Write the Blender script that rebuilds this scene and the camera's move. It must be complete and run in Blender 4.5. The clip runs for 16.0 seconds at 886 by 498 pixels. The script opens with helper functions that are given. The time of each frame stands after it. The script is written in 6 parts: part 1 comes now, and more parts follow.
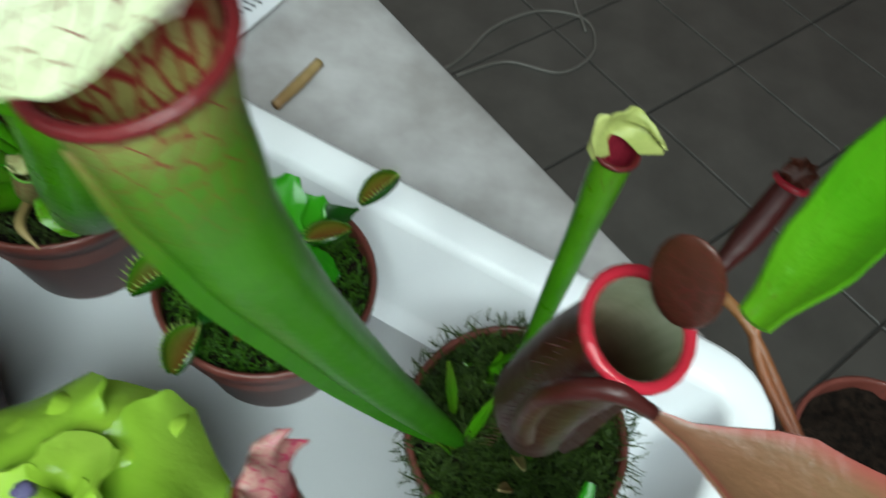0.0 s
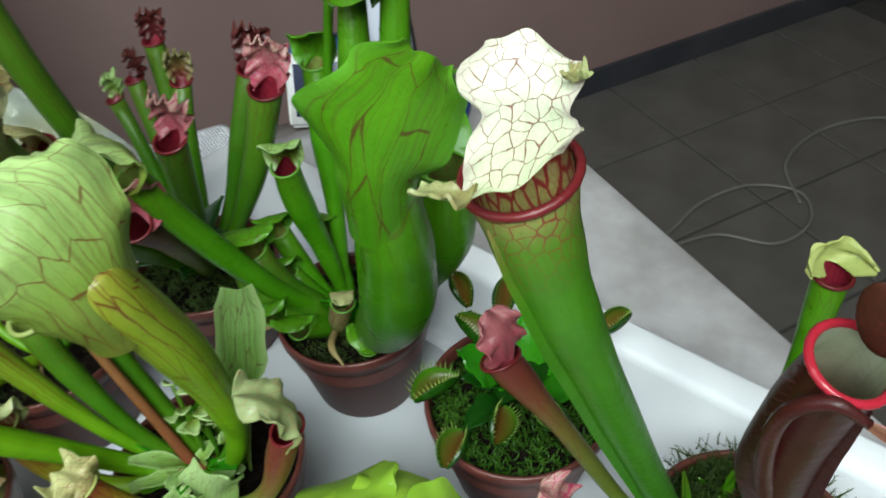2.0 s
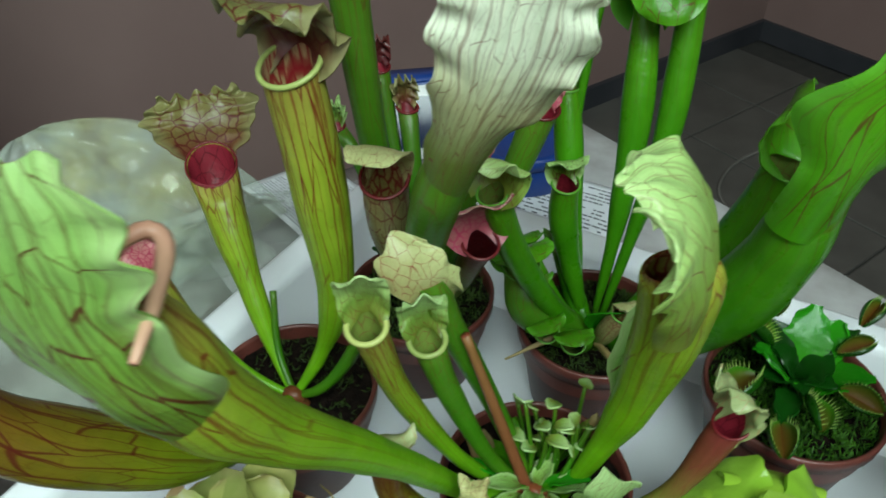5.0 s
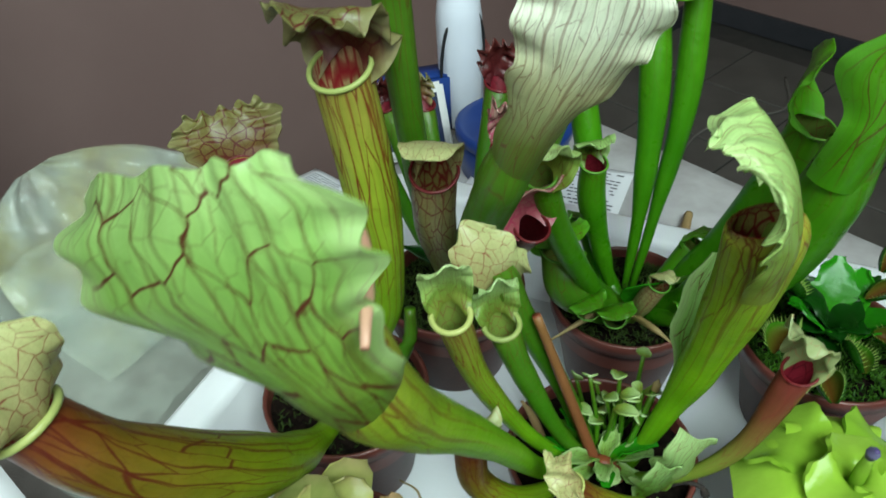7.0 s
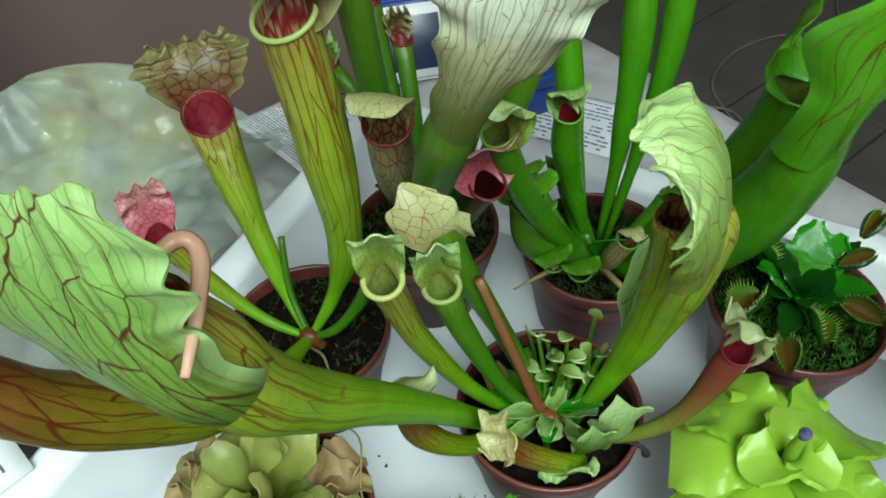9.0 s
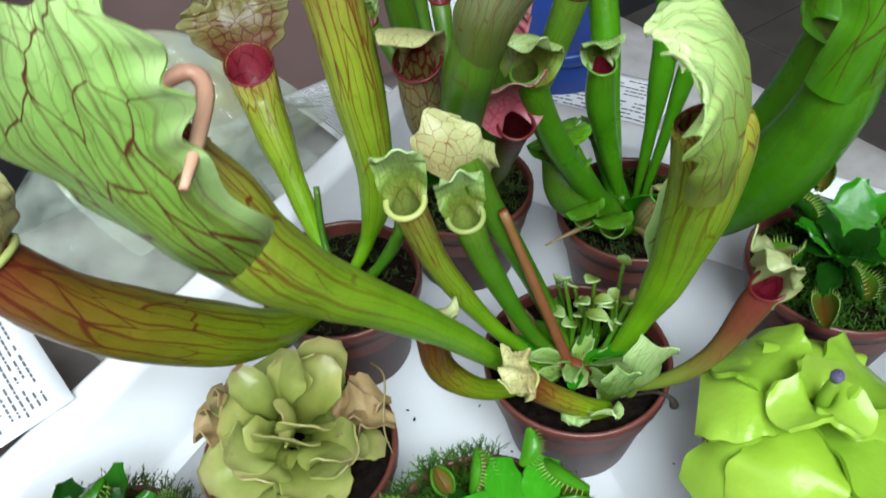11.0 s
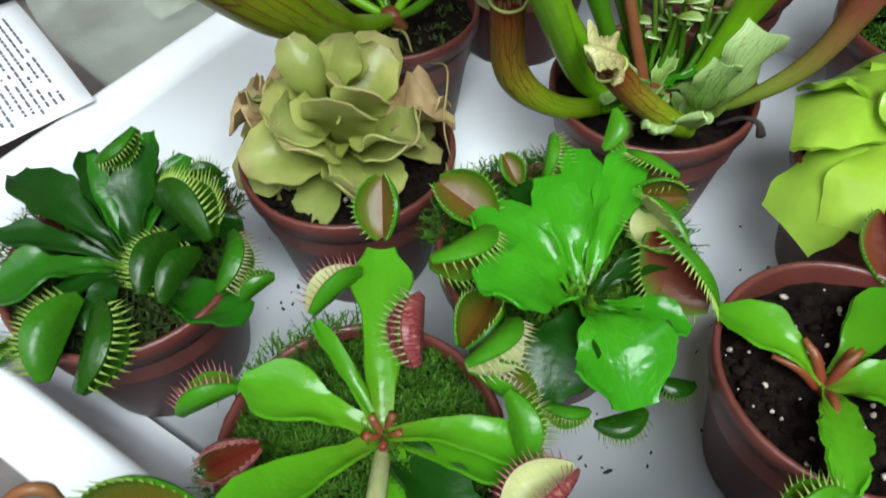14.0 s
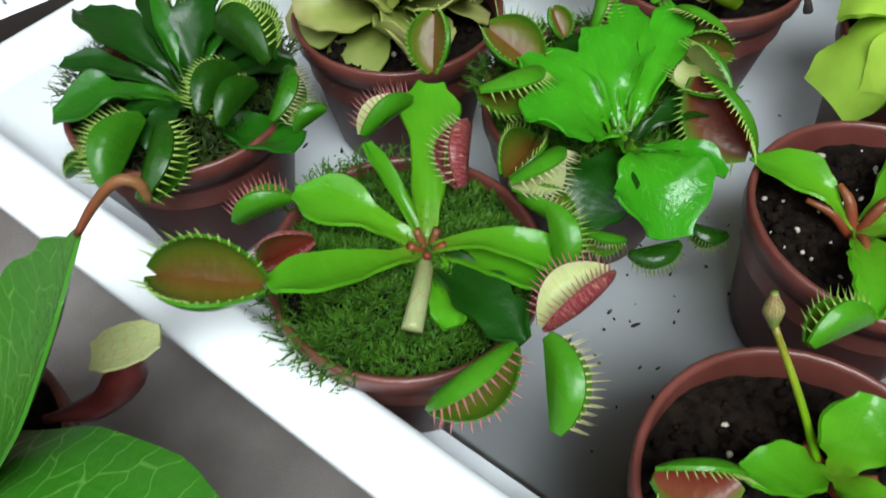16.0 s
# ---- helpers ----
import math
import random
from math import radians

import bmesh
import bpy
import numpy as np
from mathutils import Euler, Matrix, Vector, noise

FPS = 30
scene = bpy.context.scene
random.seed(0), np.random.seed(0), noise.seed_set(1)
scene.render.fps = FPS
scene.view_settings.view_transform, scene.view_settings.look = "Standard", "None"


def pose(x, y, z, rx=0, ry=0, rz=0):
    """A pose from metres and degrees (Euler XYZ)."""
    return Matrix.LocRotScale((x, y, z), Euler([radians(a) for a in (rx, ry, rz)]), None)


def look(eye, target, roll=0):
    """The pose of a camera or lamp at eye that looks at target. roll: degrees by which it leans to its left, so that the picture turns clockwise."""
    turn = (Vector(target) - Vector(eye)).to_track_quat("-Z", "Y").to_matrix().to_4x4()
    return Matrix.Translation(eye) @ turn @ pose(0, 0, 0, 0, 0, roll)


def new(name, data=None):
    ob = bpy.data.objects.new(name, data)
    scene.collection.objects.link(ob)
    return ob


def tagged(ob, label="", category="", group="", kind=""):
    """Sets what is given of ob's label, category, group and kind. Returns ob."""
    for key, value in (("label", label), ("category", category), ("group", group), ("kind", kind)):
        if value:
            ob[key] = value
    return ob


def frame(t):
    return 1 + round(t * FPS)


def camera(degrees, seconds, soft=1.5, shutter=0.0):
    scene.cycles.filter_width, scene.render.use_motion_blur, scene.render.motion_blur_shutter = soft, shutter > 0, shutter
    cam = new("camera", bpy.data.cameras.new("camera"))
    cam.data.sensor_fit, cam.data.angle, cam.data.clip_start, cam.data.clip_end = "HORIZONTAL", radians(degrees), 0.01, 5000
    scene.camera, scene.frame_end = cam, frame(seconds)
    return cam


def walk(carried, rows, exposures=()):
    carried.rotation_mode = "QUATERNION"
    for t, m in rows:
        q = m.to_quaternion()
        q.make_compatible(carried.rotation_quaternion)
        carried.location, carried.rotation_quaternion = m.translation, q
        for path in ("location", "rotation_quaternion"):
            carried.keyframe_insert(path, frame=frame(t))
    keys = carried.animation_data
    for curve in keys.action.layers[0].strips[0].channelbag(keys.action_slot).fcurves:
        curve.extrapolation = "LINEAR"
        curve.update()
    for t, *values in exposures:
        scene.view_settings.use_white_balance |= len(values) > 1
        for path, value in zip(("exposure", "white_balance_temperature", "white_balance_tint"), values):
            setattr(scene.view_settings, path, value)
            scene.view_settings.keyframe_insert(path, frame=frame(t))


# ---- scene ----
cam = camera(62.5, 16.0, soft=1.7, shutter=0.5)
PATH = [
    (0, (-0.0075, 0.0484, 0.3456), (0.0018, 0.2160, 0.0969), 13.32),
    (0.5, (-0.0317, 0.0385, 0.3654), (-0.0356, 0.2191, 0.1259), 9.85),
    (1, (-0.0354, 0.0339, 0.3736), (-0.0486, 0.2270, 0.1444), 7.23),
    (1.5, (-0.0255, 0.0111, 0.3771), (-0.0733, 0.2169, 0.1642), -0.05),
    (2, (-0.0150, -0.0098, 0.3781), (-0.0984, 0.1937, 0.1740), -5.58),
    (2.5, (-0.0008, -0.0248, 0.3771), (-0.0992, 0.1822, 0.1835), -6.79),
    (3, (-0.0137, -0.0396, 0.3787), (-0.1142, 0.1727, 0.1921), -5.62),
    (3.5, (-0.0536, -0.0536, 0.3815), (-0.1507, 0.1604, 0.1950), -3.23),
    (4, (-0.1159, -0.0577, 0.3835), (-0.1926, 0.1581, 0.1897), -1.15),
    (6.5, (-0.2714, -0.1015, 0.3716), (-0.2818, 0.1327, 0.1844), -2.66),
    (7, (-0.2581, -0.0887, 0.3799), (-0.2782, 0.1412, 0.1882), -3.50),
    (7.5, (-0.2335, -0.0673, 0.3963), (-0.2668, 0.1495, 0.1917), -6.11),
    (8, (-0.2293, -0.0546, 0.3903), (-0.2596, 0.1485, 0.1716), -4.92),
    (8.5, (-0.2276, -0.0606, 0.3928), (-0.2554, 0.1408, 0.1722), -3.18),
    (11, (-0.2101, -0.0925, 0.3701), (-0.2629, 0.1107, 0.1558), -6.14),
    (11.5, (-0.2148, -0.1051, 0.3462), (-0.2657, 0.0944, 0.1279), -4.83),
    (12, (-0.2160, -0.1138, 0.3310), (-0.2664, 0.0832, 0.1103), -4.59),
    (12.5, (-0.2201, -0.1229, 0.3204), (-0.2674, 0.0722, 0.0975), -3.15),
    (13, (-0.2280, -0.1350, 0.3045), (-0.2738, 0.0580, 0.0794), -2.26),
    (13.5, (-0.2334, -0.1458, 0.2873), (-0.2812, 0.0436, 0.0596), -2.39),
    (14, (-0.2343, -0.1528, 0.2767), (-0.2814, 0.0331, 0.0459), -2.09),
    (14.5, (-0.2360, -0.1662, 0.2646), (-0.2816, 0.0175, 0.0318), -0.80),
    (15, (-0.2376, -0.1757, 0.2559), (-0.2821, 0.0057, 0.0211), -0.01),
    (15.5, (-0.2348, -0.1810, 0.2567), (-0.2837, -0.0061, 0.0179), -1.14),
    (16, (-0.2318, -0.1938, 0.2573), (-0.2851, -0.0224, 0.0169), -1.70),
]
walk(cam, [(t, look(eye, target, roll)) for t, eye, target, roll in PATH], [(0, 0.15, 6400, -4), (1.0, 0.0, 6400, -6), (2.2, 0.25, 6500, 1), (4.2, -0.05, 6350, -10), (7, 0.12, 6350, -8), (8.7, 0.08, 6350, -8), (10.8, 0.43, 6320, 6), (11.5, 0.45, 6400, 4), (12.4, -0.33, 6500, 1), (13.5, -0.29, 6500, 2), (14.0, 0.34, 6450, 6), (14.5, 0.74, 6450, 8), (15, 0.16, 6450, 5), (16, 0.27, 6450, 5)])

# ---- light and world ----
E1, E2 = Vector((0.7071, -0.7071, 0)), Vector((0.7071, 0.7071, 0))


def at(a, b, z=0.0):
    """A place from room coordinates: a along the right-hand wall, b along the left-hand wall."""
    return E1 * a + E2 * b + Vector((0, 0, z))


world = bpy.data.worlds.new("world")
scene.world = world
world.use_nodes = True
sky = world.node_tree.nodes.new("ShaderNodeTexSky")
sky.sky_type, sky.sun_disc = "NISHITA", False
sky.sun_elevation, sky.sun_rotation = radians(38), radians(200)
world.node_tree.links.new(sky.outputs[0], world.node_tree.nodes["Background"].inputs[0])
world.node_tree.nodes["Background"].inputs[1].default_value = 0.07


def window_lamp(name, place, target, w, h, watts, colour):
    data = bpy.data.lights.new(name, "AREA")
    data.shape, data.size, data.size_y, data.energy, data.color = "RECTANGLE", w, h, watts, colour
    ob = new(name, data)
    ob.matrix_world = look(place, target)
    return ob


# daylight from two window openings out of view; the second added as frontal fill
window_lamp("window_light", at(0.74, -0.46, 1.50), at(-0.1, -0.1, 0.05), 1.12, 1.00, 56, (0.90, 0.97, 1.0))
window_lamp("window_light", at(-0.08, -1.27, 1.28), at(-0.08, 0, 0.05), 1.36, 1.0, 8, (0.90, 0.97, 1.0))


# ---- materials ----
def nodes_of(name):
    m = bpy.data.materials.new(name)
    m.use_nodes = True
    nt = m.node_tree
    return m, nt, nt.nodes["Principled BSDF"]


def mix(nt, fac, a, b, blend="MIX"):
    n = nt.nodes.new("ShaderNodeMix")
    n.data_type, n.blend_type = "RGBA", blend
    for sock, val in ((n.inputs[0], fac), (n.inputs[6], a), (n.inputs[7], b)):
        if isinstance(val, bpy.types.NodeSocket):
            nt.links.new(val, sock)
        elif isinstance(val, (int, float)):
            sock.default_value = val
        else:
            sock.default_value = (*val, 1)
    return n.outputs[2]


def ramp(nt, src, stops):
    n = nt.nodes.new("ShaderNodeValToRGB")
    while len(n.color_ramp.elements) < len(stops):
        n.color_ramp.elements.new(0.5)
    for e, (p, c) in zip(n.color_ramp.elements, stops):
        e.position = p
        e.color = (*c, 1) if not isinstance(c, (int, float)) else (c, c, c, 1)
    nt.links.new(src, n.inputs[0])
    return n.outputs[0]


def noise_tex(nt, scale, detail=4.0, coord=None, rough=0.55):
    n = nt.nodes.new("ShaderNodeTexNoise")
    n.inputs["Scale"].default_value, n.inputs["Detail"].default_value = scale, detail
    n.inputs["Roughness"].default_value = rough
    if coord is None:
        coord = nt.nodes.new("ShaderNodeTexCoord").outputs["Object"]
    nt.links.new(coord, n.inputs["Vector"])
    return n.outputs["Fac"]


def bump(nt, bsdf, src, strength, dist):
    b = nt.nodes.new("ShaderNodeBump")
    b.inputs["Strength"].default_value, b.inputs["Distance"].default_value = strength, dist
    nt.links.new(src, b.inputs["Height"])
    nt.links.new(b.outputs[0], bsdf.inputs["Normal"])


def plain(name, a, b, scale, rough, fine=0.0, fine_scale=600, metal=0.0, dirt=None, spec=0.5):
    """A surface of two close colours in soft patches, with fine relief and, if given, specks of dirt."""
    m, nt, s = nodes_of(name)
    col = mix(nt, ramp(nt, noise_tex(nt, scale), [(0.35, 0.0), (0.68, 1.0)]), a, b)
    if dirt:
        spot = ramp(nt, noise_tex(nt, scale * 9, 6), [(0.62, 0.0), (0.72, 1.0)])
        col = mix(nt, spot, col, dirt)
    nt.links.new(col, s.inputs["Base Color"])
    s.inputs["Roughness"].default_value, s.inputs["Metallic"].default_value = rough, metal
    s.inputs["Specular IOR Level"].default_value = spec
    if fine:
        bump(nt, s, noise_tex(nt, fine_scale, 5), fine, 0.001)
    return m


def leafy(name, stops, vein=None, amount=0.0, cells=(9.0, 7.0), thick=0.05, low=0.0, high=0.5, rough=0.36, glow=0.24, mottle=0.35, rim=None, stripes=0.0, taper=(0.7, 1.5), fibre=0.45):
    """A leaf skin. stops: colours from the foot to the tip; vein: the colour of a net of veins, dense from low to high along the leaf."""
    m, nt, s = nodes_of(name)
    uv = nt.nodes.new("ShaderNodeTexCoord").outputs["UV"]
    sep = nt.nodes.new("ShaderNodeSeparateXYZ")
    nt.links.new(uv, sep.inputs[0])
    obj = nt.nodes.new("ShaderNodeTexCoord").outputs["Object"]
    col = ramp(nt, sep.outputs[1], stops)
    blot = ramp(nt, noise_tex(nt, 70, 4, obj), [(0.35, 0.0), (0.7, 1.0)])
    dark = mix(nt, 1.0, col, (0.62, 0.72, 0.5), "MULTIPLY")
    blend = nt.nodes.new("ShaderNodeMath")
    blend.operation = "MULTIPLY"
    blend.inputs[1].default_value = mottle
    nt.links.new(blot, blend.inputs[0])
    col = mix(nt, blend.outputs[0], col, dark)
    own = nt.nodes.new("ShaderNodeObjectInfo").outputs["Random"]
    col = mix(nt, 1.0, col, ramp(nt, own, [(0.0, (0.69, 0.80, 0.64)), (0.5, (0.93, 0.98, 0.85)), (1.0, (1.04, 1.06, 0.90))]), "MULTIPLY")
    fib = nt.nodes.new("ShaderNodeMapping")
    fib.inputs["Scale"].default_value = (26, 1.6, 1)
    nt.links.new(uv, fib.inputs[0])
    streak = noise_tex(nt, 1.0, 5, fib.outputs[0], 0.65)
    col = mix(nt, fibre, col, ramp(nt, streak, [(0.28, (0.70, 0.76, 0.66)), (0.52, (1.0, 1.0, 1.0)), (0.76, (1.22, 1.14, 1.10))]), "MULTIPLY")
    height = noise_tex(nt, 260, 4, obj)
    if vein:
        mp = nt.nodes.new("ShaderNodeMapping")
        mp.inputs["Scale"].default_value = (cells[0], cells[1], 1)
        warp = nt.nodes.new("ShaderNodeTexNoise")
        warp.inputs["Scale"].default_value = 4.0
        nt.links.new(uv, warp.inputs["Vector"])
        wuv = nt.nodes.new("ShaderNodeVectorMath")
        wuv.operation = "MULTIPLY_ADD"
        wuv.inputs[1].default_value = (0.11, 0.11, 0.0)
        nt.links.new(warp.outputs["Color"], wuv.inputs[0])
        nt.links.new(uv, wuv.inputs[2])
        nt.links.new(wuv.outputs[0], mp.inputs[0])
        vo = nt.nodes.new("ShaderNodeTexVoronoi")
        vo.voronoi_dimensions, vo.feature = "2D", "DISTANCE_TO_EDGE"
        vo.inputs["Scale"].default_value = 1.0
        nt.links.new(mp.outputs[0], vo.inputs["Vector"])
        thin = ramp(nt, sep.outputs[1], [(0.0, taper[0]), (1.0, taper[1])])
        patch = ramp(nt, noise_tex(nt, 7.0, 3, uv), [(0.3, 0.45), (0.7, 2.4)])
        scale = []
        for src, other in ((vo.outputs["Distance"], thin), (None, patch)):
            mu = nt.nodes.new("ShaderNodeMath")
            mu.operation = "MULTIPLY"
            nt.links.new(src or scale[-1], mu.inputs[0])
            nt.links.new(other, mu.inputs[1])
            scale.append(mu.outputs[0])
        net = ramp(nt, scale[-1], [(0.0, 1.0), (thick * 0.45, 0.8), (thick, 0.0)])
        mp3 = nt.nodes.new("ShaderNodeMapping")
        mp3.inputs["Scale"].default_value = (cells[0] * 2.3, cells[1] * 2.3, 1)
        nt.links.new(wuv.outputs[0], mp3.inputs[0])
        vo2 = nt.nodes.new("ShaderNodeTexVoronoi")
        vo2.voronoi_dimensions, vo2.feature = "2D", "DISTANCE_TO_EDGE"
        vo2.inputs["Scale"].default_value = 1.0
        nt.links.new(mp3.outputs[0], vo2.inputs["Vector"])
        mask = ramp(nt, sep.outputs[1], [(low, 0.0), (high, amount)])
        fine = ramp(nt, vo2.outputs["Distance"], [(0.0, 0.30 * amount), (thick * 0.9, 0.0)])
        fmul = nt.nodes.new("ShaderNodeMath")
        fmul.operation = "MULTIPLY"
        nt.links.new(fine, fmul.inputs[0])
        nt.links.new(mask, fmul.inputs[1])
        col = mix(nt, fmul.outputs[0], col, vein)
        mul = nt.nodes.new("ShaderNodeMath")
        mul.operation = "MULTIPLY"
        nt.links.new(net, mul.inputs[0])
        nt.links.new(mask, mul.inputs[1])
        col = mix(nt, mul.outputs[0], col, vein)
        if stripes:
            wv = nt.nodes.new("ShaderNodeTexVoronoi")
            wv.voronoi_dimensions, wv.feature = "2D", "DISTANCE_TO_EDGE"
            mp2 = nt.nodes.new("ShaderNodeMapping")
            mp2.inputs["Scale"].default_value = (13, 0.28, 1)
            nt.links.new(wuv.outputs[0], mp2.inputs[0])
            nt.links.new(mp2.outputs[0], wv.inputs["Vector"])
            wv.inputs["Scale"].default_value = 1.0
            line = ramp(nt, wv.outputs["Distance"], [(0.0, stripes), (0.032, stripes * 0.6), (0.07, 0.0)])
            low_mask = ramp(nt, sep.outputs[1], [(low, 0.25), (max(high, 0.3), 1.0)])
            mul2 = nt.nodes.new("ShaderNodeMath")
            mul2.operation = "MULTIPLY"
            nt.links.new(line, mul2.inputs[0])
            nt.links.new(low_mask, mul2.inputs[1])
            col = mix(nt, mul2.outputs[0], col, vein)
    if rim:
        n = nt.nodes.new("ShaderNodeMath")
        n.operation = "MULTIPLY_ADD"
        n.inputs[1].default_value, n.inputs[2].default_value = 2.0, -1.0
        nt.links.new(sep.outputs[0], n.inputs[0])
        ab = nt.nodes.new("ShaderNodeMath")
        ab.operation = "ABSOLUTE"
        nt.links.new(n.outputs[0], ab.inputs[0])
        col = mix(nt, ramp(nt, ab.outputs[0], [(0.7, 0.0), (1.0, 0.9)]), col, rim)
    nt.links.new(col, s.inputs["Base Color"])
    gloss = nt.nodes.new("ShaderNodeMapRange")
    gloss.inputs["To Min"].default_value, gloss.inputs["To Max"].default_value = rough * 0.75, rough * 1.2
    nt.links.new(noise_tex(nt, 120, 4, obj), gloss.inputs["Value"])
    nt.links.new(gloss.outputs[0], s.inputs["Roughness"])
    s.inputs["Specular IOR Level"].default_value = 0.38
    bump(nt, s, height, 0.35, 0.0012)
    tr = nt.nodes.new("ShaderNodeBsdfTranslucent")
    nt.links.new(col, tr.inputs["Color"])
    mx = nt.nodes.new("ShaderNodeMixShader")
    mx.inputs[0].default_value = glow
    nt.links.new(s.outputs[0], mx.inputs[1])
    nt.links.new(tr.outputs[0], mx.inputs[2])
    nt.links.new(mx.outputs[0], nt.nodes["Material Output"].inputs["Surface"])
    return m


M = {}
M["tray"] = plain("white plastic", (0.80, 0.82, 0.86), (0.84, 0.86, 0.89), 9, 0.32, 0.05, 300)
M["cloth"] = plain("grey woven cloth", (0.15, 0.128, 0.118), (0.20, 0.178, 0.168), 40, 0.5, 0.8, 1400)
M["film"] = plain("cloudy plastic film", (0.30, 0.285, 0.28), (0.50, 0.49, 0.50), 14, 0.22, 0.3, 60)
M["tile"] = plain("dark floor tile", (0.088, 0.083, 0.076), (0.125, 0.118, 0.108), 7, 0.45, 0.2, 200)
M["grout"] = plain("floor joint", (0.045, 0.042, 0.04), (0.06, 0.055, 0.05), 30, 0.8, 0.4, 500)
M["wall"] = plain("mauve wall paint", (0.245, 0.160, 0.150), (0.275, 0.184, 0.171), 3, 0.6, 0.3, 240)
M["skirting"] = plain("dark skirting", (0.035, 0.037, 0.045), (0.055, 0.055, 0.065), 6, 0.45, 0.1)
# unseen ceiling, darkened to cut the light it bounces onto the plants
M["ceiling"] = plain("darkened ceiling paint", (0.12, 0.115, 0.11), (0.15, 0.145, 0.14), 2, 0.8, 0.1)
M["frame"] = plain("window frame paint", (0.75, 0.75, 0.74), (0.8, 0.8, 0.79), 5, 0.4)
# one plastic: walls darkened for their shaded sides, rims left brighter
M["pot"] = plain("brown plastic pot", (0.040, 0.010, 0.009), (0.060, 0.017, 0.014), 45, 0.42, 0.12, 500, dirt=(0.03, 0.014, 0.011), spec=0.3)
M["potrim"] = plain("lit pot rim plastic", (0.090, 0.024, 0.018), (0.125, 0.036, 0.028), 60, 0.36, 0.1, 500, dirt=(0.05, 0.025, 0.018))
M["soil"] = plain("dark peat", (0.003, 0.0022, 0.0018), (0.014, 0.009, 0.0065), 260, 0.95, 1.0, 800, spec=0.06)
M["perlite"] = plain("perlite", (0.34, 0.29, 0.23), (0.52, 0.47, 0.40), 300, 0.8)
M["crumb"] = plain("peat crumbs", (0.01, 0.008, 0.007), (0.03, 0.02, 0.015), 400, 0.9)
# sprigs near black at the foot: shade between them put in the colour
M["moss"] = leafy("green moss shaded at foot", [(0, (0.008, 0.030, 0.003)), (1, (0.105, 0.26, 0.008))], rough=0.7, glow=0.25, mottle=0.9)
M["moss_old"] = leafy("olive moss shaded at foot", [(0, (0.012, 0.022, 0.004)), (1, (0.075, 0.125, 0.013))], rough=0.75, glow=0.2, mottle=0.9)
M["paper"] = plain("white paper", (0.72, 0.73, 0.77), (0.78, 0.79, 0.82), 12, 0.6)
M["ink"] = plain("grey print", (0.10, 0.10, 0.12), (0.15, 0.15, 0.17), 50, 0.6)
M["blue"] = plain("blue plastic", (0.008, 0.03, 0.16), (0.012, 0.045, 0.22), 10, 0.35)
M["bottle"] = plain("milky plastic", (0.55, 0.58, 0.66), (0.62, 0.65, 0.72), 10, 0.3)
M["screen"] = plain("dark glass", (0.012, 0.018, 0.045), (0.02, 0.028, 0.06), 5, 0.12)
M["black"] = plain("black casing", (0.008, 0.008, 0.009), (0.016, 0.016, 0.018), 8, 0.5)
M["cable"] = plain("grey cable", (0.14, 0.135, 0.12), (0.19, 0.18, 0.165), 10, 0.5)

# pitcher plants: tubes, throats and hoods
M["tube_green"] = leafy("green pitcher", [(0, (0.090, 0.213, 0.010)), (0.5, (0.061, 0.197, 0.008)), (1, (0.098, 0.205, 0.018))], (0.107, 0.025, 0.012), 0.6, (14, 6), 0.06, 0.45, 0.9, mottle=0.6, stripes=0.4)
M["tube_bright"] = leafy("bright green pitcher", [(0, (0.075, 0.250, 0.007)), (0.6, (0.070, 0.255, 0.007)), (1, (0.095, 0.265, 0.010))], (0.082, 0.049, 0.010), 0.6, (9, 4), 0.05, 0.6, 1.0, rough=0.3, mottle=0.7, stripes=0.3)
M["tube_white"] = leafy("pale-topped pitcher", [(0, (0.045, 0.21, 0.008)), (0.70, (0.06, 0.20, 0.010)), (0.86, (0.09, 0.21, 0.02)), (0.96, (0.24, 0.27, 0.08)), (1, (0.34, 0.31, 0.14))], (0.20, 0.03, 0.025), 1.0, (22, 22), 0.13, 0.72, 0.95, mottle=0.5)
M["tube_vein"] = leafy("red-veined pitcher", [(0, (0.15, 0.40, 0.010)), (0.4, (0.20, 0.41, 0.012)), (0.8, (0.30, 0.36, 0.035)), (1, (0.31, 0.26, 0.06))], (0.13, 0.010, 0.007), 0.9, (17, 4.5), 0.05, 0.3, 0.75, stripes=0.85, mottle=0.6, taper=(2.2, 0.6))
M["tube_redtop"] = leafy("red-flushed pitcher", [(0, (0.17, 0.33, 0.010)), (0.4, (0.21, 0.31, 0.011)), (0.7, (0.22, 0.17, 0.016)), (1, (0.17, 0.035, 0.015))], (0.10, 0.010, 0.007), 0.9, (18, 6), 0.06, 0.2, 0.6, stripes=0.95, mottle=0.6, taper=(2.0, 0.6))
M["tube_salmon"] = leafy("salmon pitcher", [(0, (0.13, 0.27, 0.02)), (0.55, (0.19, 0.21, 0.04)), (0.85, (0.20, 0.06, 0.035)), (1, (0.17, 0.03, 0.03))], (0.18, 0.03, 0.025), 0.7, (12, 6), 0.08, 0.3, 0.8, mottle=0.5)
M["tube_dry"] = leafy("drying pitcher", [(0, (0.17, 0.27, 0.05)), (0.5, (0.30, 0.30, 0.13)), (1, (0.34, 0.26, 0.14))], (0.15, 0.018, 0.014), 1.0, (15, 11), 0.09, 0.25, 0.6, mottle=0.5, stripes=0.6, taper=(1.6, 0.7))
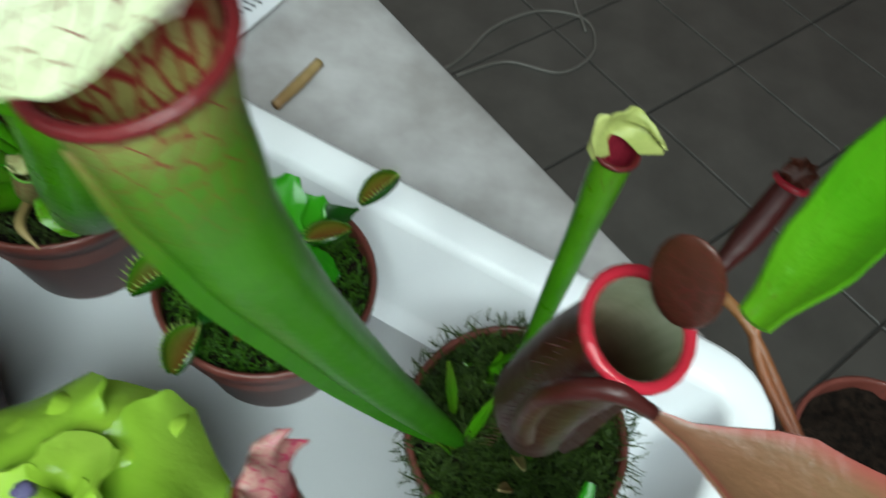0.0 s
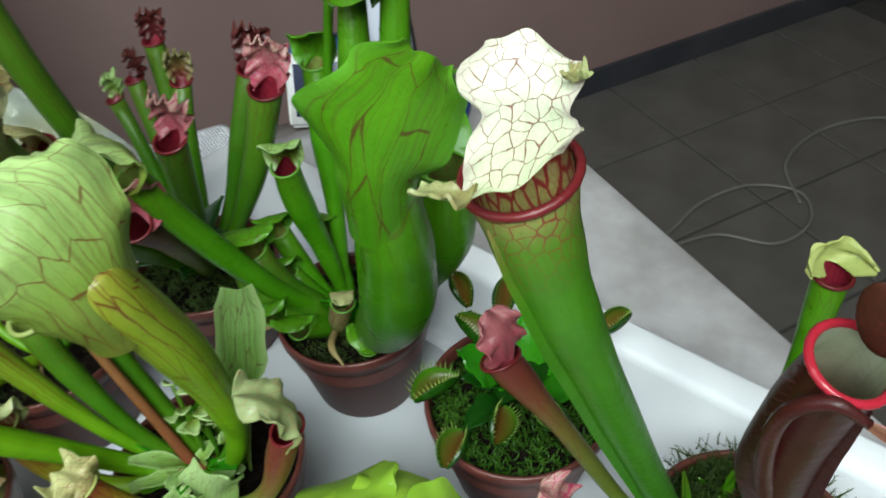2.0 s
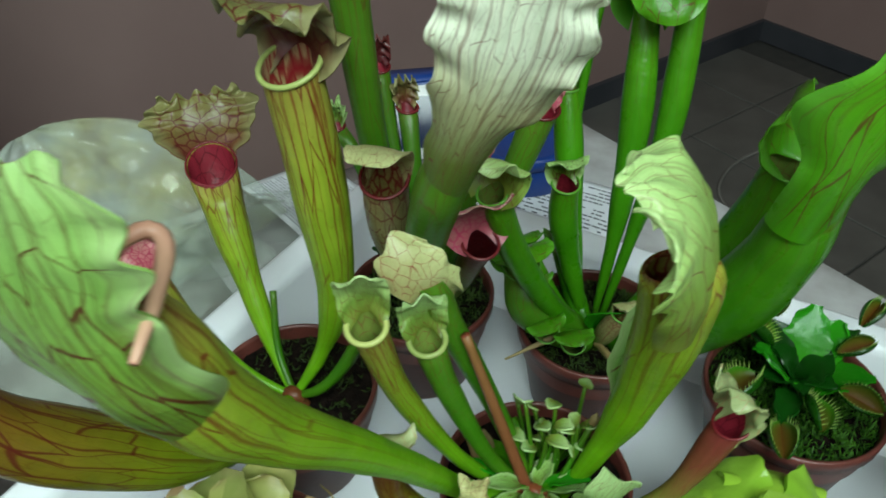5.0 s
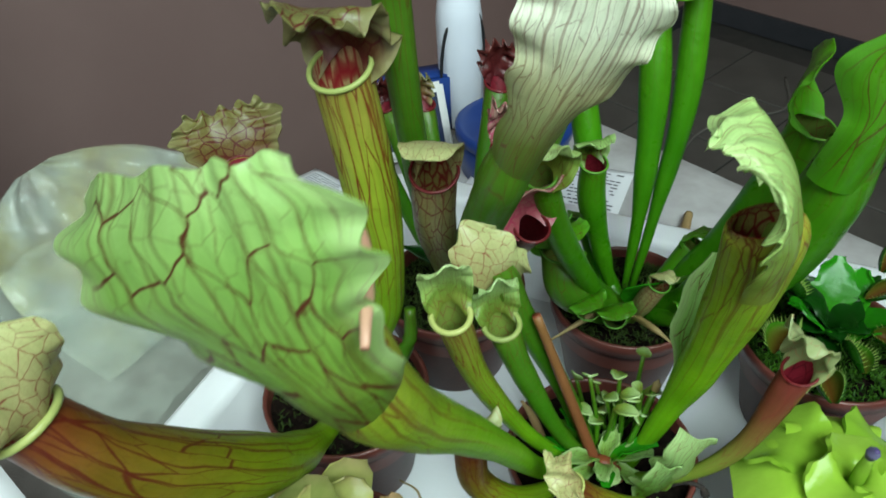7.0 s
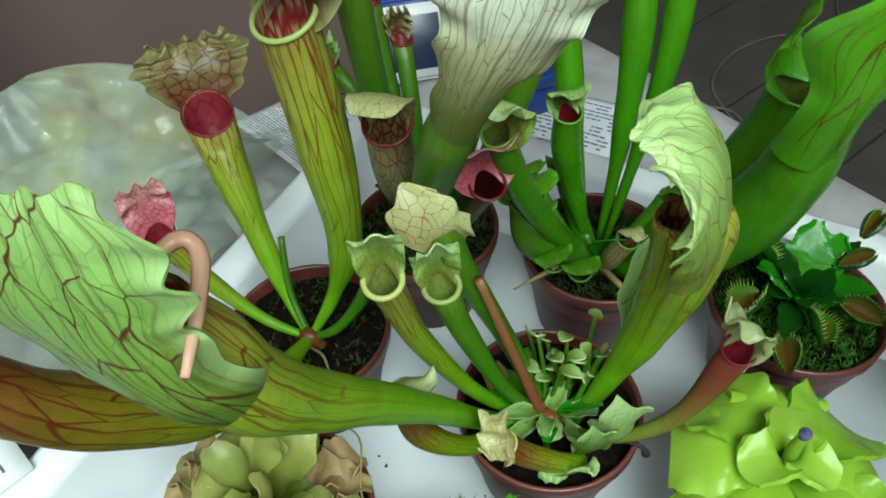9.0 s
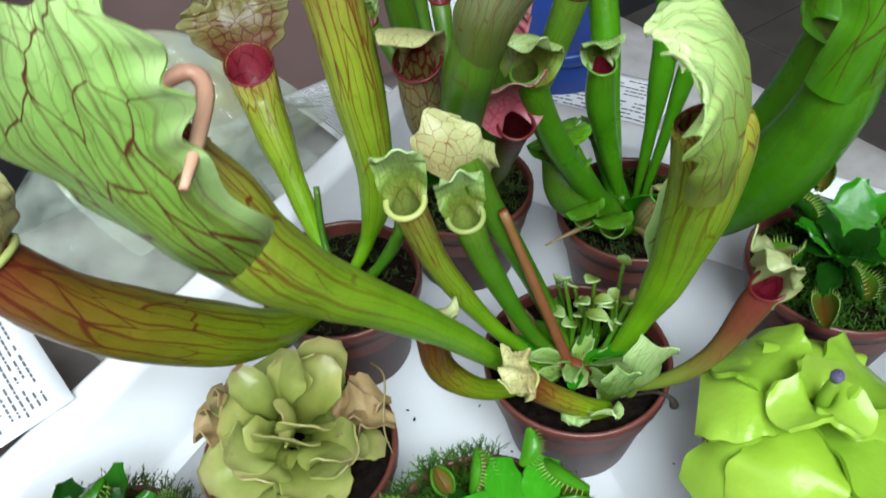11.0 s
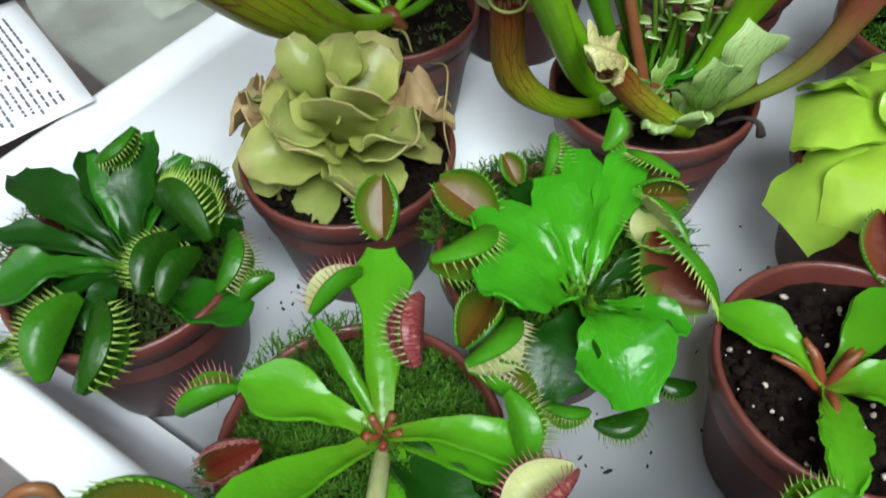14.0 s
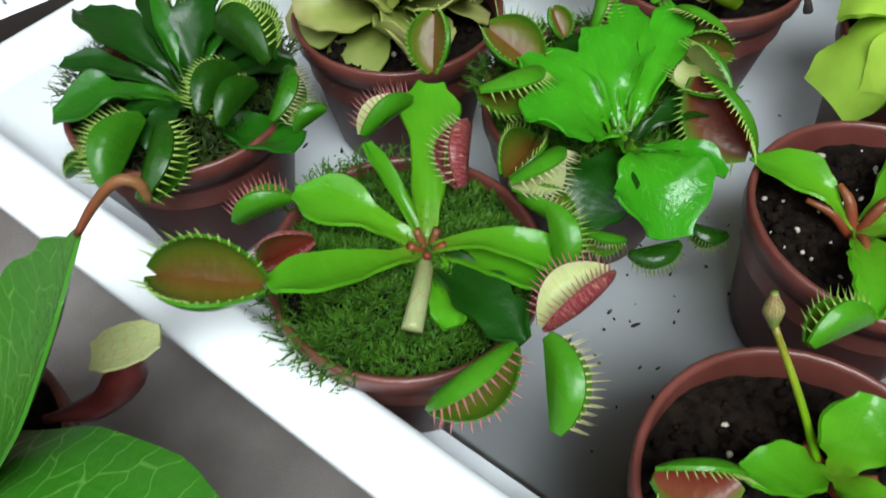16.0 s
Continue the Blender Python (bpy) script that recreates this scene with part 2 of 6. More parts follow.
M["tube_dark"] = leafy("dark red pitcher", [(0, (0.041, 0.007, 0.007)), (1, (0.070, 0.008, 0.010))], (0.049, 0.007, 0.008), 0.6, (16, 9), 0.06, 0.0, 0.3, rough=0.42, glow=0.12)
M["throat_red"] = leafy("red-netted throat", [(0, (0.26, 0.24, 0.06)), (0.8, (0.50, 0.40, 0.16)), (1, (0.5, 0.3, 0.2))], (0.26, 0.012, 0.02), 1.0, (22, 8), 0.20, 0.1, 0.5, taper=(1.0, 0.6))
M["throat_crimson"] = leafy("crimson throat", [(0, (0.131, 0.016, 0.016)), (1, (0.262, 0.016, 0.041))], (0.082, 0.004, 0.008), 0.9, (14, 12), 0.10, 0.1, 0.4)
M["throat_green"] = leafy("green throat", [(0, (0.082, 0.148, 0.016)), (1, (0.230, 0.295, 0.066))], (0.180, 0.033, 0.025), 0.8, (14, 12), 0.08, 0.3, 0.8)
M["lip_red"] = leafy("dark red lip", [(0, (0.137, 0.012, 0.018)), (1, (0.137, 0.012, 0.018))], rough=0.3, glow=0.08)
M["lip_pale"] = leafy("pale green lip", [(0, (0.50, 0.52, 0.20)), (1, (0.50, 0.52, 0.20))], rough=0.35)
# pale mouth end paints the whitish reflection on the inner wall
M["throat_pale"] = leafy("throat with painted pale reflection", [(0, (0.10, 0.02, 0.02)), (0.6, (0.26, 0.16, 0.12)), (1, (0.50, 0.53, 0.44))], rough=0.25)
M["lip_green"] = leafy("green lip", [(0, (0.13, 0.30, 0.04)), (1, (0.15, 0.33, 0.05))], rough=0.35)
M["lip_bright"] = leafy("glossy crimson lip", [(0, (0.33, 0.015, 0.035)), (1, (0.33, 0.015, 0.035))], rough=0.16, glow=0.05)
M["hood_white"] = leafy("white hood", [(0, (0.64, 0.68, 0.52)), (0.5, (0.76, 0.79, 0.70)), (1, (0.76, 0.76, 0.70))], (0.20, 0.05, 0.05), 1.0, (7, 10), 0.06, 0.0, 0.02, glow=0.3, mottle=0.15, rim=(0.60, 0.54, 0.46), taper=(0.8, 1.0))
M["hood_wbrown"] = leafy("white hood with brown veins", [(0, (0.09, 0.20, 0.015)), (0.16, (0.18, 0.23, 0.05)), (0.38, (0.58, 0.56, 0.36)), (0.6, (0.86, 0.86, 0.80)), (1, (0.86, 0.86, 0.82))], (0.16, 0.05, 0.03), 0.85, (15, 6), 0.06, 0.0, 0.1, glow=0.35, mottle=0.1, stripes=0.65, taper=(0.6, 4.5))
M["hood_lime"] = leafy("lime hood with red veins", [(0, (0.16, 0.24, 0.025)), (0.3, (0.22, 0.38, 0.06)), (0.7, (0.32, 0.52, 0.15)), (1, (0.44, 0.62, 0.26))], (0.085, 0.012, 0.008), 1.0, (8, 4), 0.075, 0.0, 0.05, glow=0.34, stripes=0.5, mottle=0.5, rim=(0.42, 0.58, 0.24), taper=(0.45, 2.3))
M["hood_pale"] = leafy("pale lime hood", [(0, (0.17, 0.20, 0.03)), (0.3, (0.27, 0.40, 0.08)), (0.7, (0.48, 0.64, 0.28)), (1, (0.58, 0.72, 0.38))], (0.14, 0.02, 0.012), 0.8, (8, 4), 0.05, 0.0, 0.1, glow=0.32, stripes=0.35, taper=(0.5, 2.6))
M["hood_green"] = leafy("green hood", [(0, (0.070, 0.245, 0.007)), (1, (0.100, 0.275, 0.010))], (0.074, 0.025, 0.010), 0.9, (5, 2), 0.04, 0.0, 0.1, rim=(0.115, 0.344, 0.025), rough=0.3, mottle=0.6, stripes=0.35)
M["hood_olive"] = leafy("olive hood netted red", [(0, (0.140, 0.020, 0.022)), (0.35, (0.165, 0.110, 0.042)), (1, (0.215, 0.200, 0.080))], (0.085, 0.010, 0.010), 1.0, (9, 7), 0.12, 0.0, 0.1, rim=(0.27, 0.26, 0.11), taper=(0.6, 1.2))
M["hood_dry"] = leafy("dull cream hood netted red", [(0, (0.40, 0.33, 0.16)), (1, (0.56, 0.55, 0.30))], (0.20, 0.03, 0.025), 0.95, (8, 7), 0.06, 0.0, 0.1)
M["hood_cream"] = leafy("shrivelled cream hood", [(0, (0.389, 0.391, 0.204)), (1, (0.479, 0.493, 0.289))], (0.38, 0.20, 0.10), 0.6, (6, 5), 0.08, 0.0, 0.1, mottle=0.5)
M["hood_pink"] = leafy("pink hood", [(0, (0.344, 0.041, 0.074)), (1, (0.541, 0.180, 0.230))], (0.295, 0.025, 0.057), 0.8, (8, 8), 0.10, 0.0, 0.2)
M["hood_pinknet"] = leafy("pink hood netted white", [(0, (0.451, 0.098, 0.148)), (1, (0.541, 0.312, 0.312))], (0.344, 0.025, 0.082), 1.0, (9, 9), 0.16, 0.0, 0.1)
M["hood_dark"] = leafy("withered dark hood", [(0, (0.082, 0.010, 0.016)), (1, (0.123, 0.025, 0.025))], (0.041, 0.004, 0.008), 0.8, (8, 8), 0.10, 0.0, 0.1)
M["lid_brown"] = leafy("brown-red lid", [(0, (0.066, 0.015, 0.010)), (1, (0.082, 0.021, 0.013))], (0.098, 0.016, 0.016), 0.7, (14, 14), 0.10, 0.0, 0.1, glow=0.15)
M["nepleaf"] = leafy("copper-tinged leaf", [(0, (0.141, 0.207, 0.057)), (0.4, (0.171, 0.109, 0.057)), (1, (0.192, 0.086, 0.063))], (0.205, 0.074, 0.049), 0.5, (20, 5), 0.05, 0.0, 0.1, rim=(0.279, 0.057, 0.049), rough=0.3)
M["bigleaf"] = leafy("glossy green leaf", [(0, (0.038, 0.166, 0.016)), (1, (0.057, 0.221, 0.022))], (0.164, 0.394, 0.066), 0.5, (3, 16), 0.05, 0.0, 0.1, rough=0.22)
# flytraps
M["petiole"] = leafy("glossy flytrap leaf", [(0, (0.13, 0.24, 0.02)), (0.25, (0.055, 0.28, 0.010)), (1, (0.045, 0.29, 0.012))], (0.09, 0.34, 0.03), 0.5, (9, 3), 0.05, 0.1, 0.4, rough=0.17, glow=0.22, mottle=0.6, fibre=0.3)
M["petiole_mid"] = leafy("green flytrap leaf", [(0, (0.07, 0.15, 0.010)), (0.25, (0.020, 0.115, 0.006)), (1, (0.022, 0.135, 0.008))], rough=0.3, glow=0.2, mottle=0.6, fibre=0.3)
# dark green of the crowded plant; doubles as painted shade on low leaves
M["petiole_dark"] = leafy("dark flytrap leaf with painted shade", [(0, (0.026, 0.055, 0.005)), (0.25, (0.008, 0.048, 0.003)), (1, (0.009, 0.062, 0.004))], rough=0.34, glow=0.2, mottle=0.6, fibre=0.3)
M["trap_out"] = leafy("flytrap lobe outside", [(0, (0.057, 0.221, 0.008)), (1, (0.061, 0.254, 0.011))], (0.074, 0.197, 0.016), 0.4, (26, 1.2), 0.10, 0.0, 0.1, rough=0.3)
M["trap_green"] = leafy("green flytrap lining", [(0, (0.030, 0.080, 0.006)), (0.7, (0.028, 0.095, 0.006)), (1, (0.040, 0.130, 0.010))], rough=0.35, glow=0.2)
M["trap_mid"] = leafy("mid-green flytrap lobe", [(0, (0.030, 0.13, 0.006)), (1, (0.036, 0.165, 0.008))], (0.05, 0.15, 0.012), 0.4, (26, 1.2), 0.10, 0.0, 0.1, rough=0.28)
# dark green lobes; low traps on bright plants use them as painted shade
M["trap_dark"] = leafy("dark flytrap lobe with painted shade", [(0, (0.012, 0.055, 0.003)), (1, (0.015, 0.072, 0.004))], (0.03, 0.09, 0.007), 0.4, (26, 1.2), 0.10, 0.0, 0.1, rough=0.28)
M["trap_red"] = leafy("red flytrap lining", [(0, (0.148, 0.016, 0.012)), (0.5, (0.180, 0.049, 0.021)), (0.8, (0.148, 0.180, 0.033)), (1, (0.131, 0.279, 0.033))], rough=0.35, glow=0.2)
M["trap_rust"] = leafy("rusty flytrap lining", [(0, (0.131, 0.049, 0.010)), (0.6, (0.098, 0.123, 0.012)), (1, (0.074, 0.246, 0.012))], rough=0.35, glow=0.2)
M["trap_cream"] = leafy("pale flytrap lining", [(0, (0.40, 0.42, 0.16)), (0.7, (0.55, 0.56, 0.28)), (1, (0.62, 0.58, 0.38))], rough=0.4, glow=0.2)
M["trap_purple"] = leafy("crimson flytrap lobe", [(0, (0.13, 0.012, 0.025)), (1, (0.17, 0.02, 0.035))], (0.42, 0.22, 0.16), 0.7, (22, 0.6), 0.10, 0.0, 0.1, rough=0.3, glow=0.1, taper=(1.0, 1.0))
M["cilia"] = leafy("flytrap teeth", [(0, (0.30, 0.42, 0.10)), (1, (0.42, 0.42, 0.18))], rough=0.4)
M["cilia_pale"] = leafy("pale flytrap teeth", [(0, (0.5, 0.45, 0.28)), (1, (0.6, 0.55, 0.36))], rough=0.4)
M["cilia_pink"] = leafy("pink flytrap teeth", [(0, (0.45, 0.16, 0.18)), (1, (0.48, 0.22, 0.20))], rough=0.4)
M["crown_red"] = leafy("red leaf base", [(0, (0.197, 0.033, 0.021)), (1, (0.246, 0.082, 0.033))], rough=0.35)
# butterworts
M["butter"] = leafy("lime butterwort leaf", [(0, (0.28, 0.46, 0.035)), (0.5, (0.38, 0.58, 0.06)), (1, (0.45, 0.64, 0.10))], rough=0.2, glow=0.38, mottle=0.3, fibre=0.0)
M["butter_old"] = leafy("yellowed butterwort leaf", [(0, (0.20, 0.23, 0.035)), (0.45, (0.45, 0.47, 0.13)), (0.85, (0.62, 0.60, 0.25)), (1, (0.55, 0.46, 0.24))], rough=0.22, glow=0.5, mottle=0.75, fibre=0.0)
M["butter_dry"] = leafy("withered leaf", [(0, (0.30, 0.17, 0.09)), (1, (0.42, 0.28, 0.16))], rough=0.6, glow=0.15, mottle=0.7)
M["purple"] = leafy("violet flower bud", [(0, (0.10, 0.07, 0.24)), (1, (0.22, 0.20, 0.45))], rough=0.4)
M["lip_rose"] = leafy("rosy rolled lip", [(0, (0.50, 0.24, 0.20)), (1, (0.58, 0.34, 0.28))], rough=0.35)
M["strap_leaf"] = leafy("yellow-green flytrap leaf", [(0, (0.14, 0.24, 0.02)), (0.3, (0.10, 0.30, 0.012)), (1, (0.085, 0.32, 0.014))], rough=0.22, glow=0.24, mottle=0.5, fibre=0.3)
M["straw"] = leafy("dry straw stalk", [(0, (0.34, 0.22, 0.10)), (1, (0.40, 0.30, 0.16))], rough=0.6)
M["redstalk"] = leafy("reddish stalk", [(0, (0.230, 0.057, 0.033)), (1, (0.279, 0.131, 0.057))], rough=0.4)


def clear_film(name, tint, alpha):
    """Thin crumpled packing film: mostly clear, with shine."""
    m, nt, s = nodes_of(name)
    nt.links.new(mix(nt, ramp(nt, noise_tex(nt, 22), [(0.4, 0.0), (0.62, 1.0)]), tint, (0.50, 0.58, 0.50)), s.inputs["Base Color"])
    s.inputs["Roughness"].default_value = 0.12
    al = ramp(nt, noise_tex(nt, 35), [(0.35, alpha * 0.55), (0.7, min(1, alpha * 1.4))])
    nt.links.new(al, s.inputs["Alpha"])
    bump(nt, s, noise_tex(nt, 45, 2), 0.35, 0.003)
    return m


M["bag"] = clear_film("cloudy packing film", (0.62, 0.70, 0.60), 0.22)
M["bag_yellow"] = clear_film("yellowed packing film", (0.56, 0.60, 0.32), 0.30)


# ---- helpers of this scene ----
def thing(name, place, label, category, group=""):
    ob = new(name)
    ob.location = place
    ob.empty_display_size = 0.01
    return tagged(ob, label, category, group)


def part(name, bm, material, parent=None, label="", flat=False):
    """One mesh object from a bmesh in world coordinates, under a thing or a part."""
    r = parent
    while r is not None and r.parent is not None:
        r = r.parent
    if r is not None:
        bm.transform(Matrix.Translation(-r.location))
    me = bpy.data.meshes.new(name)
    bm.to_mesh(me)
    bm.free()
    for m in material if isinstance(material, (list, tuple)) else [material]:
        me.materials.append(m)
    if not flat:
        for p in me.polygons:
            p.use_smooth = True
    ob = new(name, me)
    ob.parent = parent
    if label:
        ob["label"] = label
    return ob


def structure(name, bm, material, label):
    return tagged(part(name, bm, material, None, flat=True), label, name.split("_")[0], kind="structure")


def glide(pts, n):
    """n + 1 points of a smooth curve through pts, evenly by index."""
    p = [Vector(a) for a in pts]
    p = [p[0] * 2 - p[1], *p, p[-1] * 2 - p[-2]]
    out = []
    for i in range(n + 1):
        f = i / n * (len(p) - 3)
        k = min(int(f), len(p) - 4)
        t = f - k
        a, b, c, d = p[k : k + 4]
        out.append(0.5 * ((2 * b) + (c - a) * t + (2 * a - 5 * b + 4 * c - d) * t * t + (3 * b - a - 3 * c + d) * t**3))
    return out


def interp(vals, f):
    f *= len(vals) - 1
    k = min(int(f), len(vals) - 2)
    t = f - k
    t = t * t * (3 - 2 * t)
    return vals[k] * (1 - t) + vals[k + 1] * t


def grid(bm, rows, closed=False, uvs=True, index=0, vspan=(0.0, 1.0)):
    """Faces over rows of points, with uv across and along."""
    lay = bm.loops.layers.uv.verify()
    vs = [[bm.verts.new(p) for p in row] for row in rows]
    n, m = len(vs), len(vs[0])
    for i in range(n - 1):
        for j in range(m if closed else m - 1):
            k = (j + 1) % m
            f = bm.faces.new((vs[i][j], vs[i][k], vs[i + 1][k], vs[i + 1][j]))
            f.material_index = index
            wide = m if closed else m - 1
            for loop, (a, b) in zip(f.loops, ((j, i), (j + 1, i), (j + 1, i + 1), (j, i + 1))):
                loop[lay].uv = (a / wide, vspan[0] + (vspan[1] - vspan[0]) * b / (n - 1))
    return vs


def rings(pts, radii, seg, n, ref, normal=None, squash=1.0):
    """Rings of points round a curve; the last ones turn to face along normal."""
    line = glide(pts, n)
    out = []
    for i, c in enumerate(line):
        t = (line[min(i + 1, n)] - line[max(i - 1, 0)]).normalized()
        f = i / n
        if normal is not None and f > 0.8:
            t = t.lerp(normal, (f - 0.8) / 0.2).normalized()
        x = (ref - t * ref.dot(t)).normalized()
        y = t.cross(x)
        r = interp(radii, f)
        out.append([c + x * r * math.cos(a) + y * r * squash * math.sin(a) for a in (2 * math.pi * j / seg for j in range(seg))])
    return out


def stalk(name, parent, pts, radii, material, seg=8, n=14, label=""):
    bm = bmesh.new()
    rr = rings(pts, radii, seg, n, Vector((0.31, 0.27, 0.91)).normalized())
    vs = grid(bm, rr, True)
    bm.faces.new(vs[0][::-1]), bm.faces.new(vs[-1])
    return part(name, bm, material, parent, label)


def thicken(bm, t):
    bm.normal_update()
    bmesh.ops.solidify(bm, geom=bm.faces[:], thickness=t)


def shell(rows, t):
    """A sheet of thickness t over rows of points, closed along its edges."""
    n, m = len(rows), len(rows[0])
    back = []
    for i in range(n):
        row = []
        for j in range(m):
            a = rows[min(i + 1, n - 1)][j] - rows[max(i - 1, 0)][j]
            b = rows[i][min(j + 1, m - 1)] - rows[i][max(j - 1, 0)]
            row.append(rows[i][j] + a.cross(b).normalized() * t)
        back.append(row)
    bm = bmesh.new()
    grid(bm, rows)
    grid(bm, [r[::-1] for r in back])
    grid(bm, [back[-1], rows[-1]], vspan=(0.99, 1.0))
    for j in (0, m - 1):
        grid(bm, [[r[j], q[j]] for r, q in zip(rows, back)])
    return bm


def hood_mesh(foot, up, front, neck, length, width, lean, bend, ruffle, seed, cup=0.0, lobes=5, nv=30, nu=28, tip=0.35, skew=0.0, drop=0.22, fan=0.0, slope=0.0):
    """A ruffled sheet that rises from foot and arches over towards front; drop: how far its side lobes hang below its foot."""
    right = front.cross(up).normalized()
    front = up.cross(right).normalized()
    rng = random.Random(seed)
    ph = [rng.uniform(0, 6.28) for _ in range(4)]
    p, rows = Vector(foot), []
    for i in range(nv + 1):
        s = i / nv
        a = radians(lean + bend * s)
        d = up * math.cos(a) + front * math.sin(a)
        nrm = front * math.cos(a) - up * math.sin(a)
        w = width / 2 * max(0.0, 1 - abs((s - 0.54) / 0.57) ** 2.8) ** 0.5
        w = max(w, neck * (1 - s) ** 1.5, width * tip * 0.5 * s**6)
        if fan:
            w = (neck + (width / 2 - neck) * s**fan) * (1 - 0.42 * s**9)
        row = []
        for j in range(nu + 1):
            u = 2 * j / nu - 1
            k = abs(u) ** 2.2
            wave = math.sin(lobes * 2.6 * s + ph[0] + (1.7 if u > 0 else 0)) * 0.7 + math.sin(lobes * 4.3 * s + ph[1] + u) * 0.3
            endw = math.sin(lobes * 1.1 * u + ph[2]) * s**4
            off = ruffle * (k * wave * min(1, s * 3) + 0.55 * endw) + cup * u * u * w
            off += 0.14 * ruffle * k * math.sin(lobes * 9.7 * s + ph[3] + 3 * u) * min(1, s * 3)
            off += 0.28 * ruffle * noise.noise(Vector((u * 2.5, s * 2.5, seed)))
            off += 0.75 * neck * u * u * (1 - s) ** 2.5
            edge = 1 + 0.03 * k * math.sin(lobes * 2.7 * s + ph[3])
            row.append(p + right * (u * w * edge + skew * s * s * length) + d * (slope * u * s * s * length) + nrm * off - d * (length * k * (drop * (1 - s) ** 2 + 0.10 * s)) + nrm * (0.5 * drop * length * k * (1 - s) ** 2))
        rows.append(row)
        p = p + d * (length / nv)
    return shell(rows, 0.0007)


def ribbon_hood(plant, spine, halves, across, cup, ruffle, seed, material, label="", nv=34, nu=28):
    """A waved sheet along a spine; halves: its half widths on the way, across: its sideways direction at the foot and at the end."""
    pts = glide(spine, nv)
    a0, a1 = Vector(across[0]).normalized(), Vector(across[1]).normalized()
    rows = []
    for i, p in enumerate(pts):
        s = i / (len(pts) - 1)
        d = (pts[min(i + 1, len(pts) - 1)] - pts[max(i - 1, 0)]).normalized()
        r = a0.lerp(a1, s)
        r = r.normalized()
        nrm = r.cross(d).normalized()
        w = interp(halves, s)
        row = []
        for j in range(nu + 1):
            u = 2 * j / nu - 1
            k = abs(u) ** 2
            off = cup * k * w + ruffle * (k * math.sin(11 * s + seed + 2.1 * u) + 0.4 * k * math.sin(25 * s + 2 * seed - 3 * u) + 0.6 * noise.noise(Vector((u * 2, s * 4, seed))))
            end = 0.10 * w * math.sin(5 * u + seed) * (max(0, 1 - 5 * s) - max(0, 5 * s - 4)) + 0.35 * w * k * (max(0, 1 - 3 * s) - max(0, 4 * s - 3))
            row.append(p + r * (u * w * (1 + 0.05 * math.sin(16 * s + seed + u))) + nrm * off + d * end)
        rows.append(row)
    return part("hood", shell(rows, 0.0006), M[material], plant, label)


def fan_hood(plant, spine, left, right, across, wraps, ruffle, seed, material, label="", lobes=5, nv=64, nu=36):
    """A hood that grows out of the back of a tube: half widths to both sides along a spine, wraps: degrees by which its sides curl round on the way."""
    pts = glide(spine, nv)
    r0 = Vector(across)
    rows = []
    for i, p in enumerate(pts):
        s = i / nv
        d = (pts[min(i + 1, nv)] - pts[max(i - 1, 0)]).normalized()
        r = (r0 - d * r0.dot(d)).normalized()
        nrm = r.cross(d)
        arc = radians(interp(wraps, s))
        row = []
        for j in range(nu + 1):
            u = 2 * j / nu - 1
            w = interp(right if u > 0 else left, s) * (1 + 0.045 * abs(u) * math.sin(lobes * 5.1 * s + seed + 2 * u))
            th = u * arc if abs(arc) > 0.02 else u * 0.02
            rad = w / (arc if abs(arc) > 0.02 else 0.02)
            k = abs(u) ** 3
            grow = min(1, max(0, s - 0.12) * 2.5)
            off = ruffle * grow * (k * math.sin(lobes * 6.3 * s + seed + (2.0 if u > 0 else 0)) + 0.3 * k * math.sin(lobes * 11.1 * s + 2 * seed) + 0.5 * noise.noise(Vector((u * 2.2, s * 3, seed))))
            off += ruffle * s**4 * (0.8 * math.sin(lobes * 2.2 * u + seed) + 0.3 * math.sin(lobes * 5.3 * u))
            end = ruffle * s**5 * 0.8 * math.sin(lobes * 2.6 * u + 1.3 * seed)
            row.append(p + r * (rad * math.sin(th)) - nrm * (abs(rad) * (1 - math.cos(th)) * (1 if arc > 0 else -1)) + nrm * off + d * end)
        rows.append(row)
    return part("hood", shell(rows, 0.0006), M[material], plant, label)


def facing(az):
    return Vector((math.cos(radians(az)), math.sin(radians(az)), 0))


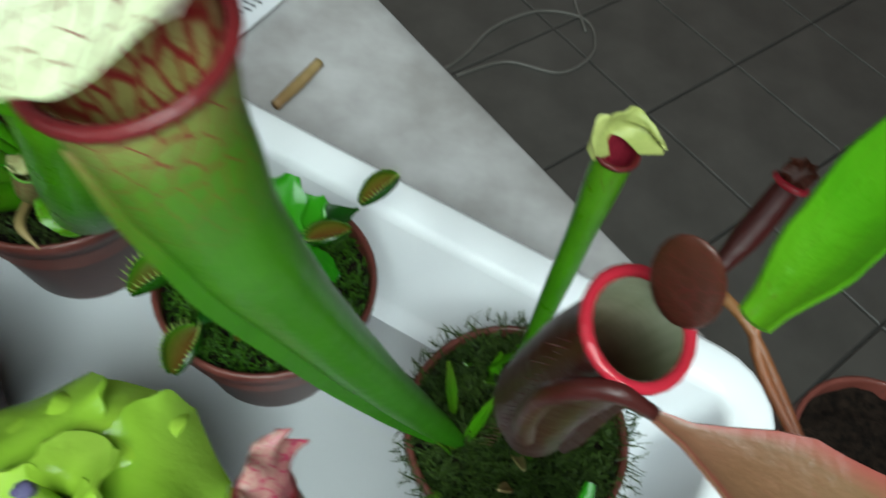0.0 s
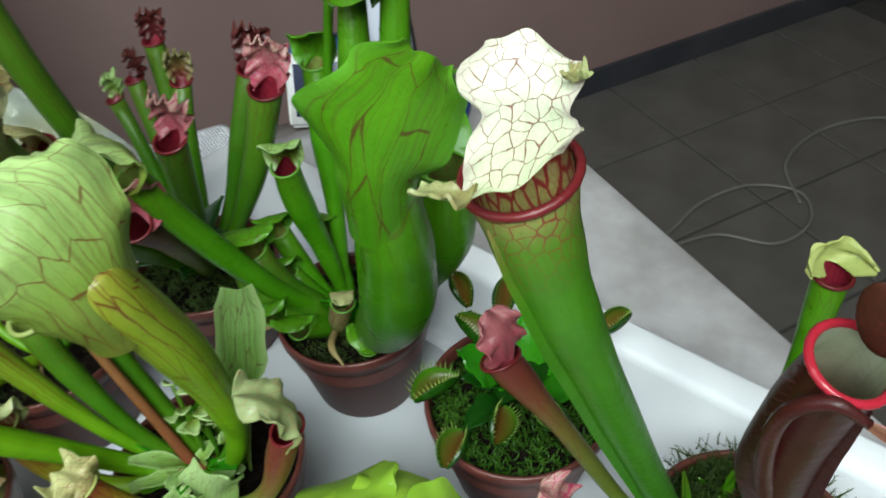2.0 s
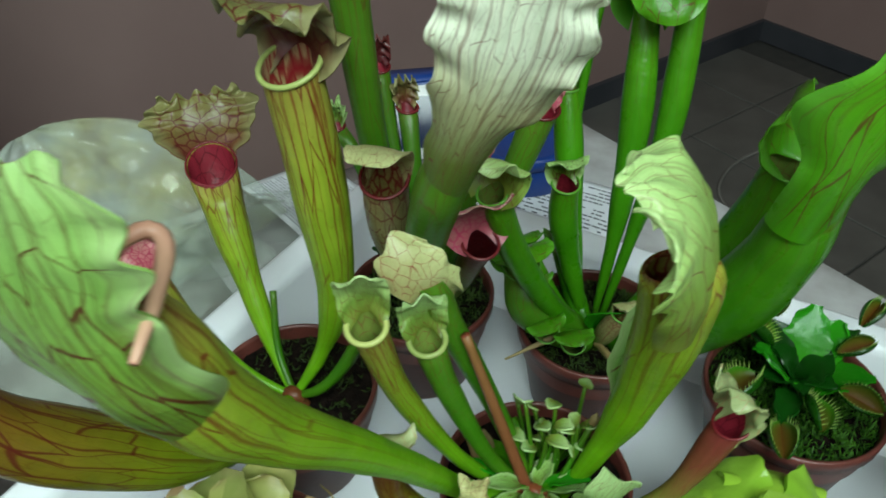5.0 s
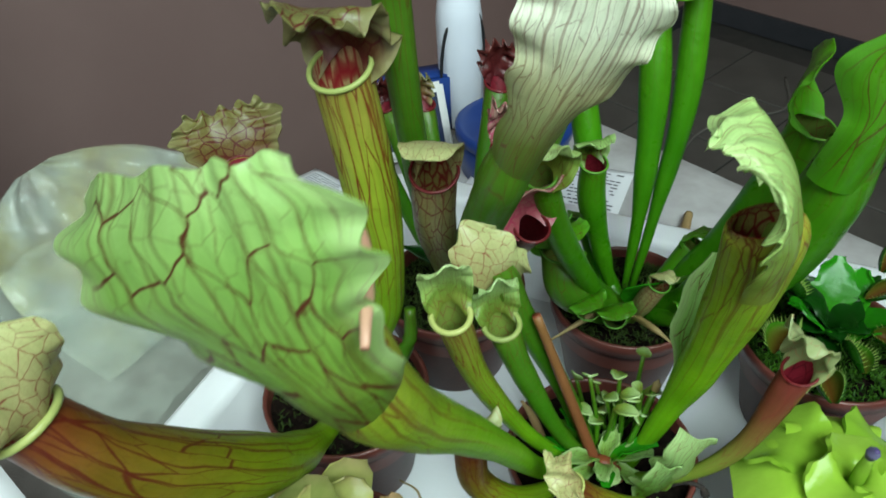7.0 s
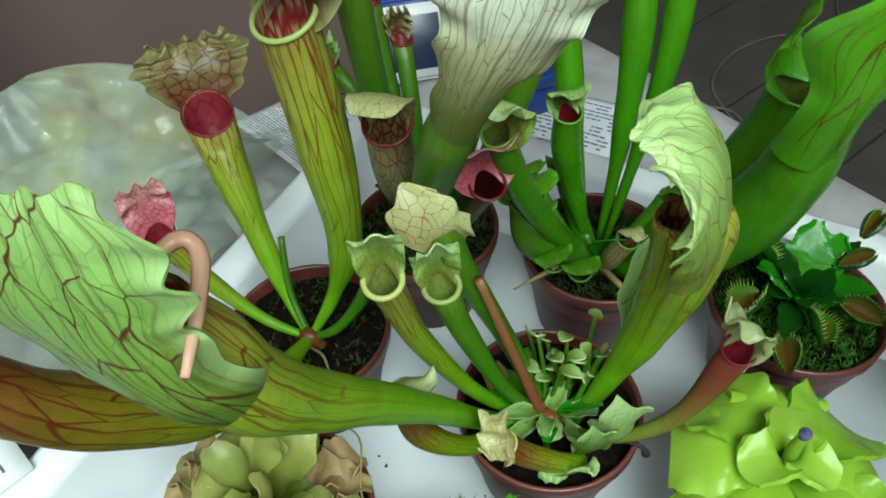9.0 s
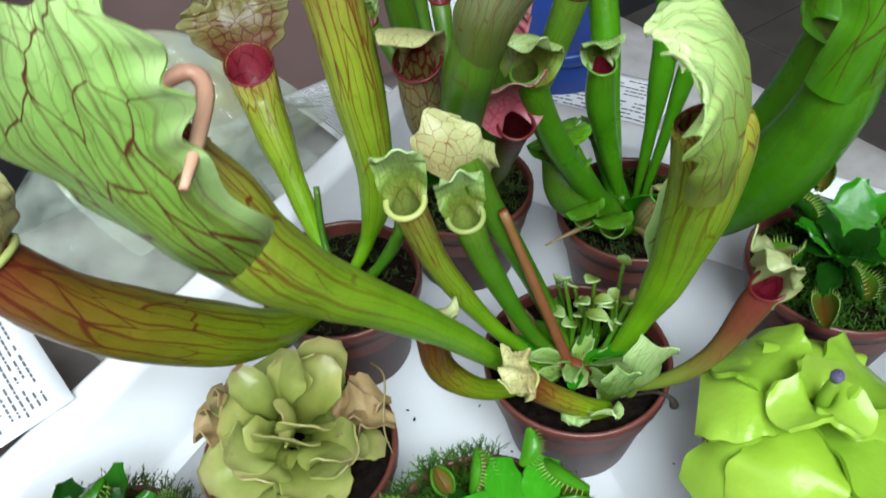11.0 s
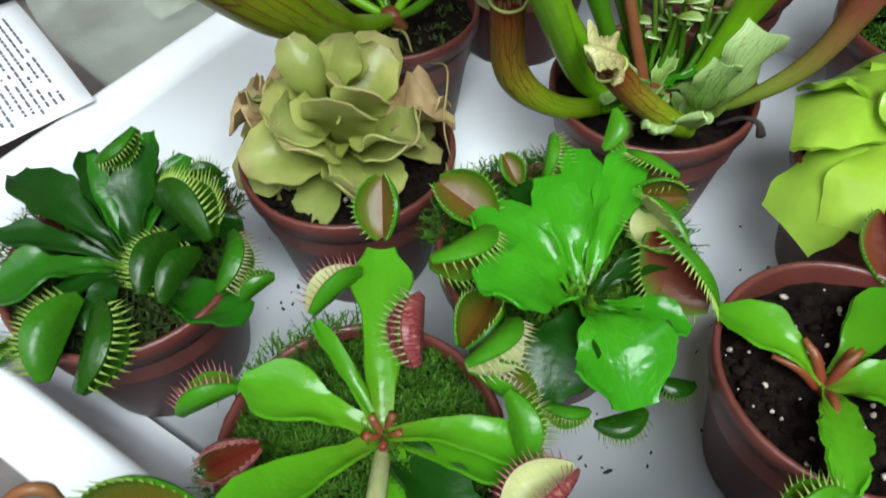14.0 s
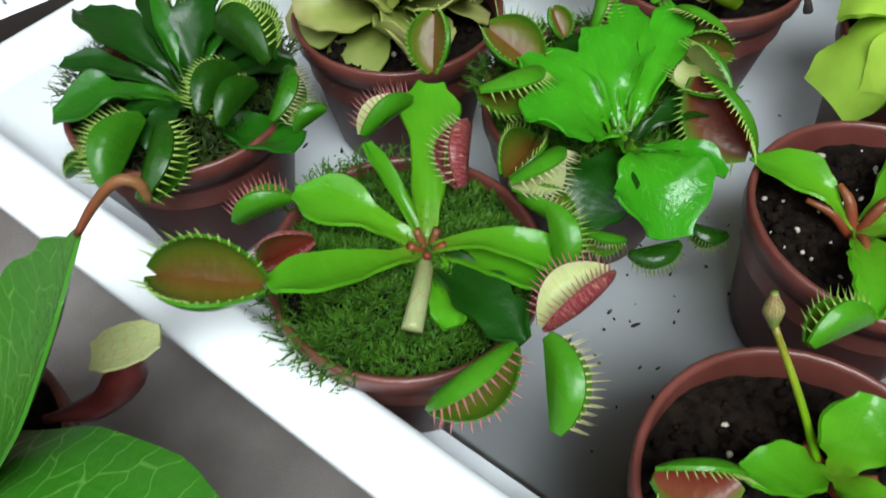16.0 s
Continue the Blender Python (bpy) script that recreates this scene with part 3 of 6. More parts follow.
def pitcher(plant, pts, radii, az, tube, throat=None, lip=None, lip_r=0.0012, tilt=20, hood=None, wing=0.0, squash=1.0, label="", seg=24, n=30, lip_label=""):
    """A pitcher leaf: tube, throat, rolled lip, hood. az: the way its mouth faces, tilt: degrees by which the mouth leans that way."""
    front = facing(az)
    top = (Vector(pts[-1]) - Vector(pts[-2])).normalized()
    normal = (Matrix.Rotation(radians(tilt), 3, Vector((0, 0, 1)).cross(front)) @ Vector((0, 0, 1)))
    normal = (normal * 0.75 + top * 0.25).normalized()
    rr = rings(pts, radii, seg, n, front if abs(top.dot(front)) < 0.9 else Vector((0, 0, 1)), normal, squash)
    bm = bmesh.new()
    grid(bm, rr, True)
    if wing:
        lay = []
        for i in range(2, n - 1):
            c = sum(rr[i], Vector()) / seg
            d = (rr[i][0] - c)
            e = d.normalized() * wing * math.sin(math.pi * i / n)
            lay.append([rr[i][0] - d * 0.1, rr[i][0] + e])
        grid(bm, lay)
        lay = [[b + Vector((0.0004, 0.0004, 0)), a + Vector((0.0004, 0.0004, 0))] for a, b in lay]
        grid(bm, lay)
    body = part("pitcher_tube", bm, M[tube], plant, label)
    mouth = sum(rr[-1], Vector()) / seg
    if throat:
        bm = bmesh.new()
        deep = []
        for i in range(n, int(n * 0.55), -1):
            c = sum(rr[i], Vector()) / seg
            deep.append([c + (q - c) * 0.93 for q in rr[i]])
        vs = grid(bm, deep, True, vspan=(1.0, 0.3))
        bm.faces.new(vs[-1])
        part("throat", bm, M[throat], body)
    if lip:
        c = mouth
        bm = bmesh.new()
        lr = []
        for q in rr[-1]:
            out = (q - c).normalized()
            lr.append([q + out * lip_r * (0.5 + math.cos(a)) + normal * lip_r * math.sin(a) for a in (2 * math.pi * k / 8 for k in range(8))])
        lr.append(lr[0])
        grid(bm, lr, True)
        bmesh.ops.remove_doubles(bm, verts=bm.verts, dist=1e-6)
        part("lip", bm, M[lip], body, lip_label)
    if hood:
        h = dict(length=0.03, width=0.03, lean=-15, bend=60, ruffle=0.003, seed=1, mat="hood_green", neck=None, cup=0.0, lobes=5, tip=0.35, label="", skew=0.0, drop=0.22, fan=0.0, slope=0.0, foot=None, top=None, across=None)
        h.update(hood)
        r = radii[-1]
        f2 = (front - normal * front.dot(normal)).normalized()
        foot = mouth - f2 * r * 0.95
        up = normal
        if h["foot"]:
            foot = Vector(h["foot"])
            up = (Vector(h["top"]) - foot).normalized()
            f2 = up.cross(Vector(h["across"])).normalized()
        bm = hood_mesh(foot, up, f2, h["neck"] or r * 0.9, h["length"], h["width"], h["lean"], h["bend"], h["ruffle"], h["seed"], h["cup"], h["lobes"], tip=h["tip"], skew=h["skew"], drop=h["drop"], fan=h["fan"], slope=h["slope"])
        part("hood", bm, M[h["mat"]], plant, h["label"])
    return body


def blade(name, parent, root, tip, width, material, sag=0.0, fold=0.25, seed=0, shape=(0.25, 0.7, 1.0, 0.85, 0.0), up=None, wavy=0.0, thick=0.0008, nv=18, nu=10, tip_drop=0.0, label="", scallop=0.0):
    """A leaf from root to tip: shape gives its half widths along the way, fold its keel, sag how far it arches up."""
    root, tip = Vector(root), Vector(tip)
    nv = nv * 2 if scallop else nv
    d = tip - root
    length = d.length
    t0 = d.normalized()
    up = Vector(up) if up is not None else Vector((0, 0, 1))
    right = t0.cross(up)
    right = right.normalized() if right.length > 0.05 else Vector((1, 0, 0))
    nrm = right.cross(t0).normalized()
    rng = random.Random(seed)
    ph = rng.uniform(0, 6)
    rows = []
    for i in range(nv + 1):
        s = i / nv
        c = root + d * s + nrm * (sag * math.sin(math.pi * s) - tip_drop * s**3)
        w = max(interp(shape, s) * width / 2 * (1 + 0.9 * wavy * math.sin(21 * s + ph) + scallop * ((s * 8 + ph) % 1.0 - 0.5)), 0.0002)
        row = []
        for j in range(nu + 1):
            u = 2 * j / nu - 1
            wob = wavy * width * abs(u) ** 2 * (math.sin(9 * s + ph + 2 * u) + 0.6 * math.sin(17 * s + 2 * ph - u))
            row.append(c + right * (u * w) + nrm * (fold * w * u * u + wob))
        rows.append(row)
    return part(name, shell(rows, thick), material, parent, label)


def trap(plant, base, along, up, size, gape, inside="trap_rust", outside="trap_out", teeth="cilia", n_teeth=13, label=""):
    """A flytrap: two lobes hinged on a midrib that runs from base along; up: the way it opens."""
    along, up = Vector(along).normalized(), Vector(up)
    up = (up - along * up.dot(along)).normalized()
    side = along.cross(up)
    base = Vector(base)
    nb, na = 8, 14
    holder = None
    for sgn in (-1, 1):
        bm = bmesh.new()
        a0 = radians(gape / 2) * sgn
        o = up * math.cos(a0) + side * math.sin(a0)
        q = side * math.cos(a0) - up * math.sin(a0)
        layers = []
        for off in (0.0, 0.0011):
            rows = []
            for ib in range(nb + 1):
                b = ib / nb
                row = []
                for ia in range(na + 1):
                    a = ia / na
                    h = 0.44 * math.sin(math.pi * (0.03 + 0.94 * a)) ** 0.6
                    bulge = 0.16 * math.sin(math.pi * min(1, b * 0.8)) * math.sin(math.pi * a) ** 0.7
                    x = a + (0.5 - a) * 0.12 * (1 - b)
                    row.append(base + size * (along * x + o * (h * b) + q * sgn * bulge) + q * sgn * off)
                rows.append(row)
            layers.append(rows)
        grid(bm, layers[0], index=0)
        grid(bm, [r[::-1] for r in layers[1]], index=1)
        rim = [list(layers[0][nb]), list(layers[1][nb])]
        grid(bm, rim, index=1)
        lobe = part("trap_lobe", bm, [M[inside], M[outside]], plant, label)
        bm = bmesh.new()
        lay = bm.loops.layers.uv.verify()
        for k in range(n_teeth):
            a = 0.07 + 0.86 * k / (n_teeth - 1)
            h = 0.44 * math.sin(math.pi * (0.03 + 0.94 * a)) ** 0.6
            bg = 0.16 * math.sin(math.pi * 0.8) * math.sin(math.pi * a) ** 0.7
            foot = base + size * (along * a + o * h + q * sgn * bg)
            way = (o + along * (a - 0.5) * 1.1 - q * sgn * 0.35).normalized()
            r = size * 0.016
            ring = [bm.verts.new(foot + along * r * c + q * r * e) for c, e in ((1, 0), (-0.5, 0.87), (-0.5, -0.87))]
            end = bm.verts.new(foot + way * size * (0.18 + 0.04 * math.sin(k * 2.3)))
            for e in range(3):
                bm.faces.new((ring[e], ring[(e + 1) % 3], end))
        part("teeth", bm, M[teeth], lobe)
        holder = lobe
    return holder


def fly_leaf(plant, root, tip, width, size, gape=60, seed=0, dark=False, inside="trap_rust", outside=None, teeth="cilia", up=(0, 0, 1), sag=0.004, along=None, spin=0, heart=True, petiole=None):
    """A flytrap leaf: a winged stalk from root to tip, and a trap beyond it."""
    root, tip = Vector(root), Vector(tip)
    al = Vector(along).normalized() if along is not None else ((tip - root).normalized() + Vector((0, 0, 0.15))).normalized()
    tip = tip - al * size * 0.5
    d = (tip - root).normalized()
    mat = petiole or ("petiole_dark" if dark else "petiole")
    shape = (0.22, 0.3, 0.55, 1.0, 0.8, 0.1) if heart else (0.3, 0.45, 0.6, 0.6, 0.45, 0.15)
    blade("leaf_stalk", plant, root, tip, width, M[mat], sag=sag, fold=0.2, seed=seed, shape=shape, wavy=0.05, thick=0.0010, scallop=0.12)
    if size:
        u = Matrix.Rotation(radians(spin), 3, al.normalized()) @ Vector(up)
        trap(plant, tip + al.normalized() * 0.001, al, u, size, gape, inside, outside or ("trap_dark" if dark else "trap_out"), teeth)


def trap_from(plant, p0, p1, up, gape=20, **kw):
    """A flytrap whose midrib runs from p0 to p1."""
    p0, p1 = Vector(p0), Vector(p1)
    return trap(plant, p0, p1 - p0, up, (p1 - p0).length, gape, **kw)


def strap(plant, root, tip, width, seed=0, sag=0.003, dark=False, shape=(0.3, 0.45, 0.6, 0.85, 1.0, 0.5), wavy=0.06):
    return blade("leaf_stalk", plant, root, tip, width, M["petiole_dark" if dark else "strap_leaf"], sag=sag, fold=0.35, seed=seed, shape=shape, wavy=wavy, thick=0.0011)


def box(bm, p0, p1, m=None):
    """A box between two corners, in the axes of m."""
    m = m or Matrix.Identity(4)
    c = [bm.verts.new(m @ Vector((x, y, z))) for z in (p0[2], p1[2]) for y in (p0[1], p1[1]) for x in (p0[0], p1[0])]
    for f in ((0, 2, 3, 1), (4, 5, 7, 6), (0, 1, 5, 4), (2, 6, 7, 3), (0, 4, 6, 2), (1, 3, 7, 5)):
        bm.faces.new([c[i] for i in f])


ROOM = Matrix(((0.7071, 0.7071, 0, 0), (-0.7071, 0.7071, 0, 0), (0, 0, 1, 0), (0, 0, 0, 1)))


def boxes(*pairs):
    bm = bmesh.new()
    for a, b in pairs:
        box(bm, a, b, ROOM)
    return bm


# ---- the room ----
FLOOR, TOP = -0.72, 2.10
A0, A1, B0, B1 = -1.46, 0.72, -1.25, 2.17
floor = structure("floor", boxes(((A0 - 0.2, B0 - 0.2, FLOOR - 0.1), (A1 + 0.2, B1 + 0.2, FLOOR - 0.006))), M["grout"], "dark grey square-tiled floor with narrow joints")
structure("ceiling", boxes(((A0 - 0.2, B0 - 0.2, TOP), (A1 + 0.2, B1 + 0.2, TOP + 0.1))), M["ceiling"], "plain unseen ceiling, darkened to cut bounced light")
structure("wall_west", boxes(((A0 - 0.15, B0, FLOOR - 0.006), (A0, B1, TOP))), M["wall"], "mauve-brown painted plain wall")
structure("wall_north", boxes(((A0 - 0.15, B1, FLOOR - 0.006), (A1 + 0.15, B1 + 0.15, TOP))), M["wall"], "mauve-brown painted plain wall")
w0, w1, h0, h1 = -1.06, 0.14, 0.96, 2.04
structure("wall_east", boxes(((A1, B0, FLOOR - 0.006), (A1 + 0.15, w0, TOP)), ((A1, w1, FLOOR - 0.006), (A1 + 0.15, B1, TOP)), ((A1, w0, FLOOR - 0.006), (A1 + 0.15, w1, h0)), ((A1, w0, h1), (A1 + 0.15, w1, TOP))), M["wall"], "unseen mauve-brown painted wall with an assumed window opening")
# assumed second opening, unseen; it only lets the fill in
v0, v1, g0, g1 = -0.78, 0.62, 0.76, 1.80
structure("wall_south", boxes(((A0 - 0.15, B0 - 0.15, FLOOR - 0.006), (v0, B0, TOP)), ((v1, B0 - 0.15, FLOOR - 0.006), (A1 + 0.15, B0, TOP)), ((v0, B0 - 0.15, FLOOR - 0.006), (v1, B0, g0)), ((v0, B0 - 0.15, g1), (v1, B0, TOP))), M["wall"], "unseen mauve-brown painted wall with an assumed window opening")
structure("window_1", boxes(((A1 + 0.05, w0, h0), (A1 + 0.1, w0 + 0.05, h1)), ((A1 + 0.05, w1 - 0.05, h0), (A1 + 0.1, w1, h1)), ((A1 + 0.05, w0 + 0.05, h0), (A1 + 0.1, w1 - 0.05, h0 + 0.05)), ((A1 + 0.05, w0 + 0.05, h1 - 0.05), (A1 + 0.1, w1 - 0.05, h1))), M["frame"], "white painted frame of an unseen, assumed window")
structure("window_2", boxes(((v0, B0 - 0.1, g0), (v0 + 0.05, B0 - 0.05, g1)), ((v1 - 0.05, B0 - 0.1, g0), (v1, B0 - 0.05, g1)), ((v0 + 0.05, B0 - 0.1, g0), (v1 - 0.05, B0 - 0.05, g0 + 0.05)), ((v0 + 0.05, B0 - 0.1, g1 - 0.05), (v1 - 0.05, B0 - 0.05, g1))), M["frame"], "white painted frame of an unseen, assumed window")
structure("baseboard_west", boxes(((A0, B0, FLOOR), (A0 + 0.015, B1 - 0.015, FLOOR + 0.07))), M["skirting"], "narrow dark grey skirting board")
structure("baseboard_north", boxes(((A0, B1 - 0.015, FLOOR), (A1, B1, FLOOR + 0.07))), M["skirting"], "narrow dark grey skirting board")

# ---- the table, its cloth and the film over its edge ----
TA0, TA1, TB0, TB1 = -0.615, 0.62, -0.80, 0.287
table = thing("table", at(0, 0, FLOOR), "dark wooden table under a grey cloth", "table")
part("tabletop", boxes(((TA0, TB0, -0.034), (TA1, TB1, -0.006))), M["skirting"], table, flat=True)
for a in (TA0 + 0.05, TA1 - 0.11):
    for b in (TB0 + 0.05, TB1 - 0.11):
        part("leg", boxes(((a, b, FLOOR), (a + 0.05, b + 0.05, -0.034))), M["skirting"], table, flat=True)


def cloth_mesh(a0, a1, b0, b1, z, drop, folds, seed, step=0.012):
    """A cloth over the table: flat on top, hanging beyond the edges b1 and a0."""
    bm = bmesh.new()
    rows = []
    na, nb = int((a1 - a0) / 0.02), int((b1 - b0) / 0.02)
    hang = [(0.004, -0.004), (0.007, -0.014)] + [(0.009, -0.03 - drop * k / 8) for k in range(9)]
    for i in range(na + 1):
        a = a0 + (a1 - a0) * i / na
        row = []
        for j in range(nb + 1):
            b = b0 + (b1 - b0) * j / nb
            q = 0.0016 * noise.noise(Vector((a * 9, b * 9, seed)))
            row.append(at(a, b, z + max(q, 0)))
        for out, dz in hang:
            f = -dz / drop
            row.append(at(a, b1 + out + f * folds * (1 + math.sin(a * 26 + seed) * 0.8 + 0.5 * math.sin(a * 61)), z + dz))
        rows.append(row)
    grid(bm, rows)
    thicken(bm, 0.0012)
    return bm


tagged(part("tablecloth", cloth_mesh(TA0 - 0.005, TA1, TB0, TB1, -0.0042, 0.30, 0.012, 3.0), M["cloth"]), "grey woven tablecloth lying on the table", "tablecloth")
tagged(part("plastic_sheet", cloth_mesh(TA0 + 0.02, 0.36, -0.10, TB1 + 0.004, -0.0012, 0.16, 0.010, 7.7), M["film"]), "cloudy white plastic sheet draped over the table edge", "plastic sheet")

# ---- the white tray ----
TU, TN = Vector((0.935, -0.354, 0)), Vector((0.354, 0.935, 0))
U0, U1, N0, N1, RIMZ = -0.462, 0.086, -0.226, 0.252, 0.062


def round_loop(inset, z, corner=0.035):
    pts = []
    r = max(corner - inset, 0.006)
    for cu, cn, a0 in ((U1 - inset - r, N1 - inset - r, 0), (U0 + inset + r, N1 - inset - r, 90), (U0 + inset + r, N0 + inset + r, 180), (U1 - inset - r, N0 + inset + r, 270)):
        for k in range(7):
            a = radians(a0 + 15 * k)
            pts.append(TU * (cu + r * math.cos(a)) + TN * (cn + r * math.sin(a)) + Vector((0, 0, z)))
    return pts


tray = thing("tray", TU * -0.19 + TN * 0.01, "shallow white plastic tray holding all the pots", "tray")
outer = [(0.0445, 0.0004), (0.034, 0.004), (0.021, RIMZ - 0.009)]
inner = [(0.024, RIMZ - 0.006), (0.036, 0.008), (0.040, 0.003), (0.046, 0.0022)]
bm = bmesh.new()
grid(bm, [round_loop(i, z) for i, z in inner], True)
grid(bm, [round_loop(i, z) for i, z in outer], True)
part("tray_side", bm, M["tray"], tray)
bm = bmesh.new()
grid(bm, [round_loop(i, z) for i, z in ((0.021, RIMZ - 0.009), (0.004, RIMZ - 0.008), (0.001, RIMZ - 0.004), (0.002, RIMZ - 0.001), (0.005, RIMZ), (0.019, RIMZ), (0.0225, RIMZ - 0.002), (0.024, RIMZ - 0.006))], True)
part("tray_rim", bm, M["tray"], tray)
bm = bmesh.new()
vs = grid(bm, [round_loop(0.046, 0.0022), round_loop(0.0445, 0.0004)], True)
bm.faces.new(vs[0]), bm.faces.new(vs[1][::-1])
part("tray_bottom", bm, M["tray"], tray)

Z0 = 0.0022
rng = random.Random(5)


def crumbs(name, spots, count, seed, material, label, size=(0.0006, 0.0016)):
    r = random.Random(seed)
    bm = bmesh.new()
    for _ in range(count):
        x, y, sp = r.choice(spots)
        c = Vector((x + r.gauss(0, sp), y + r.gauss(0, sp), 0))
        u, n = c.dot(TU), c.dot(TN)
        if not (U0 + 0.05 < u < U1 - 0.05 and N0 + 0.05 < n < N1 - 0.05):
            continue
        s = r.uniform(*size)
        m = Matrix.Translation(c + Vector((0, 0, Z0 + s * 0.3))) @ Euler((r.random() * 6, r.random() * 6, r.random() * 6)).to_matrix().to_4x4() @ Matrix.Diagonal((s * r.uniform(1, 3), s, s * 0.6, 1))
        bmesh.ops.create_icosphere(bm, subdivisions=1, radius=0.6, matrix=m)
    return tagged(part(name, bm, material), label, "crumbs", kind="stuff")


crumbs("soil_crumbs", [(-0.36, 0.03, 0.03), (-0.19, -0.02, 0.03), (-0.15, 0.06, 0.03), (-0.39, -0.06, 0.02), (-0.27, 0.08, 0.03), (-0.19, -0.05, 0.02)], 170, 3, M["crumb"], "dark crumbs of peat scattered in the tray")


# ---- pots ----
def lathe(profile, c, seg=40):
    return [[c + Vector((r * math.cos(2 * math.pi * j / seg), r * math.sin(2 * math.pi * j / seg), z)) for j in range(seg)] for r, z in profile]




def moss_mesh(c, radius, count, height, seed, lift=0.0, dome=0.006, inner=0.0):
    """Many small sprigs on a dome."""
    r = random.Random(seed)
    verts, faces, uvs = [], [], []
    for _ in range(count):
        d = radius * math.sqrt(r.uniform(inner, 1))
        a = r.uniform(0, 6.283)
        cx, cy = d * math.cos(a), d * math.sin(a)
        z = dome * (1 - (d / radius) ** 2) + 0.0045 * noise.noise(Vector((cx * 90, cy * 90, seed)))
        p = Vector((c[0] + cx, c[1] + cy, c[2] + z + lift))
        for _ in range(4):
            w = Vector((r.gauss(0, 0.95), r.gauss(0, 0.95), 1)).normalized() * height * r.uniform(0.3, 1.35)
            s = Vector((r.gauss(0, 1), r.gauss(0, 1), 0)).normalized() * height * 0.11
            k = len(verts)
            verts += [p - s, p + s, p + w * 0.6 + s * 0.9, p + w]
            faces += [(k, k + 1, k + 2), (k, k + 2, k + 3)]
            uvs += [(0, 0), (1, 0), (1, 0.6), (0, 0), (1, 0.6), (0.5, 1)]
    me = bpy.data.meshes.new("moss")
    me.from_pydata([tuple(v) for v in verts], [], faces)
    lay = me.uv_layers.new(name="UVMap")
    lay.data.foreach_set("uv", [x for u in uvs for x in u])
    bm = bmesh.new()
    bm.from_mesh(me)
    bpy.data.meshes.remove(me)
    return bm


def moss_fringe(p, c, r, spans, count, seed, material):
    """Wisps of moss that hang over a pot's rim along the given spans of degrees."""
    q = random.Random(seed)
    bm = bmesh.new()
    lay = bm.loops.layers.uv.verify()
    for _ in range(count):
        a0, a1 = q.choice(spans)
        a = radians(q.uniform(a0, a1))
        d = r * q.uniform(0.86, 1.05)
        base = Vector((c[0] + d * math.cos(a), c[1] + d * math.sin(a), c[2] + 0.004 * q.random()))
        way = Vector((math.cos(a) * 0.6 + q.gauss(0, 0.5), math.sin(a) * 0.6 + q.gauss(0, 0.5), q.uniform(0.0, 0.9))).normalized()
        side = way.cross(Vector((q.gauss(0, 1), q.gauss(0, 1), q.gauss(0, 1)))).normalized() * 0.00045
        n = q.uniform(0.003, 0.010)
        v = [bm.verts.new(base - side), bm.verts.new(base + side), bm.verts.new(base + way * n)]
        f = bm.faces.new(v)
        for loop, uv in zip(f.loops, ((0, 0), (1, 0), (0.5, 1))):
            loop[lay].uv = uv
        for k in range(3):
            m = base + way * n * (0.4 + 0.2 * k)
            e = m + (way + Vector((q.gauss(0, 1), q.gauss(0, 1), q.gauss(0, 0.6)))).normalized() * 0.0024
            f = bm.faces.new([bm.verts.new(m - side * 0.8), bm.verts.new(m + side * 0.8), bm.verts.new(e)])
            for loop, uv in zip(f.loops, ((0, 0.3), (1, 0.3), (0.5, 1))):
                loop[lay].uv = uv
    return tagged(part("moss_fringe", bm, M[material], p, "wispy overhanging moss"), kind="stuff")


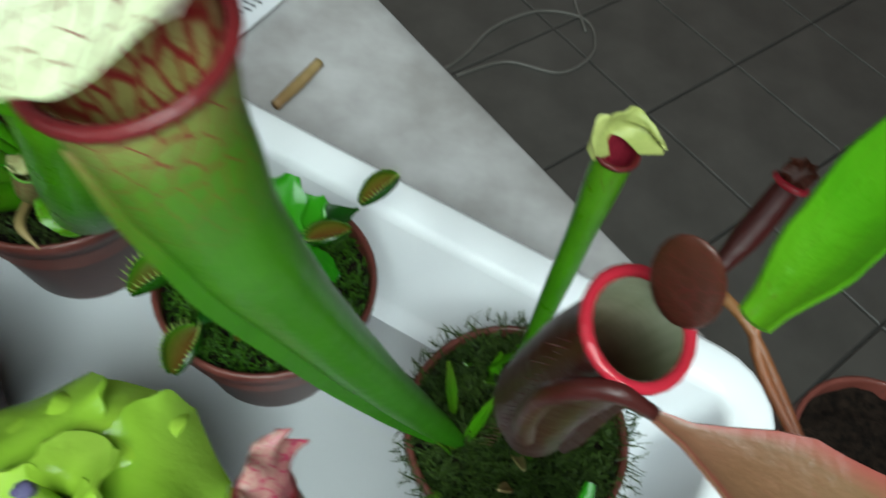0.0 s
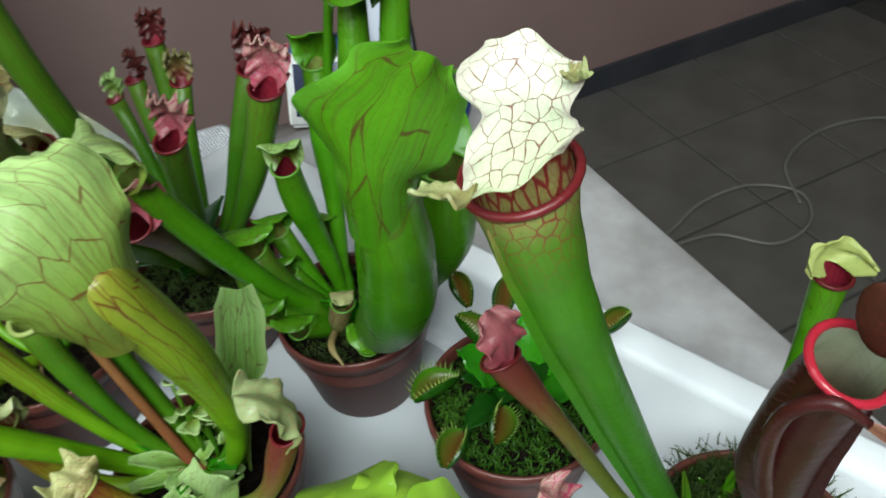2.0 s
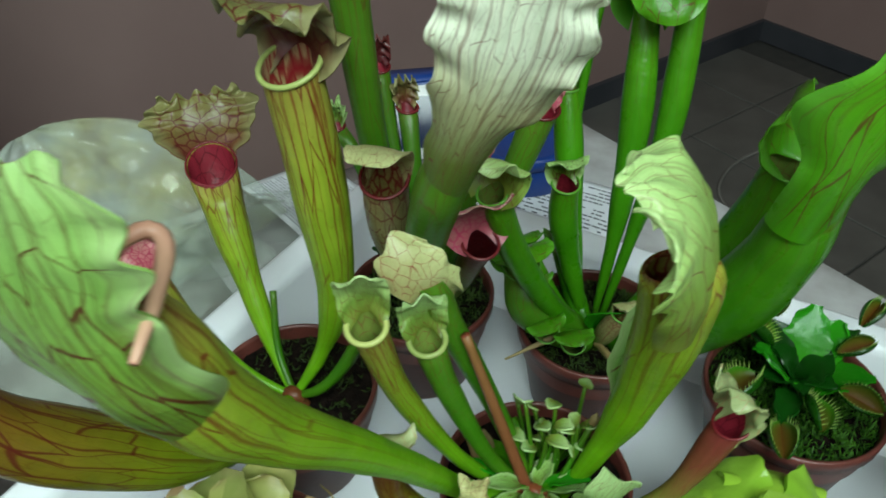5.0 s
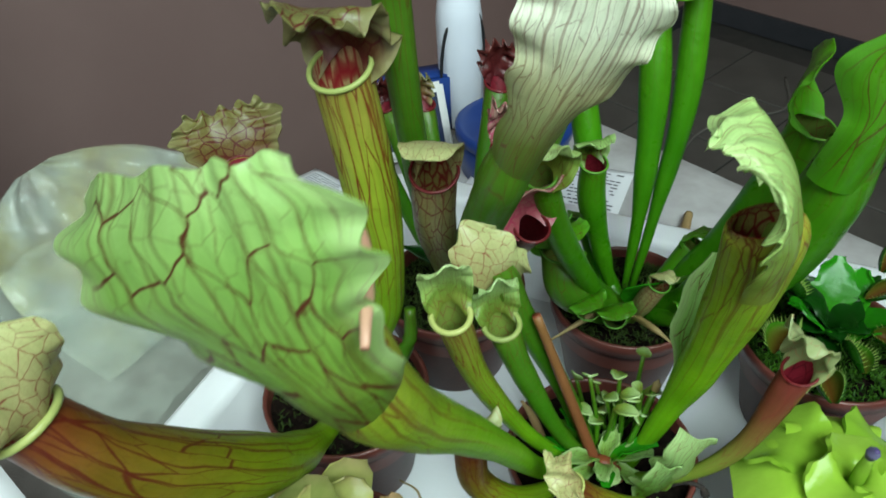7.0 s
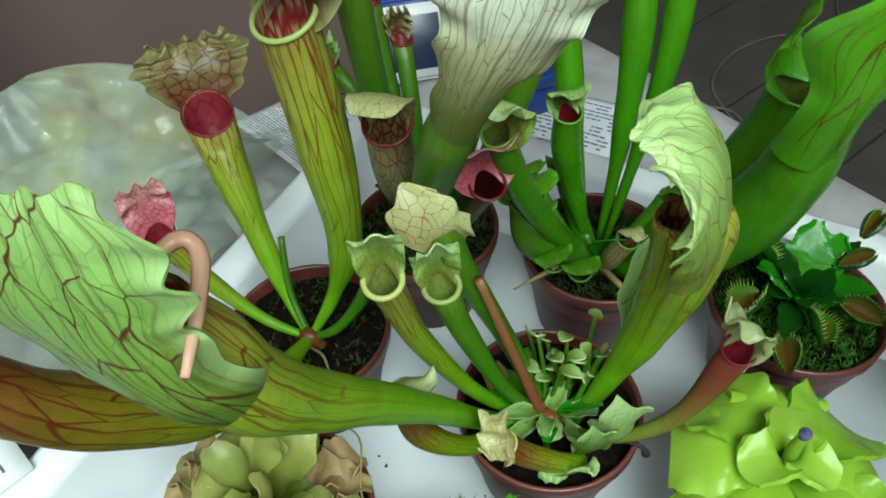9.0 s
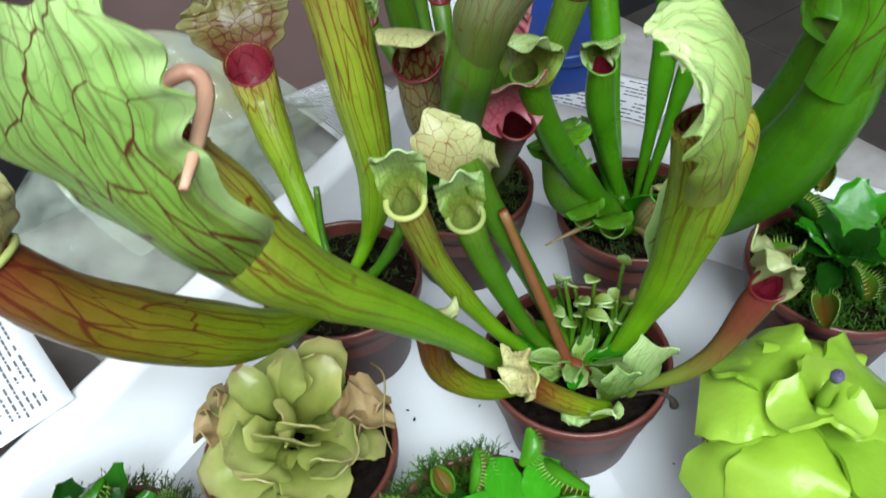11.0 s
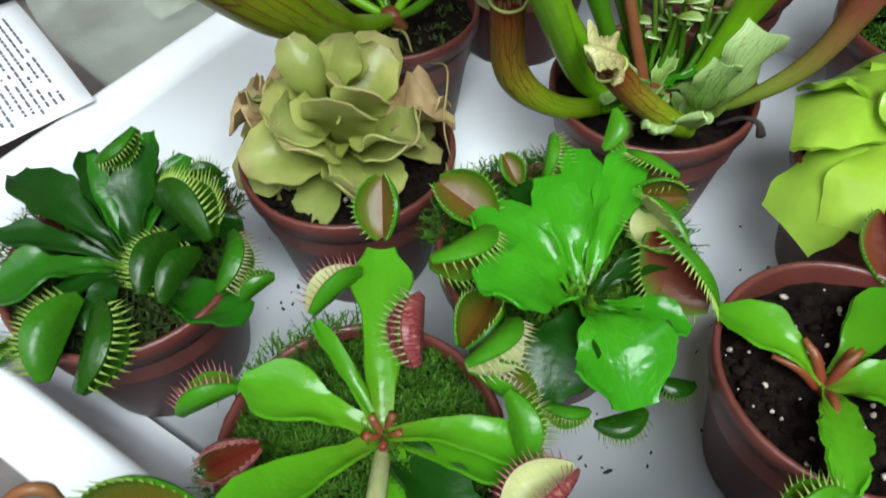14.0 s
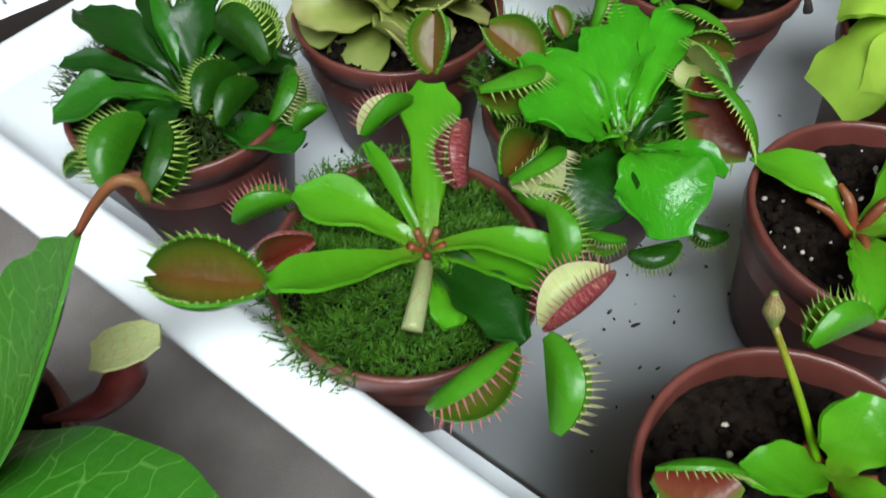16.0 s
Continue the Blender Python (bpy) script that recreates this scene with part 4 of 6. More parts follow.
def pot(x, y, r=0.046, h=0.07, label="", base=Z0, soil="soil", fill=0.009, moss=0, moss_h=0.006, moss_mat="moss", perlite=0, seed=0, moss_inner=0.0, dome=0.006, lean=0.0):
    """A round tapered plastic pot with its filling. h: the height of its rim above the tray's foot."""
    c = Vector((x, y, base))
    H = h - base
    p = thing("plant_pot", c, label or "brown plastic plant pot filled with dark peat", "plant pot", "plant pots")
    rb, t = r * 0.72, 0.0014
    prof = [(rb - 0.004, 0.0), (rb - 0.001, 0.0006), (rb, 0.003), (r - 0.0032, H - 0.010), (r - 0.0030, H - 0.009)]
    bm = bmesh.new()
    vs = grid(bm, lathe(prof, c), True)
    bm.faces.new(vs[0][::-1])
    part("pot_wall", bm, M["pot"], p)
    bm = bmesh.new()
    grid(bm, lathe([(r - 0.0030, H - 0.0095), (r - 0.0008, H - 0.009), (r - 0.0004, H - 0.001), (r - 0.0012, H), (r - 0.0026, H - 0.0004), (r - 0.0032, H - 0.002), (r - 0.0046, H - 0.024)], c), True)
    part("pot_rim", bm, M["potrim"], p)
    rng2 = random.Random(seed + 11)
    rs, rows = r - 0.0036, []
    for i in range(22):
        d = rs * (i / 21) if i else 0.0002
        row = []
        for j in range(48):
            a = 2 * math.pi * j / 48
            q = Vector((d * math.cos(a), d * math.sin(a), 0))
            z = H - fill + 0.0035 * noise.noise(q * 55 + Vector((seed * 3.1, 0, 0))) + 0.0022 * noise.noise(q * 190 + Vector((0, seed * 1.7, 0))) + 0.0012 * noise.noise(q * 480)
            row.append(c + q + Vector((0, 0, z)))
        rows.append(row)
    bm = bmesh.new()
    grid(bm, rows, True)
    s = part("soil", bm, M["soil"], p, "dark crumbly peat")
    if perlite:
        bm = bmesh.new()
        for _ in range(perlite):
            d, a = rs * 0.95 * math.sqrt(rng2.random()), rng2.uniform(0, 6.28)
            k = rng2.uniform(0.0004, 0.0014)
            m = Matrix.Translation(c + Vector((d * math.cos(a), d * math.sin(a), H - fill + 0.0008))) @ Euler((rng2.random() * 6, rng2.random() * 6, 0)).to_matrix().to_4x4() @ Matrix.Diagonal((k * rng2.uniform(0.8, 1.5), k, k * 0.8, 1))
            bmesh.ops.create_icosphere(bm, subdivisions=1, radius=1.0, matrix=m)
        tagged(part("perlite", bm, M["perlite"], p), kind="stuff")
        bm = bmesh.new()
        for _ in range(220):
            d, a = rs * 0.95 * math.sqrt(rng2.random()), rng2.uniform(0, 6.28)
            k = rng2.uniform(0.0008, 0.0026)
            m = Matrix.Translation(c + Vector((d * math.cos(a), d * math.sin(a), H - fill + 0.0006))) @ Euler((rng2.random() * 6, rng2.random() * 6, 0)).to_matrix().to_4x4() @ Matrix.Diagonal((k * rng2.uniform(0.8, 1.7), k, k * 0.8, 1))
            bmesh.ops.create_icosphere(bm, subdivisions=1, radius=1.0, matrix=m)
        tagged(part("peat_crumble", bm, M["soil"], p), kind="stuff")
    if moss:
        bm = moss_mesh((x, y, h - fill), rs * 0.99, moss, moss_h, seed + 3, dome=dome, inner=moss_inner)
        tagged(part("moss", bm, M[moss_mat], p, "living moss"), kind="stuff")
    return p


pot(-0.328, 0.060, label="brown plastic pot holding the yellowed butterwort", perlite=26, seed=1)
pot(-0.338, 0.166, label="brown plastic pot of dark peat with a red-rooted pitcher plant", seed=2, moss=250, moss_h=0.004, moss_mat="moss_old")
pot(-0.205, 0.128, 0.047, label="brown plastic pot of dark peat with a many-pitchered plant", seed=3)
pot(-0.177, 0.240, label="brown plastic pot with mossy peat under green pitchers", seed=4, moss=1000, moss_h=0.004, moss_mat="moss_old")
pot(-0.283, 0.250, label="brown plastic pot of mossy peat with tall pitchers", seed=5, moss=900, moss_h=0.005, moss_mat="moss_old")
pot(-0.070, 0.204, 0.048, label="brown plastic pot with moss and a dark flytrap", seed=6, moss=1500, moss_h=0.005, moss_mat="moss")
pot(-0.136, -0.008, 0.045, label="brown plastic pot of peat flecked with perlite", seed=7, perlite=70, fill=0.010)
pot(-0.162, -0.112, 0.045, label="brown plastic pot of bare peat in the tray", seed=8, perlite=14, fill=0.012)
pot(-0.103, 0.097, 0.044, label="brown plastic pot under a lime butterwort", seed=9)
lp = pot(-0.392, -0.013, 0.045, label="brown plastic pot with a crowded flytrap and moss", seed=10, moss=1500, moss_h=0.005, moss_mat="moss_old")
moss_fringe(lp, (-0.392, -0.013, 0.066), 0.045, [(40, 200)], 500, 22, "moss_old")
qp = pot(-0.284, -0.066, 0.045, label="brown plastic pot full of bright green moss shaded at foot", seed=12, moss=5200, moss_h=0.0040, fill=0.006, dome=0.008)
moss_fringe(qp, (-0.284, -0.066, 0.066), 0.045, [(90, 170), (200, 270)], 380, 23, "moss")
vp = pot(-0.236, 0.024, 0.045, label="brown plastic pot with moss and a bright flytrap", seed=13, moss=3400, moss_h=0.006, dome=0.013, moss_mat="moss")
moss_fringe(vp, (-0.236, 0.024, 0.066), 0.045, [(-20, 60), (90, 190)], 900, 21, "moss")
wp = pot(0.044, 0.157, label="brown plastic pot full of olive moss shaded at foot", seed=14, moss=2200, moss_h=0.006, moss_mat="moss_old", fill=0.006)
moss_fringe(wp, (0.044, 0.157, 0.066), 0.046, [(0, 360)], 600, 24, "moss_old")
pot(0.036, 0.046, 0.044, label="brown plastic pot with a copper-leaved tropical pitcher plant", seed=15)
pot(0.200, 0.168, 0.042, base=0.0012, label="brown plastic pot of dark peat beside the tray", seed=16)
pot(-0.392, -0.170, 0.044, base=-0.001, h=0.068, label="brown plastic pot standing on the cloth beside the tray", seed=17)

# ---- the white-hooded pitcher plant ----
g = "pitcher plants"
P = thing("pitcher_plant", (0.044, 0.157, 0.064), "pitcher plant with a white-hooded, red-lipped pitcher, growing from moss", "pitcher plant", g)
pitcher(P, [(0.022, 0.148, 0.066), (0.006, 0.136, 0.115), (-0.013, 0.120, 0.18), (-0.031, 0.107, 0.242), (-0.0395, 0.106, 0.268), (-0.0447, 0.1085, 0.2855)], [0.003, 0.0050, 0.0059, 0.0069, 0.0085, 0.0103, 0.0122], -120, "tube_white", "throat_red", "lip_red", 0.0011, 16, wing=0.003, lip_label="rolled dark red lip")
ribbon_hood(P, [(-0.0420, 0.0910, 0.2957), (-0.0420, 0.0985, 0.2985), (-0.0430, 0.1060, 0.3005), (-0.0455, 0.1142, 0.3015), (-0.0469, 0.1183, 0.3060), (-0.0476, 0.1218, 0.3100)], [0.0112, 0.0120, 0.0112, 0.0088, 0.0125, 0.0130, 0.0075], ((0.72, 0.68, 0.10), (0.99, 0.10, -0.03)), -0.18, 0.0014, 4.0, "hood_white", "white hood netted with thin red veins")
blade("hood_tip", P, (-0.0485, 0.0860, 0.2950), (-0.0595, 0.0885, 0.2935), 0.0062, M["hood_dry"], sag=0.001, fold=0.5, seed=3, shape=(1.0, 0.6, 0.45, 0.55, 0.7), wavy=0.1, label="shrivelled brown hood tip")
blade("hood_tip", P, (-0.0375, 0.1185, 0.3035), (-0.0335, 0.1175, 0.3045), 0.006, M["hood_dry"], fold=0.6, seed=5, shape=(0.6, 1.0, 0.8, 0.5), wavy=0.15, label="shrivelled brown hood tip")
pitcher(P, [(0.040, 0.167, 0.066), (0.039, 0.174, 0.10), (0.042, 0.188, 0.150), (0.044, 0.199, 0.190)], [0.0022, 0.003, 0.0045, 0.0062], -70, "tube_bright", "throat_crimson", "lip_red", 0.0009, 15,
        dict(length=0.011, width=0.024, lean=-30, bend=40, ruffle=0.004, seed=8, mat="lip_pale", neck=0.005, cup=0.8, lobes=3, label="small pale yellow two-horned hood"))
pitcher(P, [(0.020, 0.146, 0.066), (-0.008, 0.143, 0.098), (-0.037, 0.146, 0.138), (-0.062, 0.149, 0.169)], [0.0022, 0.0030, 0.0038, 0.0070], 150, "tube_salmon", "throat_crimson", "lip_red", 0.0008, 25,
        dict(length=0.024, width=0.018, lean=-30, bend=60, ruffle=0.004, seed=11, mat="hood_pink", neck=0.006, lobes=6, label="crumpled pink hood"))
pitcher(P, [(0.016, 0.126, 0.066), (-0.001, 0.106, 0.088), (-0.020, 0.092, 0.128), (-0.032, 0.090, 0.172)], [0.0020, 0.0030, 0.0042, 0.0065], 180, "tube_salmon", "throat_crimson", "lip_red", 0.0008, 10,
        dict(length=0.020, width=0.022, lean=-20, bend=80, ruffle=0.004, seed=12, mat="hood_pinknet", neck=0.006, lobes=6, label="pink hood netted with white"))
for k in range(16):
    a, d = rng.uniform(0, 6.28), rng.uniform(0.006, 0.03)
    x, y = 0.040 + d * math.cos(a), 0.163 + d * math.sin(a)
    blade("young_leaf", P, (x, y, 0.066), (x + rng.uniform(-0.012, 0.012), y + rng.uniform(-0.012, 0.012), 0.066 + rng.uniform(0.014, 0.034)), 0.004, M[rng.choice(["straw", "tube_green", "tube_bright"])], fold=0.5, seed=k, shape=(0.4, 0.8, 1, 0.7, 0.1), nv=8, nu=4)

# ---- the tropical pitcher plant ----
N = thing("tropical_pitcher_plant", (0.036, 0.046, 0.061), "tropical pitcher plant with a dark red pitcher and copper leaves", "pitcher plant", g)
stalk("stem", N, [(0.036, 0.046, 0.060), (0.060, 0.050, 0.12), (0.105, 0.062, 0.20)], [0.0035, 0.003, 0.0025], M["redstalk"])
blade("leaf", N, (0.105, 0.062, 0.205), (0.031, 0.093, 0.247), 0.030, M["nepleaf"], sag=0.012, fold=0.3, seed=3, shape=(0.3, 0.9, 1.0, 0.7, 0.05), label="copper-red leaf with a red edge")
blade("leaf", N, (0.080, 0.152, 0.268), (0.040, 0.103, 0.261), 0.014, M["tube_bright"], sag=0.002, fold=0.5, seed=4, shape=(0.5, 0.9, 1.0, 0.8, 0.3))
stalk("leaf_stalk", N, [(0.104, 0.062, 0.198), (0.108, 0.110, 0.235), (0.080, 0.152, 0.268)], [0.002, 0.002, 0.0018], M["tube_green"])
stalk("tendril", N, [(0.031, 0.093, 0.247), (0.023, 0.094, 0.250), (0.0165, 0.096, 0.240), (0.018, 0.101, 0.215), (0.026, 0.112, 0.180), (0.032, 0.119, 0.166)], [0.0012, 0.0018, 0.002, 0.0024, 0.003, 0.0034], M["tube_dark"], n=26)
body = pitcher(N, [(0.032, 0.119, 0.166), (0.029, 0.1185, 0.172), (0.026, 0.117, 0.190), (0.0255, 0.111, 0.222), (0.027, 0.104, 0.252)], [0.003, 0.0085, 0.0105, 0.0095, 0.0085], -40, "tube_dark", "throat_pale", "lip_bright", 0.0011, 22, wing=0.003, label="dark red pitcher", lip_label="glossy crimson ribbed lip")
bm = bmesh.new()
lid = [[Vector((0.0290, 0.1045, 0.2650)) + Vector((0.55, -0.35, 0.35)).normalized() * (0.0056 * math.sin(math.pi * i / 10)) * math.cos(2 * math.pi * j / 20) + Vector((-0.28, 0.2, 0.94)).normalized() * (0.0090 * -math.cos(math.pi * i / 10)) + Vector((0.5, 0.8, 0)).normalized() * (0.0012 * math.sin(math.pi * i / 10)) * math.sin(2 * math.pi * j / 20) for j in range(20)] for i in range(11)]
grid(bm, lid, True)
part("lid", bm, M["lid_brown"], N, "oval brown-red lid")
bm = bmesh.new()
lay = bm.loops.layers.uv.verify()
for k in range(26):
    f = k / 25
    b = Vector((0.0175, 0.108, 0.180)).lerp(Vector((0.019, 0.103, 0.248)), f)
    e = b + Vector((-0.004 + 0.0015 * math.sin(k * 2.1), -0.001, 0.0025))
    v = [bm.verts.new(b + Vector((0, 0, 0.0003))), bm.verts.new(b - Vector((0, 0, 0.0003))), bm.verts.new(e)]
    bm.faces.new(v)
tagged(part("bristles", bm, M["hood_dark"], body), kind="stuff")
for pts, r in (([(0.050, 0.132, 0.228), (0.056, 0.140, 0.236), (0.060, 0.146, 0.245)], 0.0030), ([(0.068, 0.142, 0.236), (0.078, 0.150, 0.242), (0.085, 0.153, 0.249)], 0.0028)):
    stalk("tendril", N, [(0.075, 0.10, 0.215), (0.062, 0.125, 0.222), pts[0]], [0.0012, 0.0012, 0.0015], M["redstalk"])
    pitcher(N, pts, [0.0016, r, r * 0.9], 60, "tube_dark", "throat_crimson", "lip_bright", 0.0008, 20, dict(length=0.006, width=0.006, lean=-10, bend=40, ruffle=0.0012, seed=2, mat="lid_brown", neck=0.003), n=16, seg=16, label="small dark red pitcher")
for tip in ((0.075, 0.10, 0.16), (0.052, 0.115, 0.145), (-0.005, 0.075, 0.135), (0.02, 0.10, 0.12)):
    blade("leaf", N, (0.040, 0.048, 0.075), tip, 0.022, M["petiole"], sag=0.012, fold=0.3, seed=5, shape=(0.25, 0.6, 1, 0.8, 0.1))

# ---- the green inflated pitchers ----
D = thing("pitcher_plant", (-0.177, 0.240, 0.062), "pitcher plant with swollen bright green pitchers in mossy peat", "pitcher plant", g)
pitcher(D, [(-0.168, 0.234, 0.066), (-0.150, 0.215, 0.085), (-0.127, 0.196, 0.125), (-0.113, 0.181, 0.175), (-0.109, 0.174, 0.218)], [0.004, 0.009, 0.0156, 0.0172, 0.0148, 0.0118], 95, "tube_bright", "throat_green", None, 0.0007, 26)
fan_hood(D, [(-0.1115, 0.1630, 0.198), (-0.1070, 0.1600, 0.228), (-0.1010, 0.1620, 0.248), (-0.0930, 0.1650, 0.266), (-0.0860, 0.1655, 0.278)], [0.022, 0.018, 0.034, 0.020, 0.008], [0.022, 0.017, 0.021, 0.020, 0.009], (0.97, 0.23, -0.10), [95, 62, 26, 16, 20], 0.0022, 0.4, "hood_green", "broad wavy green hood", 2)
pitcher(D, [(-0.160, 0.240, 0.066), (-0.135, 0.236, 0.10), (-0.112, 0.228, 0.150), (-0.106, 0.222, 0.196)], [0.004, 0.010, 0.015, 0.011], -30, "tube_bright", "throat_green", "lip_green", 0.0007, 15,
        dict(length=0.040, width=0.040, lean=-30, bend=60, ruffle=0.004, seed=22, mat="hood_green", neck=0.011, lobes=3))
pitcher(D, [(-0.180, 0.238, 0.066), (-0.200, 0.216, 0.095), (-0.224, 0.196, 0.150), (-0.236, 0.182, 0.196)], [0.003, 0.0055, 0.0070, 0.0068], -120, "tube_bright", "throat_green", "lip_green", 0.0007, 25,
        dict(length=0.034, width=0.034, lean=-30, bend=120, ruffle=0.004, seed=23, mat="hood_pale", neck=0.008, lobes=5, label="curled pale lime hood"))
pitcher(D, [(-0.184, 0.246, 0.066), (-0.194, 0.250, 0.10), (-0.202, 0.249, 0.135), (-0.203, 0.247, 0.160)], [0.003, 0.006, 0.008, 0.0072], -70, "tube_bright", "throat_crimson", "lip_green", 0.0007, 20,
        dict(length=0.024, width=0.022, lean=-20, bend=110, ruffle=0.002, seed=24, mat="hood_lime", neck=0.006, lobes=4))
pitcher(D, [(-0.176, 0.250, 0.066), (-0.172, 0.258, 0.12), (-0.170, 0.272, 0.18), (-0.172, 0.292, 0.240)], [0.002, 0.0036, 0.0066, 0.0086, 0.0068], -75, "tube_bright", "throat_green", "lip_green", 0.0008, 14,
        dict(length=0.052, width=0.042, lean=0, bend=172, ruffle=0.004, seed=25, mat="hood_green", neck=0.009, lobes=3))
pitcher(D, [(-0.172, 0.248, 0.066), (-0.162, 0.260, 0.12), (-0.152, 0.276, 0.18), (-0.150, 0.300, 0.262)], [0.002, 0.0032, 0.0056, 0.0078, 0.0066], -75, "tube_bright", "throat_green", "lip_green", 0.0008, 14,
        dict(length=0.052, width=0.042, lean=0, bend=172, ruffle=0.004, seed=26, mat="hood_green", neck=0.008, lobes=3))
pitcher(D, [(-0.186, 0.250, 0.066), (-0.194, 0.270, 0.11), (-0.202, 0.290, 0.155), (-0.207, 0.303, 0.188)], [0.003, 0.005, 0.0085, 0.0075], -75, "tube_bright", "throat_green", "lip_green", 0.0007, 14,
        dict(length=0.024, width=0.026, lean=-15, bend=90, ruffle=0.002, seed=27, mat="hood_green", neck=0.007, lobes=3))
pitcher(D, [(-0.182, 0.232, 0.066), (-0.196, 0.224, 0.078), (-0.214, 0.218, 0.098), (-0.222, 0.222, 0.122)], [0.005, 0.011, 0.014, 0.010], -60, "tube_green", "throat_green", "lip_green", 0.0007, 30,
        dict(length=0.026, width=0.034, lean=5, bend=95, ruffle=0.003, seed=28, mat="hood_green", neck=0.009, lobes=3))
blade("leaf", D, (-0.172, 0.226, 0.068), (-0.168, 0.210, 0.106), 0.026, M["petiole"], sag=0.004, fold=0.2, shape=(0.4, 0.7, 1.0, 1.0, 0.6, 0.05), label="round green leaf")
pitcher(D, [(-0.176, 0.222, 0.066), (-0.172, 0.216, 0.085), (-0.166, 0.214, 0.102)], [0.003, 0.006, 0.006], -60, "tube_dry", "throat_red", "lip_green", 0.0006, 20, dict(length=0.018, width=0.012, lean=5, bend=95, ruffle=0.002, seed=29, mat="hood_dry", neck=0.005))
for tip in ((-0.213, 0.236, 0.092), (-0.145, 0.226, 0.088), (-0.205, 0.206, 0.09), (-0.190, 0.204, 0.086), (-0.150, 0.205, 0.084), (-0.140, 0.25, 0.10), (-0.222, 0.25, 0.11), (-0.2, 0.268, 0.1)):
    pitcher(D, [(-0.176 + 0.006 * rng.uniform(-1, 1), 0.236, 0.066), ((tip[0] - 0.176) / 2, (tip[1] + 0.236) / 2, 0.072), tip], [0.003, 0.0065, 0.0065], rng.uniform(-120, -40), "tube_bright", "throat_green", "lip_green", 0.0006, 30,
            dict(length=0.020, width=0.022, lean=-10, bend=100, ruffle=0.002, seed=int(tip[1] * 1000), mat="hood_green", neck=0.005, lobes=3), n=16, seg=14)
stalk("dry_leaf", D, [(-0.180, 0.228, 0.068), (-0.17, 0.2, 0.082), (-0.160, 0.192, 0.078)], [0.0022, 0.002, 0.0006], M["straw"])
stalk("dry_leaf", D, [(-0.185, 0.23, 0.068), (-0.20, 0.21, 0.082), (-0.226, 0.196, 0.075)], [0.0022, 0.002, 0.0006], M["butter_dry"])
stalk("flower_stalk", D, [(-0.186, 0.252, 0.066), (-0.2, 0.29, 0.15), (-0.19, 0.32, 0.27)], [0.003, 0.0028, 0.0025], M["tube_bright"])

# ---- the many-pitchered plant in the middle ----
C = thing("pitcher_plant", (-0.205, 0.128, 0.061), "pitcher plant with lime red-veined hoods and a red-centred crown", "pitcher plant", g)
R0 = (-0.205, 0.122, 0.064)
pitcher(C, [(-0.214, 0.118, 0.066), (-0.236, 0.110, 0.080), (-0.2545, 0.079, 0.140), (-0.268, 0.0535, 0.185), (-0.279, 0.033, 0.219), (-0.2862, 0.0205, 0.244), (-0.2910, 0.0165, 0.262), (-0.2975, 0.0150, 0.278)], [0.004, 0.0048, 0.0060, 0.0074, 0.0092, 0.0112, 0.0119, 0.0100], -120, "tube_vein", "throat_red", None, 0.0009, 20)
fan_hood(C, [(-0.2870, 0.0095, 0.243), (-0.2925, 0.0012, 0.264), (-0.3005, 0.0008, 0.280), (-0.3055, 0.0030, 0.293), (-0.3080, 0.0070, 0.304), (-0.3095, 0.0125, 0.314)], [0.018, 0.015, 0.026, 0.050, 0.054, 0.040], [0.018, 0.020, 0.024, 0.031, 0.031, 0.020], (0.81, -0.16, 0.56), [95, 62, 30, 20, 20, 24], 0.0011, 3.1, "hood_lime", "large lime hood netted with dark red veins", 5)
stalk("curled_lip", C, [(-0.292, 0.012, 0.2955), (-0.2875, 0.020, 0.2960), (-0.2835, 0.019, 0.2935), (-0.2810, 0.008, 0.2905), (-0.2800, -0.004, 0.2870)], [0.0012, 0.0018, 0.0019, 0.0016, 0.0009], M["lip_rose"], label="pale pink rolled lip edge")
pitcher(C, [(-0.192, 0.122, 0.066), (-0.179, 0.126, 0.100), (-0.171, 0.121, 0.140), (-0.168, 0.109, 0.193), (-0.1705, 0.0985, 0.228), (-0.1730, 0.0970, 0.236)], [0.003, 0.0055, 0.0090, 0.0122, 0.0130, 0.0112], 160, "tube_vein", "throat_red", None, 0.0009, 24, squash=0.8)
fan_hood(C, [(-0.1630, 0.0945, 0.208), (-0.1620, 0.0920, 0.232), (-0.1665, 0.0925, 0.249), (-0.1745, 0.0920, 0.2615), (-0.1840, 0.0905, 0.267), (-0.1920, 0.0885, 0.267)], [0.017, 0.023, 0.029, 0.028, 0.023, 0.013], [0.017, 0.018, 0.025, 0.029, 0.024, 0.013], (0.34, 0.94, 0.0), [95, 60, 34, 24, 22, 28], 0.0030, 1.7, "hood_pale", "large ruffled pale lime hood with red veins", 4)
pitcher(C, [(-0.214, 0.122, 0.066), (-0.240, 0.114, 0.098), (-0.263, 0.108, 0.145), (-0.2735, 0.103, 0.188)], [0.0022, 0.0036, 0.0054, 0.0068], -80, "tube_vein", "throat_green", "lip_pale", 0.0012, 22,
        dict(length=0.026, width=0.020, lean=-25, bend=60, ruffle=0.003, seed=33, mat="hood_pale", neck=0.007, lobes=3))
pitcher(C, [(-0.210, 0.124, 0.066), (-0.228, 0.118, 0.098), (-0.246, 0.117, 0.142), (-0.2545, 0.120, 0.166)], [0.0022, 0.0036, 0.0054, 0.0068], -70, "tube_green", "throat_green", "lip_pale", 0.0012, 22,
        dict(length=0.022, width=0.020, lean=-20, bend=40, ruffle=0.003, seed=34, mat="hood_pale", neck=0.007, lobes=4))
